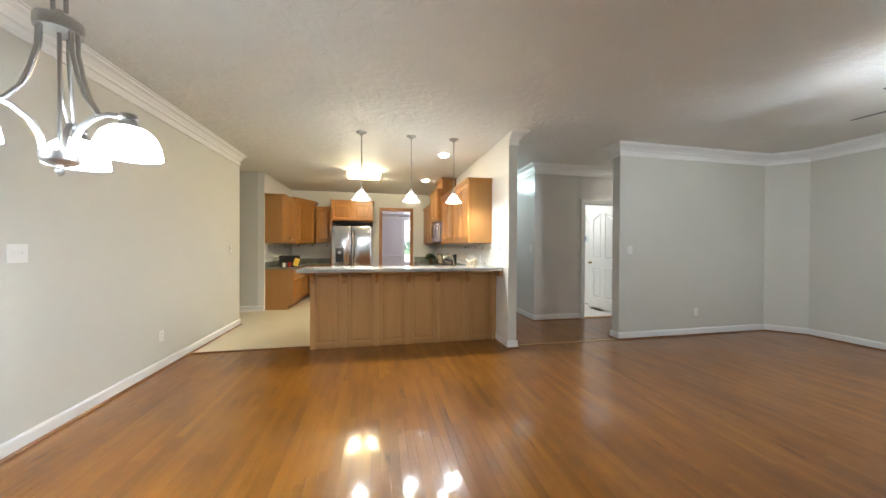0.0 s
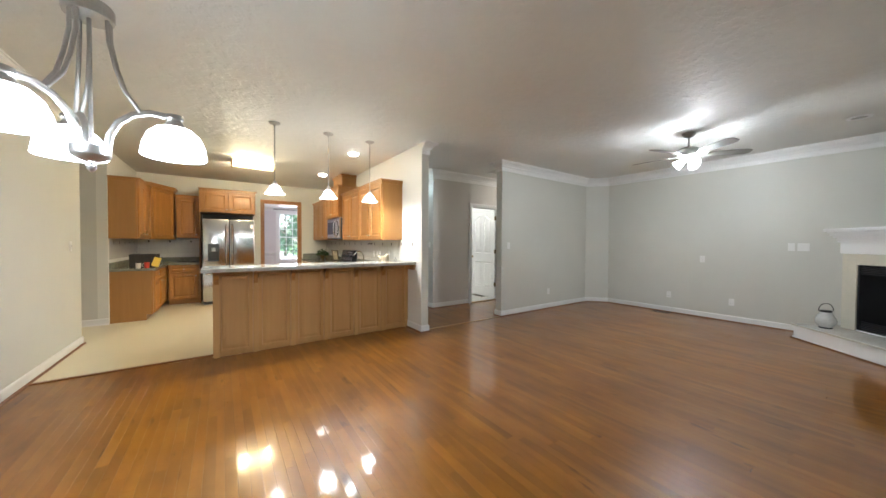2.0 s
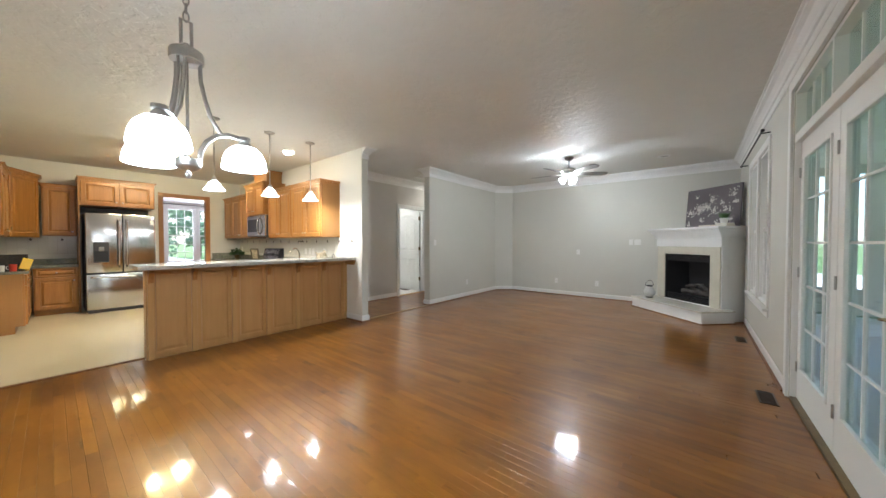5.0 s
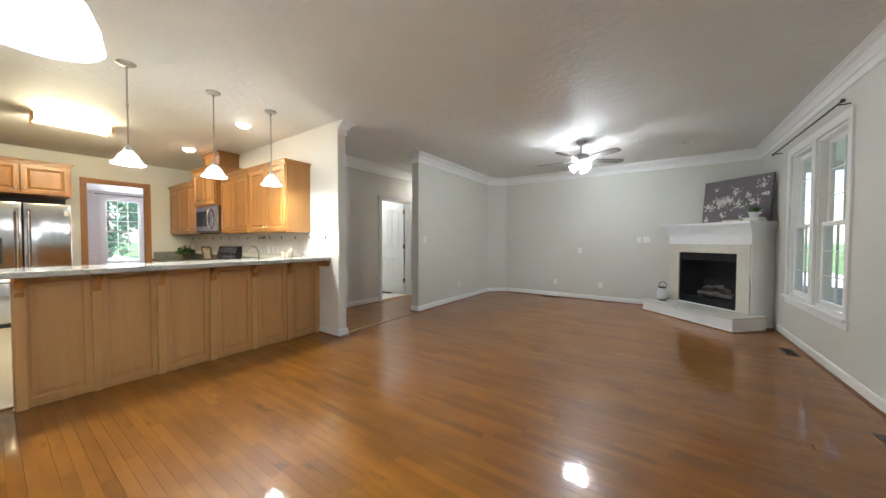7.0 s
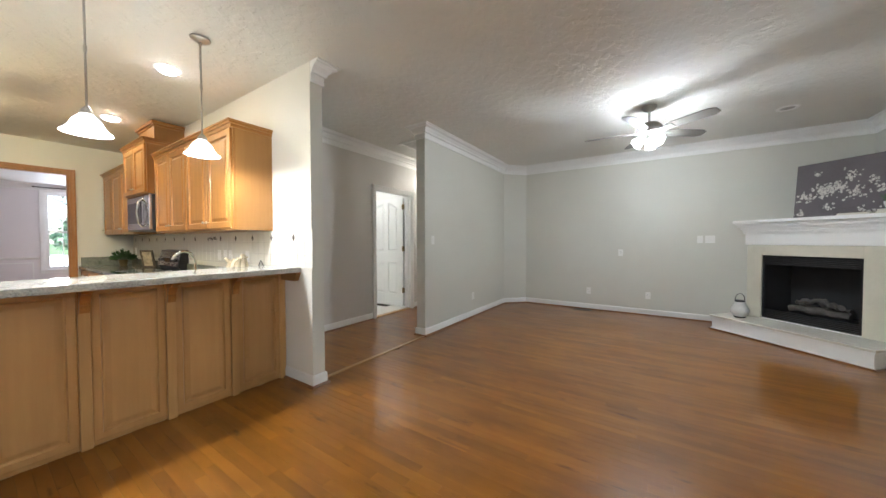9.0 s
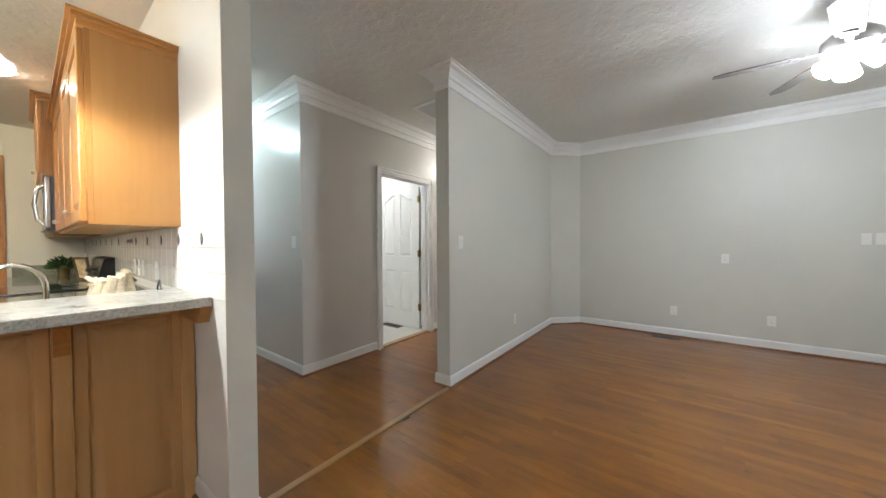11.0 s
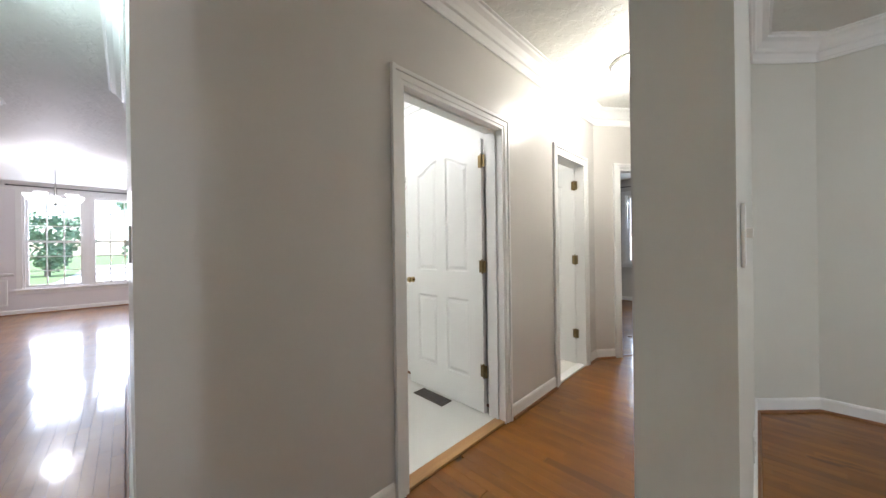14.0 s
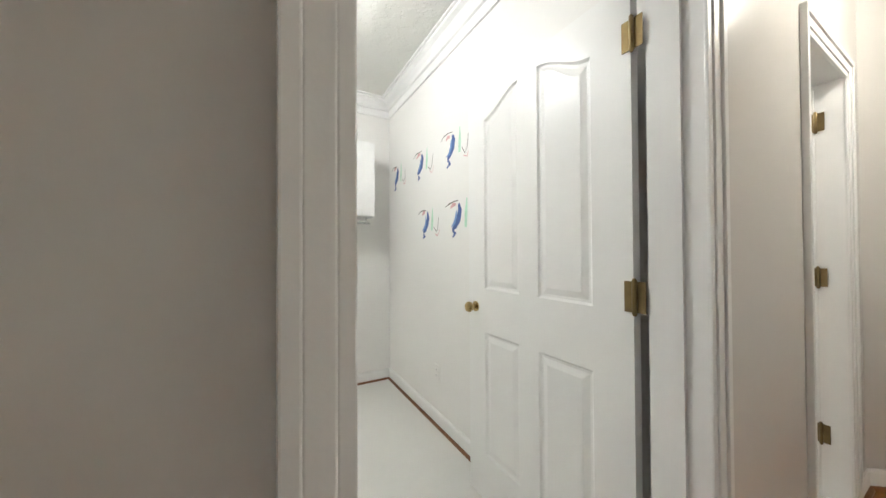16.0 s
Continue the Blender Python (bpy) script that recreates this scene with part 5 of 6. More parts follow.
for a in CHAND_YAWS:
    d = yaw_dir(a)
    s = d.cross(Vector((0, 0, 1)))
    R = CHAND_R
    arm = [d * 0.038 + Vector((0, 0, 1.60)), d * 0.044 + Vector((0, 0, 1.65)), d * 0.065 + Vector((0, 0, 1.695)), d * 0.10 + Vector((0, 0, 1.728)), d * 0.145 + Vector((0, 0, 1.744)), d * (R + 0.01) + Vector((0, 0, 1.738))]
    part("arm", tube(bmesh.new(), arm, 0.008, 8, 1.3), NICKEL, t, "", True)
    for o in (-0.011, 0.011):
        up = [d * 0.045 + s * o + Vector((0, 0, 2.02)), d * 0.047 + s * o + Vector((0, 0, 1.95)), d * 0.062 + s * o + Vector((0, 0, 1.87)), d * 0.082 + s * o + Vector((0, 0, 1.80)), d * 0.120 + s * o * 0.6 + Vector((0, 0, 1.738))]
        part("brace", tube(bmesh.new(), up, 0.006, 8), NICKEL, t, "", True)
    p = d * R
    part("cup", lathe(bmesh.new(), [(0.008, 1.752), (0.026, 1.746), (0.026, 1.732), (0.018, 1.728), (0.030, 1.712), (0.032, 1.700), (0.020, 1.696)], p.x, p.y, 0, 18), NICKEL, t, "", True)
    part("shade", lathe(bmesh.new(), [(0.024, 1.706), (0.050, 1.698), (0.074, 1.674), (0.087, 1.640), (0.093, 1.600), (0.090, 1.598), (0.083, 1.638), (0.070, 1.670), (0.048, 1.692), (0.022, 1.700)], p.x, p.y, 0, 30, False), SHADE_COOL, t, "lit white glass bowl", True)

# ceiling fan
t = thing("ceiling_fan", Matrix.Translation((*FAN, 0)), "pewter ceiling fan with five grey blades and lit bowl", "ceiling fan")
part("canopy", lathe(bmesh.new(), [(0.075, CEIL - 0.001), (0.074, CEIL - 0.02), (0.045, CEIL - 0.055), (0.020, CEIL - 0.065)], seg=26), FAN_WHITE, t, "", True)
part("downrod", lathe(bmesh.new(), [(0.013, 2.54), (0.013, CEIL - 0.06)], seg=12), FAN_WHITE, t, "", True)
part("motor", lathe(bmesh.new(), [(0.03, 2.56), (0.09, 2.545), (0.125, 2.51), (0.130, 2.47), (0.115, 2.44), (0.07, 2.425), (0.055, 2.40)], seg=30), FAN_WHITE, t, "", True)
for k in range(5):
    a = radians(20 + 72 * k)
    rot = Matrix.Rotation(a, 4, "Z") @ Matrix.Translation((0, 0, 2.455)) @ Matrix.Rotation(radians(-12), 4, "X")
    bm = bmesh.new()
    out = [(0.20, -0.055), (0.30, -0.062), (0.60, -0.070), (0.655, -0.040), (0.655, 0.040), (0.60, 0.070), (0.30, 0.062), (0.20, 0.055)]
    lo = [bm.verts.new((x, y, 0)) for x, y in out]
    hi = [bm.verts.new((x, y, 0.007)) for x, y in out]
    bm.faces.new(lo[::-1]), bm.faces.new(hi)
    for i in range(8):
        bm.faces.new((lo[i], lo[(i + 1) % 8], hi[(i + 1) % 8], hi[i]))
    bmesh.ops.transform(bm, matrix=rot, verts=bm.verts)
    blade = part("blade", bm, FAN_BLADE, t)
    bm = box(box(bmesh.new(), 0.10, 0.20, -0.016, 0.016, -0.008, -0.001), 0.19, 0.26, -0.035, 0.035, -0.008, -0.001)
    bmesh.ops.transform(bm, matrix=rot, verts=bm.verts)
    part("blade_iron", bm, FAN_WHITE, blade)
part("light_fitter", lathe(bmesh.new(), [(0.05, 2.405), (0.075, 2.395), (0.06, 2.37)], seg=24), FAN_WHITE, t, "", True)
for k in range(3):
    d = yaw_dir(20 + 120 * k)
    p0, p1 = d * 0.05 + Vector((0, 0, 2.385)), d * 0.15 + Vector((0, 0, 2.315))
    ax = (p1 - p0).normalized()
    bm = lathe(bmesh.new(), [(0.022, 0.0), (0.036, 0.02), (0.050, 0.06), (0.062, 0.10), (0.060, 0.10), (0.048, 0.06), (0.033, 0.02), (0.020, 0.002)], seg=22, cap=False)
    bmesh.ops.transform(bm, matrix=Matrix.Translation(p0) @ ax.to_track_quat("Z", "Y").to_matrix().to_4x4(), verts=bm.verts)
    part("shade", bm, SHADE_FAN, t, "lit white glass shade", True)
t = thing("downlight", Matrix.Translation((5.275, 0.25, CEIL)), "unlit recessed downlight with white ring", "ceiling light")
part("ring", lathe(bmesh.new(), [(0.095, -0.001), (0.093, -0.010), (0.070, -0.012), (0.065, -0.002)], seg=28, cap=False), TRIM, t, "", True)
part("reflector", lathe(bmesh.new(), [(0.064, -0.003), (0.02, -0.002)], seg=24), PLASTIC_GREY, t, "", True)


# ---- plates on walls, registers ----


def plate(name, m, label, gangs=1, toggle=True, w=0.072, h=0.116):
    t = thing(name, m, label, "switch" if toggle else "socket")
    W = w + 0.046 * (gangs - 1)
    part("plate", bx(-W / 2, W / 2, 0.001, 0.007, -h / 2, h / 2, bevel=0.002), PLASTIC, t)
    for k in range(gangs):
        x = (k - (gangs - 1) / 2) * 0.046
        if toggle:
            part("toggle", bx(x - 0.005, x + 0.005, 0.0072, 0.017, -0.004, 0.014, bevel=0.002), PLASTIC, t)
        else:
            for z in (-0.02, 0.02):
                part("outlet_face", bx(x - 0.016, x + 0.016, 0.0072, 0.0095, z - 0.013, z + 0.013, bevel=0.001), PLASTIC, t)
                for s in (-0.006, 0.006):
                    # Each slot is a raised dark block, coloured like a shaded hole.
                    part("slot", bx(x + s - 0.0012, x + s + 0.0012, 0.0096, 0.0100, z - 0.004, z + 0.006), DARK_FILL, t)
    return t


plate("light_switch", at_wall(LX, 2.60, 1, 0, 1.234), "white double light switch on the greige wall", 2)
plate("light_switch", at_wall(LX, 5.50, 1, 0, 1.239), "white light switch near the kitchen opening")
plate("wall_socket", at_wall(LX, 3.93, 1, 0, 0.352), "white wall socket above the baseboard", 1, False)
plate("light_switch", at_wall(3.60, 3.97, 0, -1, 1.258), "white light switch at the end of the partition wall", 1)
plate("light_switch", at_wall(FX, 0.885, -1, 0, 1.266), "white light switch beside the fireplace", 1)
plate("light_switch", at_wall(FX, 0.765, -1, 0, 1.266), "white double light switch beside the fireplace", 2)
plate("wall_socket", at_wall(FX, 1.955, -1, 0, 1.039), "white thermostat-height socket on the far wall", 1, False)
plate("wall_socket", at_wall(FX, 1.55, -1, 0, 0.33), "white wall socket low on the far wall", 1, False)
plate("wall_socket", at_wall(FX, 2.46, -1, 0, 0.34), "white wall socket low on the far wall", 1, False)
plate("wall_socket", at_wall(4.75, 3.97, 0, -1, 0.34), "white wall socket low on the partition wall", 1, False)
plate("light_switch", at_wall(DX, 5.35, -1, 0, 1.268), "white light switch on the corridor wall")
plate("wall_socket", at_wall(4.79, 6.87, -1, 0, 0.375), "white wall socket in the laundry room", 1, False)
for y in (5.35, 5.47, 5.62, 4.97):
    plate("light_switch", at_wall(KX - 0.009, y, -1, 0, 1.09), "white light switch on the tiled backsplash")
plate("wall_socket", at_wall(KX - 0.009, 8.82, -1, 0, 1.09), "white wall socket on the tiled backsplash", 1, False)
plate("light_switch", at_wall(0.03, KB, 0, -1, 1.20), "white light switch beside the oak doorway")


def register(name, m, L, W, label, mat=VENT_BROWN):
    t = thing(name, m, label, "floor vent")
    bm = bmesh.new()
    for a, b, c, d in ((-L / 2, L / 2, -W / 2, -W / 2 + 0.012), (-L / 2, L / 2, W / 2 - 0.012, W / 2), (-L / 2, -L / 2 + 0.012, -W / 2 + 0.012, W / 2 - 0.012), (L / 2 - 0.012, L / 2, -W / 2 + 0.012, W / 2 - 0.012)):
        box(bm, a, b, c, d, 0.0, 0.006)
    part("frame", bm, mat, t)
    # Dark sheet under the slats stands for the shade in the duct.
    part("well_shade", bx(-L / 2 + 0.012, L / 2 - 0.012, -W / 2 + 0.012, W / 2 - 0.012, 0.0, 0.0015), DARK_FILL, t)
    n = int((L - 0.03) / 0.022)
    for k in range(n):
        x = -L / 2 + 0.02 + k * 0.022
        part("slat", bx(x, x + 0.008, -W / 2 + 0.012, W / 2 - 0.012, 0.002, 0.0055), mat, t)
    return t


register("floor_register", pose(4.26, -0.66, 0.001), 0.27, 0.11, "brown floor register beside the window wall")
register("floor_register", pose(2.28, -0.66, 0.001), 0.27, 0.11, "brown scrollwork floor register by the patio doors")
register("floor_register", pose(6.28, 2.54, 0.001, 0, 0, 90), 0.30, 0.12, "brown floor register along the far wall")
register("floor_register", pose(4.575, 5.88, 0.005, 0, 0, 90), 0.34, 0.12, "dark floor register in the laundry room")

# ---- windows ----


def sash_window(name, m, w, h, label, cols=2, rows=2, depth=0.12, muntin=0.016, grid_upper=True, grid_lower=True):
    """Double-hung window in an opening: frame x = 0 to w, z = 0 to h, room side at y = 0."""
    t = tagged(new(name), label, "", "", "structure")
    t.matrix_world = m
    f = 0.03
    bm = bmesh.new()
    for a, b, c, d in ((0, f, 0, h), (w - f, w, 0, h), (f, w - f, h - f, h), (f, w - f, 0, f)):
        box(bm, a + 0.001, b - 0.001, -depth + 0.005, -0.005, c + 0.001, d - 0.001)
    part("window_frame", bm, TRIM, t)
    mid = h * 0.49
    for nm, z0, z1, y, g in (("upper_sash", mid - 0.02, h - f, -0.085, grid_upper), ("lower_sash", f, mid + 0.02, -0.050, grid_lower)):
        sash = bmesh.new()
        s = 0.042
        for a, b, c, d in ((f, f + s, z0, z1), (w - f - s, w - f, z0, z1), (f + s, w - f - s, z1 - s, z1), (f + s, w - f - s, z0, z0 + s)):
            box(sash, a, b, y - 0.015, y + 0.015, c, d)
        so = part(nm, sash, TRIM, t)
        gx0, gx1, gz0, gz1 = f + s, w - f - s, z0 + s, z1 - s
        pane = part("pane", bx(gx0, gx1, y - 0.002, y + 0.002, gz0, gz1), PANE, so)
        pane.visible_shadow = False
        if g:
            for k in range(1, cols):
                x = gx0 + (gx1 - gx0) * k / cols
                part("muntin", bx(x - muntin / 2, x + muntin / 2, y - 0.009, y + 0.009, gz0, gz1), TRIM, so)
            for k in range(1, rows):
                z = gz0 + (gz1 - gz0) * k / rows
                part("muntin", bx(gx0, gx1, y - 0.0085, y + 0.0085, z - muntin / 2, z + muntin / 2), TRIM, so)
    return t


def window_trim(name, m, w, h, z0, cw=0.075, sill=True, mulls=()):
    """Casing round one or more openings that start at x = 0."""
    t = tagged(new(name), "white window casing with sill", "", "", "structure")
    t.matrix_world = m
    for x in (-cw, w):
        part("casing_side", bx(x, x + cw, 0.0, 0.018, z0, z0 + h, bevel=0.003), TRIM, t)
    part("casing_head", bx(-cw, w + cw, 0.0, 0.0185, z0 + h + 0.0005, z0 + h + cw + 0.01, bevel=0.003), TRIM, t)
    for a, b in mulls:
        part("mullion", bx(a, b, 0.0, 0.017, z0, z0 + h, bevel=0.003), TRIM, t)
    if sill:
        part("window_sill", bx(-cw - 0.02, w + cw + 0.02, 0.0, 0.05, z0 - 0.03, z0, bevel=0.005), TRIM, t)
        part("apron", bx(-cw, w + cw, 0.0, 0.014, z0 - 0.10, z0 - 0.0305, bevel=0.003), TRIM, t)
    return t


def curtain_rod(m, w, label):
    t = thing("curtain_rod", m, label, "curtain rod")
    part("rod", tube(bmesh.new(), [(-w / 2, 0.07, 0), (w / 2, 0.07, 0)], 0.009, 10), BLACK, t, "", True)
    for s in (-1, 1):
        part("finial", tube(bmesh.new(), [(s * w / 2, 0.07, 0), (s * (w / 2 + 0.02), 0.07, 0), (s * (w / 2 + 0.045), 0.07, 0)], [0.010, 0.018, 0.006], 10), BLACK, t, "", True)
        part("bracket", tube(bmesh.new(), [(s * (w / 2 - 0.06), 0.0, -0.01), (s * (w / 2 - 0.06), 0.04, -0.012), (s * (w / 2 - 0.06), 0.07, -0.010)], 0.006, 8), BLACK, t, "", True)
    return t


# living room pair beside the fireplace (faces +y; frame x runs along +x)
for k, x in enumerate((3.46, 4.26)):
    sash_window("window_living_%d" % (k + 1), at_wall(x, RY, 0, 1, 0.56), 0.70, 1.74, "white double-hung window onto the porch", 2, 3, 0.12, 0.009)
window_trim("window_trim_living", at_wall(3.46, RY, 0, 1), 1.50, 1.74, 0.56, 0.075, True, [(0.70, 0.80)])
curtain_rod(at_wall(4.42, RY, 0, 1, 2.44), 2.0, "black curtain rod over the living room window")
# dining window pair (faces -y; frame x runs along -x)
for k, (x, w) in enumerate(((3.08, 0.86), (2.14, 0.86))):
    sash_window("window_dining_%d" % (k + 1), at_wall(x, DY, 0, -1, 0.52), w, 2.02, "white double-hung dining window with grilles", 3, 3, 0.14, 0.02)
window_trim("window_trim_dining", at_wall(3.08, DY, 0, -1), 1.80, 2.02, 0.52, 0.085, True, [(0.86, 0.94)])
curtain_rod(at_wall(2.18, DY, 0, -1, 2.655), 2.1, "dark curtain rod over the dining window")
# bedroom window (faces -x)
sash_window("window_bedroom", at_wall(10.75, 5.17, -1, 0, 0.86), 0.87, 1.52, "white double-hung bedroom window", 3, 2, 0.14, 0.018, False, True)
window_trim("window_trim_bedroom", at_wall(10.75, 5.17, -1, 0), 0.87, 1.52, 0.86, 0.08)
curtain_rod(at_wall(10.75, 5.61, -1, 0, 2.56), 1.3, "dark curtain rod over the bedroom window")

# patio doors: two glazed leaves and a transom
PD = at_wall(0.62, RY, 0, 1)
t = tagged(new("door_frame_patio"), "white patio door frame with transom", "", "", "structure")
t.matrix_world = PD
for x in (-0.085, 1.80):
    part("casing_side", bx(x, x + 0.085, 0, 0.02, 0, 2.462, bevel=0.004), TRIM, t)
part("casing_head", bx(-0.085, 1.885, 0, 0.0204, 2.4625, 2.55, bevel=0.004), TRIM, t)
bm = bmesh.new()
for a, b, c, d in ((0.001, 0.03, 0, 2.455), (1.77, 1.799, 0, 2.455), (0.03, 1.77, 2.43, 2.455), (0.03, 1.77, 2.045, 2.11), (0.885, 0.915, 2.11, 2.43)):
    box(bm, a, b, -0.118, -0.004, c, d)
part("frame", bm, TRIM, t)
part("sill", bx(0.03, 1.77, -0.118, 0.0, 0.0, 0.02), BRASS_OLD, t)
for x0, x1 in ((0.03, 0.885), (0.915, 1.77)):
    pane = part("transom_pane", bx(x0, x1, -0.062, -0.058, 2.11, 2.43), PANE_PORCH, t)
    pane.visible_shadow = False
    for k in range(1, 4):
        x = x0 + (x1 - x0) * k / 4
        part("transom_bar", bx(x - 0.008, x + 0.008, -0.07, -0.05, 2.11, 2.43), TRIM, t)
for k, x0 in enumerate((0.032, 0.902)):
    leaf = thing("patio_door", PD @ Matrix.Translation((x0, -0.06, 0.022)), "white glazed patio door with brass handle" if k == 0 else "white glazed patio door, fixed leaf", "door", "patio doors")
    w, h = 0.866, 2.02
    bm = bmesh.new()
    for a, b, c, d in ((0.001, 0.115, 0, h), (w - 0.115, w - 0.001, 0, h), (0.115, w - 0.115, 0, 0.24), (0.115, w - 0.115, h - 0.125, h)):
        box(bm, a, b, -0.022, 0.022, c, d)
    part("leaf", bm, DOOR_WHITE, leaf)
    gx0, gx1, gz0, gz1 = 0.115, w - 0.115, 0.24, h - 0.125
    bm = bmesh.new()
    for a, b, c, d in ((gx0, gx0 + 0.022, gz0, gz1), (gx1 - 0.022, gx1, gz0, gz1), (gx0 + 0.022, gx1 - 0.022, gz0, gz0 + 0.022), (gx0 + 0.022, gx1 - 0.022, gz1 - 0.022, gz1)):
        box(bm, a, b, 0.012, 0.032, c, d, bevel=0.004)
    part("glazing_bead", bm, DOOR_WHITE, leaf)
    pane = part("pane", bx(gx0, gx1, -0.003, 0.003, gz0, gz1), PANE_PORCH, leaf)
    pane.visible_shadow = False
    for j in range(1, 3):
        x = gx0 + (gx1 - gx0) * j / 3
        part("muntin", bx(x - 0.007, x + 0.007, -0.008, 0.008, gz0, gz1), DOOR_WHITE, leaf)
    for j in range(1, 5):
        z = gz0 + (gz1 - gz0) * j / 5
        part("muntin", bx(gx0, gx1, -0.0075, 0.0075, z - 0.007, z + 0.007), DOOR_WHITE, leaf)
    for z in (0.25, 1.0, 1.78):
        part("hinge", lathe(bmesh.new(), [(0.006, -0.04), (0.006, 0.04)], w - 0.002 if k == 0 else w - 0.012, 0.028, z, 10), NICKEL, leaf)
    if k == 0:
        bm = lathe(bmesh.new(), [(0.028, 0), (0.028, 0.006), (0.012, 0.010), (0.010, 0.045)], seg=18)
        bmesh.ops.transform(bm, matrix=Matrix.Translation((0.40 - 0.34, 0.022, 0.92)) @ Matrix.Rotation(radians(-90), 4, "X"), verts=bm.verts)
        hd = part("handle", bm, BRASS, leaf, "polished brass lever handle", True)
        part("lever", tube(bmesh.new(), [(0.06, 0.062, 0.92), (0.10, 0.066, 0.925), (0.16, 0.064, 0.915)], [0.009, 0.008, 0.006], 8), BRASS, hd, "", True)
        part("deadbolt", bx(0.035, 0.085, 0.0225, 0.030, 1.06, 1.11, bevel=0.004), BRASS, leaf)

# ---- porch and garden ----
setting("floor_porch", bx(-2.4, 7.4, -4.2, RY - 0.125, -0.12, -0.03), PORCH_FLOOR, "pale concrete porch floor")
setting("ceiling_porch", bx(-2.4, 7.4, -4.3, RY - 0.125, 2.60, 2.70), PAINT_LAUNDRY, "white porch ceiling")
holes = [(0.35 + 1.55 * k, 0.35 + 1.55 * k + 1.40, 0.45, 2.45) for k in range(6)]
wall("wall_porch", (-2.4, -4.2), (7.4, -4.2), 0.10, PAINT_LAUNDRY, holes, 2.6)
wall("wall_porch_end", (7.4, -4.2), (7.4, RY - 0.125), 0.10, PAINT_LAUNDRY, [(0.25, 1.55, 0.45, 2.45), (1.75, 3.05, 0.45, 2.45)], 2.6)
wall("wall_porch_start", (-2.4, RY - 0.125), (-2.4, -4.2), 0.10, PAINT_LAUNDRY, (), 2.6)
for k in range(6):
    x0 = -2.4 + 0.35 + 1.55 * k
    t = thing("window_blind", Matrix.Translation((x0, -4.16, 0)), "lowered white slatted blind with open slats on the porch window", "blind", "porch blinds")
    part("head_rail", bx(0.01, 1.39, -0.02, 0.02, 2.41, 2.445), BLIND, t)
    sl = bx(0.015, 1.385, -0.012, 0.012, -0.0015, 0.0015)
    bmesh.ops.rotate(sl, verts=sl.verts, cent=(0, 0, 0), matrix=Matrix.Rotation(radians(25), 3, "X"))
    me = mesh_of("slat", sl, BLIND)
    for j in range(60):
        so = new("slat", me)
        so.parent = t
        so.location = (0, 0, 2.39 - j * 0.032)
t = thing("porch_chair", Matrix.Translation((1.7, -2.6, -0.03)), "grey slatted porch chair", "chair")
for dx in (-0.25, 0.25):
    for dy in (-0.24, 0.24):
        part("leg", bx(dx - 0.02, dx + 0.02, dy - 0.02, dy + 0.02, 0, 0.42 if dy > 0 else 0.95), PLASTIC_GREY, t)
for k in range(5):
    part("seat_slat", bx(-0.27, 0.27, -0.24 + 0.1 * k, -0.16 + 0.1 * k, 0.421, 0.44), PLASTIC_GREY, t)
    part("back_slat", bx(-0.22 + 0.1 * k, -0.16 + 0.1 * k, -0.215, -0.195, 0.50, 0.95), PLASTIC_GREY, t)

ground = setting("ground", bx(-300, 300, -300, 300, -0.5, -0.25), GRASS, "lawn round the house")


def tree(name, x, y, h, r, seed, label):
    rnd = random.Random(seed)
    t = thing(name, Matrix.Translation((x, y, -0.25)), label, "tree" if h > 2 else "shrub")
    if h > 2:
        part("trunk", tube(bmesh.new(), [(0, 0, -0.05), (0.05, 0.02, h * 0.25), (-0.04, 0.05, h * 0.5), (0.03, -0.02, h * 0.8)], [0.16, 0.13, 0.10, 0.04], 9), BARK, t, "", True)
        for k in range(6):
            a = k * 1.05 + rnd.uniform(-0.3, 0.3)
            z = h * rnd.uniform(0.35, 0.65)
            part("limb", tube(bmesh.new(), [(0, 0, z), (math.cos(a) * r * 0.4, math.sin(a) * r * 0.4, z + 0.12 * h), (math.cos(a) * r * 0.8, math.sin(a) * r * 0.8, z + 0.2 * h)], [0.06, 0.04, 0.015], 6), BARK, t, "", True)
    bm = bmesh.new()
    z0 = h * 0.54 if h > 2 else h * 0.45
    for _ in range(22 if h > 2 else 12):
        a, q = rnd.uniform(0, 6.28), r * math.sqrt(rnd.uniform(0.02, 1))
        c = Vector((math.cos(a) * q, math.sin(a) * q, z0 + rnd.uniform(-0.40, 0.38) * h))
        R = r * rnd.uniform(0.22, 0.42)
        for _ in range(95):
            d = Vector((rnd.gauss(0, 1), rnd.gauss(0, 1), rnd.gauss(0, 0.8))).normalized()
            p = c + d * R * rnd.uniform(0.5, 1)
            s = Vector((rnd.gauss(0, 1), rnd.gauss(0, 1), rnd.gauss(0, 1))).normalized()
            u = d.cross(s).normalized() * (0.05 + 0.012 * h)
            v = s * (0.08 + 0.018 * h)
            bm.faces.new([bm.verts.new(k) for k in (p - v, p + u, p + v, p - u)])
    part("crown", bm, FOLIAGE, t)
    return t


tree("garden_tree", -1.0, 38.0, 4.3, 1.9, 1, "small rounded garden tree across the front lawn")
tree("garden_tree", 5.0, 38.5, 6.5, 2.8, 3, "leafy garden tree across the drive")
tree("garden_tree", 8.6, 41.0, 7.0, 3.0, 4, "leafy garden tree across the drive")
CONCRETE = mottled("pale_concrete_drive", (0.55, 0.54, 0.52), 0.85, 0.10, 1.5, 0.2, 60)
setting("road_drive", bx(0.2, 6.5, 15.5, 60.0, -0.26, -0.235), CONCRETE, "pale concrete drive before the dining window")
setting("road_side", bx(13.5, 22.0, -6.0, 30.0, -0.26, -0.234), CONCRETE, "pale concrete yard beside the bedroom")
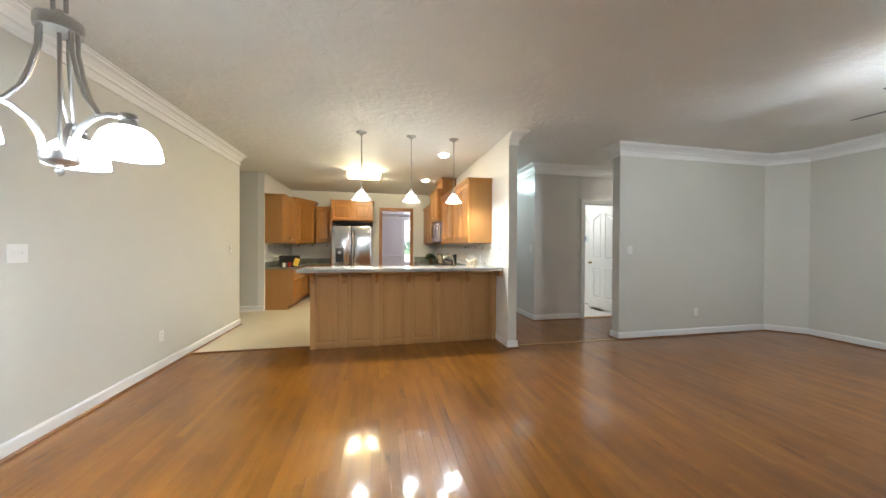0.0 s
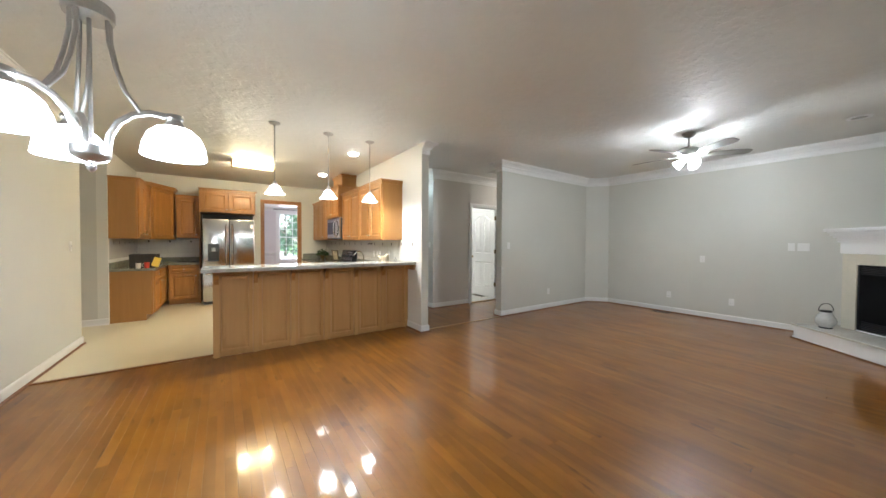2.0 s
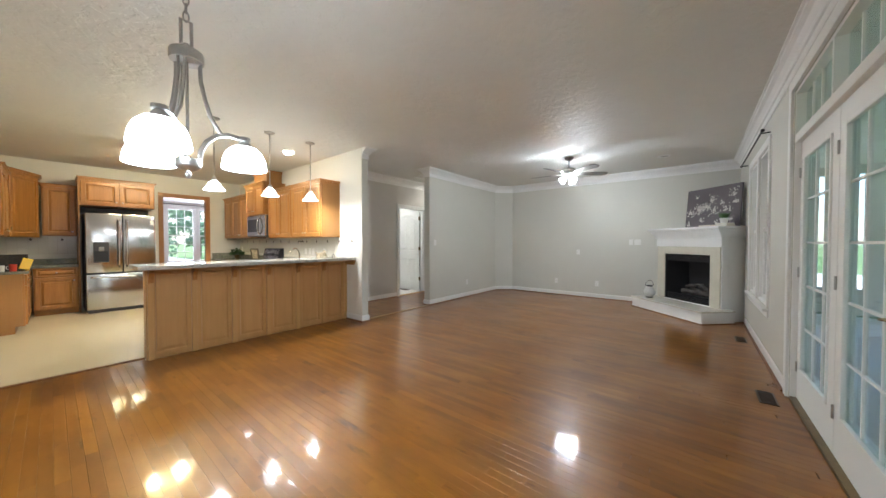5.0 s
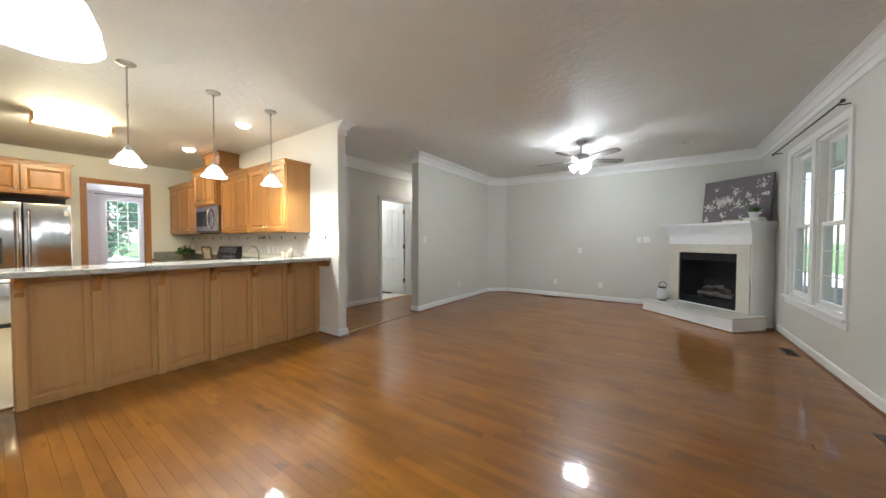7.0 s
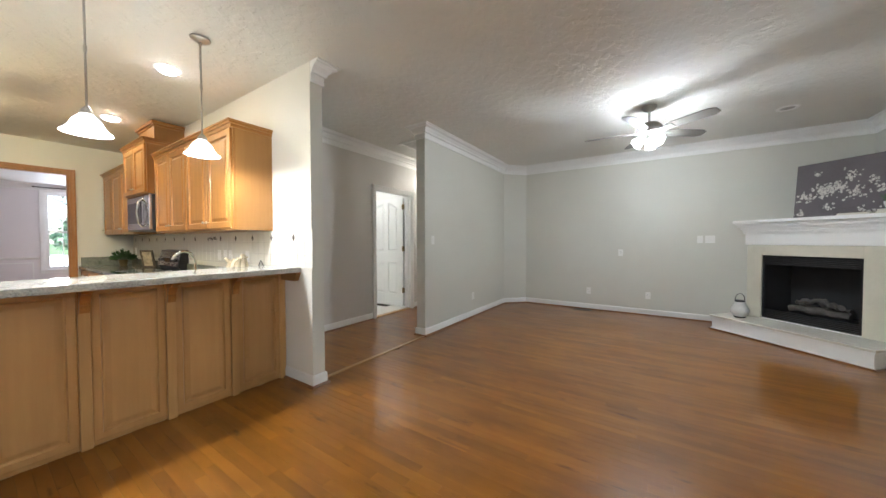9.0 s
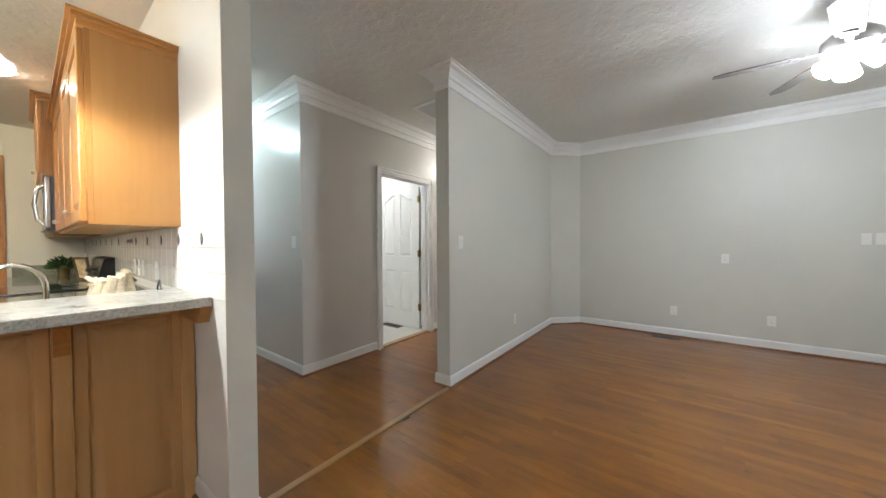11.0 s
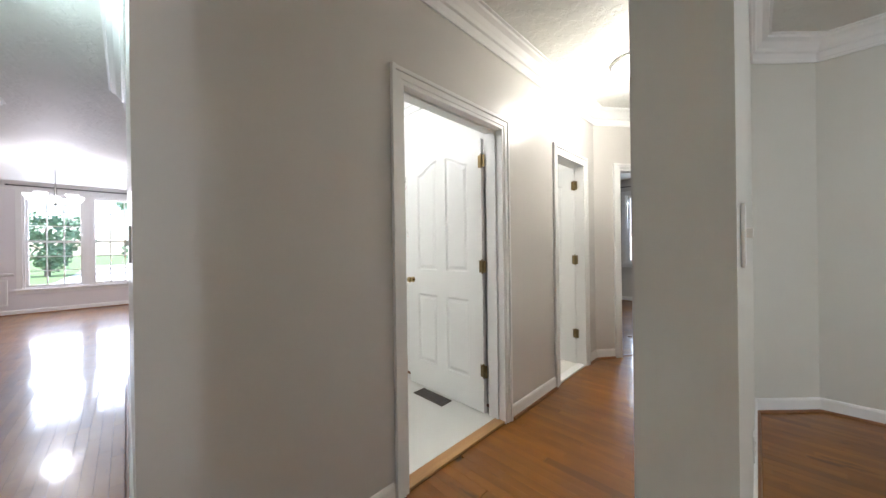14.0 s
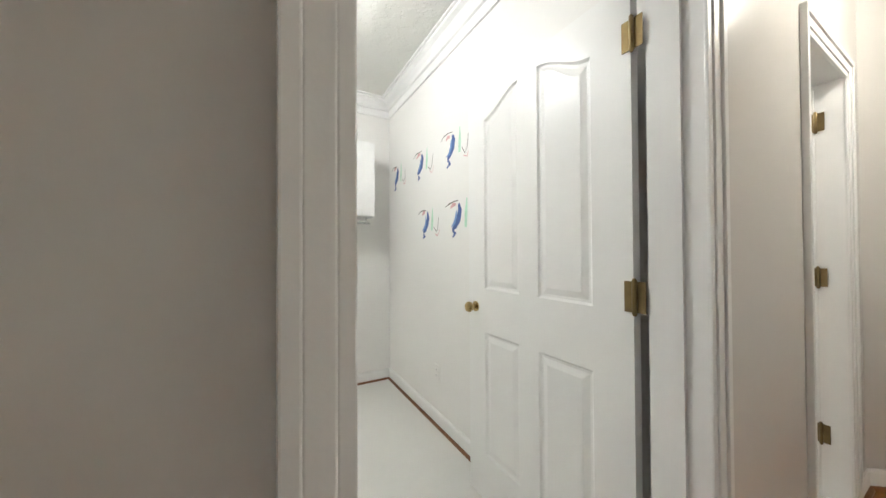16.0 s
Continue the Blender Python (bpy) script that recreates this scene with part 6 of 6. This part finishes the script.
BRICK_PALE = mottled("pale_pink_brick", (0.52, 0.40, 0.36), 0.8, 0.12, 4, 0.3, 30)
ROOF_GREY = mottled("grey_shingles", (0.22, 0.22, 0.23), 0.85, 0.25, 6, 0.4, 20)
t = thing("neighbour_house", Matrix.Translation((23.0, 9.5, -0.25)), "pale brick neighbouring house with grey shingle roof", "house")
part("wall", bx(0, 8, -8, 8, 0, 2.9), BRICK_PALE, t)
bm = bmesh.new()
ridge = [(-0.5, 2.85), (4.0, 5.2), (8.5, 2.85), (8.5, 2.75), (4.0, 5.05), (-0.5, 2.75)]
lo, hi = [bm.verts.new((x, -8.4, z)) for x, z in ridge], [bm.verts.new((x, 8.4, z)) for x, z in ridge]
for i in range(6):
    j = (i + 1) % 6
    bm.faces.new((lo[i], lo[j], hi[j], hi[i]))
for q in ((0, 1, 4, 5), (1, 2, 3, 4)):
    bm.faces.new([lo[i] for i in q])
    bm.faces.new([hi[i] for i in q[::-1]])
part("roof", bm, ROOF_GREY, t)
tree("garden_tree", 2.0, -9.5, 6.0, 2.8, 5, "leafy garden tree behind the porch")
tree("garden_tree", 6.0, -10.5, 6.5, 3.0, 6, "leafy garden tree behind the porch")
tree("garden_tree", 10.0, -9.0, 6.0, 2.8, 7, "leafy garden tree behind the porch")

# ---- doors in the hall ----


def arch_panel(bm, x0, x1, z0, zl, zr, zc, y):
    """A raised panel with a sloping, curved head: its top runs from zl to zr, bowed by zc."""
    def ring(ins, h):
        n = 10
        pts = [(x0 + ins, z0 + ins), (x1 - ins, z0 + ins)]
        for k in range(n + 1):
            u = k / n
            x = x1 - ins - (x1 - x0 - 2 * ins) * u
            z = zr + (zl - zr) * (u * u * (3 - 2 * u)) + zc * 4 * u * (1 - u) - ins
            pts.append((x, z))
        return [bm.verts.new((x, y + h, z)) for x, z in pts]
    rings = [ring(0, 0), ring(0.008, -0.007), ring(0.018, -0.008), ring(0.042, -0.001)]
    for a, b in zip(rings, rings[1:]):
        for k in range(len(a)):
            j = (k + 1) % len(a)
            bm.faces.new((a[k], b[k], b[j], a[j]))
    bm.faces.new(rings[-1])


def hall_door(name, m, w, label, knob_on=True):
    """A four-panel moulded door with an arched head to its upper panels; hinge edge at x = 0, faces +y and -y."""
    t = thing(name, m, label, "door")
    h, th = 2.045, 0.035
    st, mid = 0.135, 0.11
    xs = (st, (w - mid) / 2, (w + mid) / 2, w - st)
    bm = bmesh.new()
    # slab made as a frame of stiles and rails, panels set in its openings
    for a, b, c, d in ((0, st, 0, h), (w - st, w, 0, h), (xs[1], xs[2], 0, h), (st, xs[1], 0, 0.225), (xs[2], w - st, 0, 0.225), (st, xs[1], 0.830, 1.045), (xs[2], w - st, 0.830, 1.045)):
        box(bm, a, b, -th, 0, c, d)
    for a, b, zl, zr in ((xs[0], xs[1], 1.885, 1.975), (xs[2], xs[3], 1.975, 1.885)):
        n = 10
        lo = []
        for k in range(n + 1):
            u = k / n
            e = u if zl < zr else 1 - u
            lo.append((a + (b - a) * u, 1.885 + 0.09 * (e * e * (3 - 2 * e))))
        pts = lo + [(b, h), (a, h)]
        f = [bm.verts.new((x, 0, z)) for x, z in pts]
        g = [bm.verts.new((x, -th, z)) for x, z in pts]
        bm.faces.new(f), bm.faces.new(g[::-1])
        for i in range(len(pts)):
            j = (i + 1) % len(pts)
            bm.faces.new((f[i], f[j], g[j], g[i]))
    part("leaf", bm, DOOR_WHITE, t)
    for a, b, c, zl, zr in ((xs[0], xs[1], 1.045, 1.885, 1.975), (xs[2], xs[3], 1.045, 1.975, 1.885), (xs[0], xs[1], 0.225, 0.830, 0.830), (xs[2], xs[3], 0.225, 0.830, 0.830)):
        bm = bmesh.new()
        arch_panel(bm, a, b, c, zl, zr, 0.0, -0.0005)
        bk = bx(a + 0.001, b - 0.001, -th + 0.006, -0.017, c + 0.001, min(zl, zr) - 0.001)
        bk.to_mesh(me_tmp := bpy.data.meshes.new("tmp"))
        bk.free()
        bm.from_mesh(me_tmp)
        bpy.data.meshes.remove(me_tmp)
        part("panel", bm, DOOR_WHITE, t)
    for z in (0.313, 1.092, 1.875):
        hg = part("hinge", bx(-0.003, 0.026, 0.0005, 0.003, z - 0.046, z + 0.046), BRASS_OLD, t, "dull brass hinge")
        part("knuckle", lathe(bmesh.new(), [(0.0035, -0.056), (0.007, -0.050), (0.007, 0.050), (0.0035, 0.056)], -0.006, 0.006, z, 12), BRASS_OLD, hg, "", True)
        part("hinge_leaf", bx(-0.036, -0.010, 0.0005, 0.003, z - 0.046, z + 0.046), BRASS_OLD, hg)
    if knob_on:
        for s in (1, -1):
            bm = lathe(bmesh.new(), [(0.026, 0), (0.026, 0.005), (0.010, 0.008), (0.010, 0.026), (0.024, 0.034), (0.027, 0.046), (0.022, 0.056), (0.006, 0.060)], seg=22)
            bmesh.ops.transform(bm, matrix=Matrix.Translation((w - 0.06, 0 if s > 0 else -th, 0.95)) @ Matrix.Rotation(radians(-90 * s), 4, "X"), verts=bm.verts)
            part("door_knob", bm, BRASS, t, "polished brass knob", True)
    return t


# open into the laundry: hinged on the far jamb, leaf runs along +y, its face to -x
hall_door("laundry_door", Matrix(((0, -1, 0, 4.654), (1, 0, 0, 5.398), (0, 0, 1, 0.012), (0, 0, 0, 1))), 0.860, "white four-panel laundry door standing open")
hall_door("bath_door", Matrix(((0, -1, 0, 6.136), (1, 0, 0, 5.318), (0, 0, 1, 0.012), (0, 0, 0, 1))), 0.605, "white four-panel bathroom door standing open")

# laundry room
t = thing("wall_cabinet", Matrix.Translation((4.005, 7.512, 1.55)), "white laundry wall cabinet", "cabinet")
part("body", bx(0, 0.53, 0.02, 0.345, 0, 0.64), DOOR_WHITE, t)
for k in range(2):
    part("door", bx(0.003 + 0.264 * k, 0.262 + 0.264 * k, 0.0, 0.0195, 0.003, 0.637, bevel=0.003), DOOR_WHITE, t)
part("rail", tube(bmesh.new(), [(0.02, 0.10, -0.05), (0.51, 0.10, -0.05)], 0.010, 8), CHROME, t, "", True)
for x in (0.05, 0.48):
    part("rail_bracket", bx(x - 0.006, x + 0.006, 0.09, 0.11, -0.055, 0.0), CHROME, t)


def stroke(pts, widths, y):
    """A flat brush stroke through points in x, z, a millimetre off the wall."""
    bm = bmesh.new()
    P = [Vector((x, z)) for x, z in pts]
    left, right = [], []
    for k, p in enumerate(P):
        d = (P[min(k + 1, len(P) - 1)] - P[max(k - 1, 0)]).normalized()
        o = Vector((-d.y, d.x)) * widths[k]
        left.append(bm.verts.new((p.x + o.x, y, p.y + o.y)))
        right.append(bm.verts.new((p.x - o.x, y, p.y - o.y)))
    for k in range(len(P) - 1):
        bm.faces.new((left[k], left[k + 1], right[k + 1], right[k]))
    return bm


def decal(y, z, s, seed):
    """A flat wall sticker: curved blue body, rosy head with a thin stalk, pale green reed and thin brown legs."""
    t = thing("wall_decal", Matrix(((0, -1, 0, 4.79), (-1, 0, 0, y), (0, 0, 1, z), (0, 0, 0, 1))).copy(), "blue, green and pink painted wall sticker on the laundry wall", "sticker", "laundry wall stickers")
    rnd = random.Random(seed)

    def mark(nm, mat, pts, widths, lift):
        pts = [((x * 1.3 + rnd.uniform(-0.006, 0.006)) * s, (v + rnd.uniform(-0.006, 0.006)) * s) for x, v in pts]
        part(nm, stroke(pts, [w * s for w in widths], lift), mat, t)
    mark("body", DECAL_BLUE, [(0.025, 0.085), (0.032, 0.04), (0.018, -0.01), (-0.012, -0.05), (-0.035, -0.07)], [0.010, 0.022, 0.026, 0.020, 0.006], 0.0012)
    mark("wing", DECAL_SKY, [(0.005, 0.05), (0.004, 0.01), (-0.015, -0.03), (-0.04, -0.05)], [0.004, 0.011, 0.012, 0.003], 0.0016)
    mark("tail", DECAL_BLUE, [(-0.03, -0.075), (-0.012, -0.10), (-0.035, -0.12)], [0.010, 0.016, 0.006], 0.0012)
    mark("head", DECAL_PINK, [(-0.05, 0.07), (-0.025, 0.09), (0.0, 0.085)], [0.006, 0.014, 0.008], 0.0016)
    mark("stalk", TWIG, [(-0.10, 0.085), (-0.06, 0.10), (-0.02, 0.105), (0.02, 0.10)], [0.002, 0.004, 0.003, 0.002], 0.0020)
    mark("reed", DECAL_GREEN, [(0.085, -0.06), (0.088, 0.02), (0.092, 0.11)], [0.012, 0.015, 0.004], 0.0012)
    mark("leg", TWIG, [(0.11, -0.04), (0.135, -0.075), (0.155, -0.05), (0.165, 0.03)], [0.0025, 0.003, 0.003, 0.002], 0.0016)
    mark("leg", DECAL_PINK, [(0.125, -0.085), (0.15, -0.10), (0.175, -0.06)], [0.003, 0.004, 0.002], 0.0012)
    return t


for k, (y, z, s) in enumerate(((7.66, 1.95, 1.0), (7.14, 1.94, 1.0), (6.67, 1.94, 1.0), (7.05, 1.465, 1.0), (6.605, 1.465, 1.05))):
    decal(y, z, s, 30 + k)

# hall and corridor fittings
for x, y, lab in ((5.71, 4.65, "lit round flush ceiling lamp in the hall"), (2.31, 6.42, "lit round flush ceiling lamp in the corridor")):
    t = thing("flush_lamp", Matrix.Translation((x, y, CEIL)), lab, "ceiling light", "flush lamps")
    part("pan", lathe(bmesh.new(), [(0.165, -0.001), (0.170, -0.010), (0.168, -0.022), (0.150, -0.030), (0.146, -0.02)], seg=36, cap=False), NICKEL, t, "satin nickel rim", True)
    part("bowl", lathe(bmesh.new(), [(0.148, -0.024), (0.138, -0.052), (0.105, -0.080), (0.055, -0.096), (0.008, -0.100)], seg=32), LENS_FLUSH, t, "lit white glass bowl", True)
    part("finial", lathe(bmesh.new(), [(0.009, -0.100), (0.011, -0.108), (0.004, -0.122)], seg=12), NICKEL, t, "", True)
    t["label"] = lab
for x, y, sx, sy, lab in ((2.28, 6.95, 0.16, 0.10, "white rectangular smoke detector on the corridor ceiling"), (6.24, 4.52, 0.13, 0.13, "white smoke detector on the hall ceiling")):
    t = thing("smoke_detector", Matrix.Translation((x, y, CEIL)), lab, "smoke detector")
    part("base", bx(-sx / 2, sx / 2, -sy / 2, sy / 2, -0.014, -0.001, bevel=0.004), PLASTIC, t)
    part("cover", bx(-sx / 2 + 0.008, sx / 2 - 0.008, -sy / 2 + 0.008, sy / 2 - 0.008, -0.038, -0.0145, bevel=0.006), PLASTIC, t)
t = thing("return_vent", Matrix.Translation((4.02, 4.55, CEIL)), "square white return air grille in the ceiling", "ceiling vent")
bm = bmesh.new()
for a, b, c, d in ((-0.21, 0.21, -0.21, -0.17), (-0.21, 0.21, 0.17, 0.21), (-0.21, -0.17, -0.17, 0.17), (0.17, 0.21, -0.17, 0.17)):
    box(bm, a, b, c, d, -0.014, -0.001)
part("frame", bm, PLASTIC, t)
# The sheet's dark colour gives the shade behind the grille.
part("backing_shade", bx(-0.17, 0.17, -0.17, 0.17, -0.003, -0.001), DARK_FILL, t)
for k in range(17):
    part("slat", bx(-0.168 + 0.02 * k, -0.160 + 0.02 * k, -0.17, 0.17, -0.012, -0.004), PLASTIC, t)
t = thing("thermostat", at_wall(4.82, HY0, 0, 1, 1.50), "grey thermostat on the hall wall", "thermostat")
part("case", bx(-0.06, 0.06, 0.001, 0.028, -0.045, 0.045, bevel=0.006), PLASTIC_GREY, t)
part("display", bx(-0.035, 0.035, 0.0282, 0.0292, 0.0, 0.03), DARK_FILL, t)

# dining chandelier
t = thing("dining_chandelier", Matrix.Translation((1.99, 12.0, 0)), "lit nickel dining chandelier on a chain", "chandelier")
part("canopy", lathe(bmesh.new(), [(0.06, CEIL - 0.001), (0.055, CEIL - 0.015), (0.01, CEIL - 0.03)], seg=20), NICKEL, t, "", True)
part("chain", tube(bmesh.new(), [(0, 0, CEIL - 0.03), (0, 0, 2.36)], 0.006, 8), NICKEL, t, "", True)
part("stem", lathe(bmesh.new(), [(0.008, 2.02), (0.02, 2.05), (0.012, 2.10), (0.016, 2.30), (0.008, 2.37)], seg=14), NICKEL, t, "", True)
for k in range(5):
    d = yaw_dir(72 * k + 10)
    part("arm", tube(bmesh.new(), [d * 0.02 + Vector((0, 0, 2.07)), d * 0.12 + Vector((0, 0, 2.04)), d * 0.24 + Vector((0, 0, 2.06)), d * 0.27 + Vector((0, 0, 2.10))], 0.007, 8), NICKEL, t, "", True)
    p = d * 0.27
    part("shade", lathe(bmesh.new(), [(0.02, 2.10), (0.04, 2.12), (0.06, 2.16), (0.075, 2.20), (0.072, 2.20), (0.056, 2.16), (0.036, 2.125), (0.018, 2.106)], p.x, p.y, 0, 20, False), SHADE_WARM, t, "lit glass bell shade", True)

# ---- tiles of the backsplash ----
TS, TJ = 0.108, 0.003


def tile_mesh(w, h):
    bm = bmesh.new()
    e, d = 0.0022, 0.007
    raised(bm, 0, w, 0, h, 0, [(0, 0), (0, d - e), (e, d)])
    return mesh_of("tile", bm, TILE)


TILE_CACHE = {}


def tile_field(name, m, length, z0, rows, label, diamonds=(), first=0.0):
    """Rows of square tiles with bronze diamonds set on the joint above the top full row."""
    t = tagged(new(name), label, "", "", "structure")
    t.matrix_world = m
    part("grout_bed", bx(0, length, 0.0008, 0.004, z0, z0 + rows * (TS + TJ)), GROUT, t)
    n = int(length / (TS + TJ)) + 1
    for r in range(rows):
        for k in range(n):
            x = k * (TS + TJ)
            w = round(min(TS, length - x), 3)
            if w < 0.01:
                continue
            if w not in TILE_CACHE:
                TILE_CACHE[w] = tile_mesh(w, TS)
            ob = new("tile", TILE_CACHE[w])
            ob.parent = t
            ob.location = (x, 0.0012, z0 + TJ / 2 + r * (TS + TJ))
    bm = bmesh.new()
    v = [(0, 0.030), (-0.020, 0), (0, -0.030), (0.020, 0)]
    lo = [bm.verts.new((x, 0, z)) for x, z in v]
    hi = [bm.verts.new((x * 0.85, 0.004, z * 0.85)) for x, z in v]
    bm.faces.new(hi)
    for i in range(4):
        bm.faces.new((lo[i], lo[(i + 1) % 4], hi[(i + 1) % 4], hi[i]))
    me = mesh_of("diamond", bm, DIAMOND)
    for x in diamonds:
        ob = new("diamond", me)
        ob.parent = t
        ob.location = (x, 0.0085, z0 + rows * (TS + TJ) - 0.068)
    return t


side = at_wall(KX, 3.875, -1, 0)
DSTEP = 0.36
bs = tile_field("wall_tiles_side", side, KB - 3.875 - 0.002, UB - 3 * (TS + TJ), 3, "cream square tiles with bronze diamond insets", [0.275 + DSTEP * k for k in range(14) if k != 5])
bm = bmesh.new()
for k in range(7):
    u = -0.11 + 0.22 * k / 6
    lathe(bm, [(0.003, 0), (0.010 + 0.012 * abs(math.sin(k * 1.3)), 0.003), (0.004, 0.006)], seg=10)
    bmesh.ops.translate(bm, verts=bm.verts[-30:], vec=(u, 0.008 * math.cos(k * 2), 0))
bmesh.ops.rotate(bm, verts=bm.verts, cent=(0, 0, 0), matrix=Matrix.Rotation(radians(-90), 3, "X"))
ornament = part("ornament", bm, DIAMOND, bs, "bronze scroll ornament")
ornament.location = (0.275 + DSTEP * 4.6, 0.0085, UB - 0.066)
tile_field("wall_tiles_corner", at_wall(LX + 1.04, KB - 0.0005, 0, -1), 1.03, UB + 0.03 - 3 * (TS + TJ), 3, "cream square tiles with bronze diamond insets", (0.16, 0.52, 0.86))
tile_field("wall_tiles_left", at_wall(LX, KB - 0.01, 1, 0), 1.98, UB - 3 * (TS + TJ), 3, "cream square tiles behind the side worktop", (0.3, 0.66, 1.02, 1.38, 1.74))

# ---- oak boards ----
BOARD_W = 0.057
floor = setting("floor", bx(LX, FX, RY, 3.95, -0.0175, -0.014), SUBFLOOR, "glossy amber oak strip floor with worn dark streaks")
BOARD_CACHE = {}


def board_data(L):
    w, t, e = BOARD_W - 0.0004, 0.014, 0.0005
    v = []
    for ins, z in ((0, -t), (0, -e), (e, 0)):
        v += [(-w / 2 + ins, ins, z), (w / 2 - ins, ins, z), (w / 2 - ins, L - ins, z), (-w / 2 + ins, L - ins, z)]
    f = [(8, 9, 10, 11)]
    for a in (0, 4):
        for k in range(4):
            j = (k + 1) % 4
            f.append((a + k, a + j, a + 4 + j, a + 4 + k))
    return v, f


def board_mesh(L):
    L = round(L, 2)
    if L not in BOARD_CACHE:
        me = bpy.data.meshes.new("board")
        v, f = board_data(L)
        me.from_pydata(v, [], f)
        me.materials.append(OAK_FLOOR)
        BOARD_CACHE[L] = me
    return BOARD_CACHE[L]


rnd = random.Random(77)
LENGTHS = (0.35, 0.5, 0.65, 0.8, 1.0, 1.25)
rest_v, rest_f = [], []
near = 0


def lay(x0, x1, y0, y1, single_zone=None):
    """Boards along y over a rectangle; those in the zone are objects of their own, the rest one mesh."""
    global near
    n = int(math.ceil((x1 - x0) / BOARD_W))
    for r in range(n):
        x = x0 + (r + 0.5) * BOARD_W
        y = y0 - rnd.uniform(0.0, 0.6)
        while y < y1 - 0.02:
            L = rnd.choice(LENGTHS)
            a, b = max(y, y0), min(y + L, y1)
            y += L
            if b - a < 0.03:
                continue
            b = a + round(b - a, 2)
            tilt, dz = rnd.gauss(0, 0.0050), 0.0
            zone = single_zone and single_zone[0] < x < single_zone[1] and single_zone[2] < (a + b) / 2 < single_zone[3]
            if zone and near < 300:
                ob = new("board", board_mesh(b - a))
                ob.parent = floor
                ob.location = (x, a + 0.00005, dz)
                ob.rotation_euler = (0, tilt, 0)
                near += 1
            else:
                v, f = board_data(b - a - 0.0001)
                k = len(rest_v)
                rest_v.extend((x + vx, a + 0.00005 + vy, vz + dz - vx * tilt) for vx, vy, vz in v)
                rest_f.extend(tuple(k + i for i in q) for q in f)


lay(LX, -0.70, RY, 4.41, (-1.6, 1.9, -0.2, 2.4))
lay(-0.664, 1.742, RY, 4.33, (-1.6, 1.9, -0.2, 2.4))
lay(1.743, FX, RY, 3.955, (-1.6, 1.9, -0.2, 2.4))
lay(CX, 7.605, 3.995, 5.22)
lay(CX, DX, 5.22, 9.12)
lay(-1.2, 4.6, 9.12, DY)
lay(2.851, 4.6, 8.18, 9.12)
lay(6.6, 10.75, 5.22, 8.2)
lay(7.665, 10.75, 3.0, 5.22)
lay(6.42, 7.605, 3.35, 3.995)
me = bpy.data.meshes.new("boards")
me.from_pydata(rest_v, [], rest_f)
me.materials.append(OAK_FLOOR)
ob = new("boards", me)
ob.parent = floor
tagged(ob, "amber oak strip boards of the other rooms", "", "", "stuff")
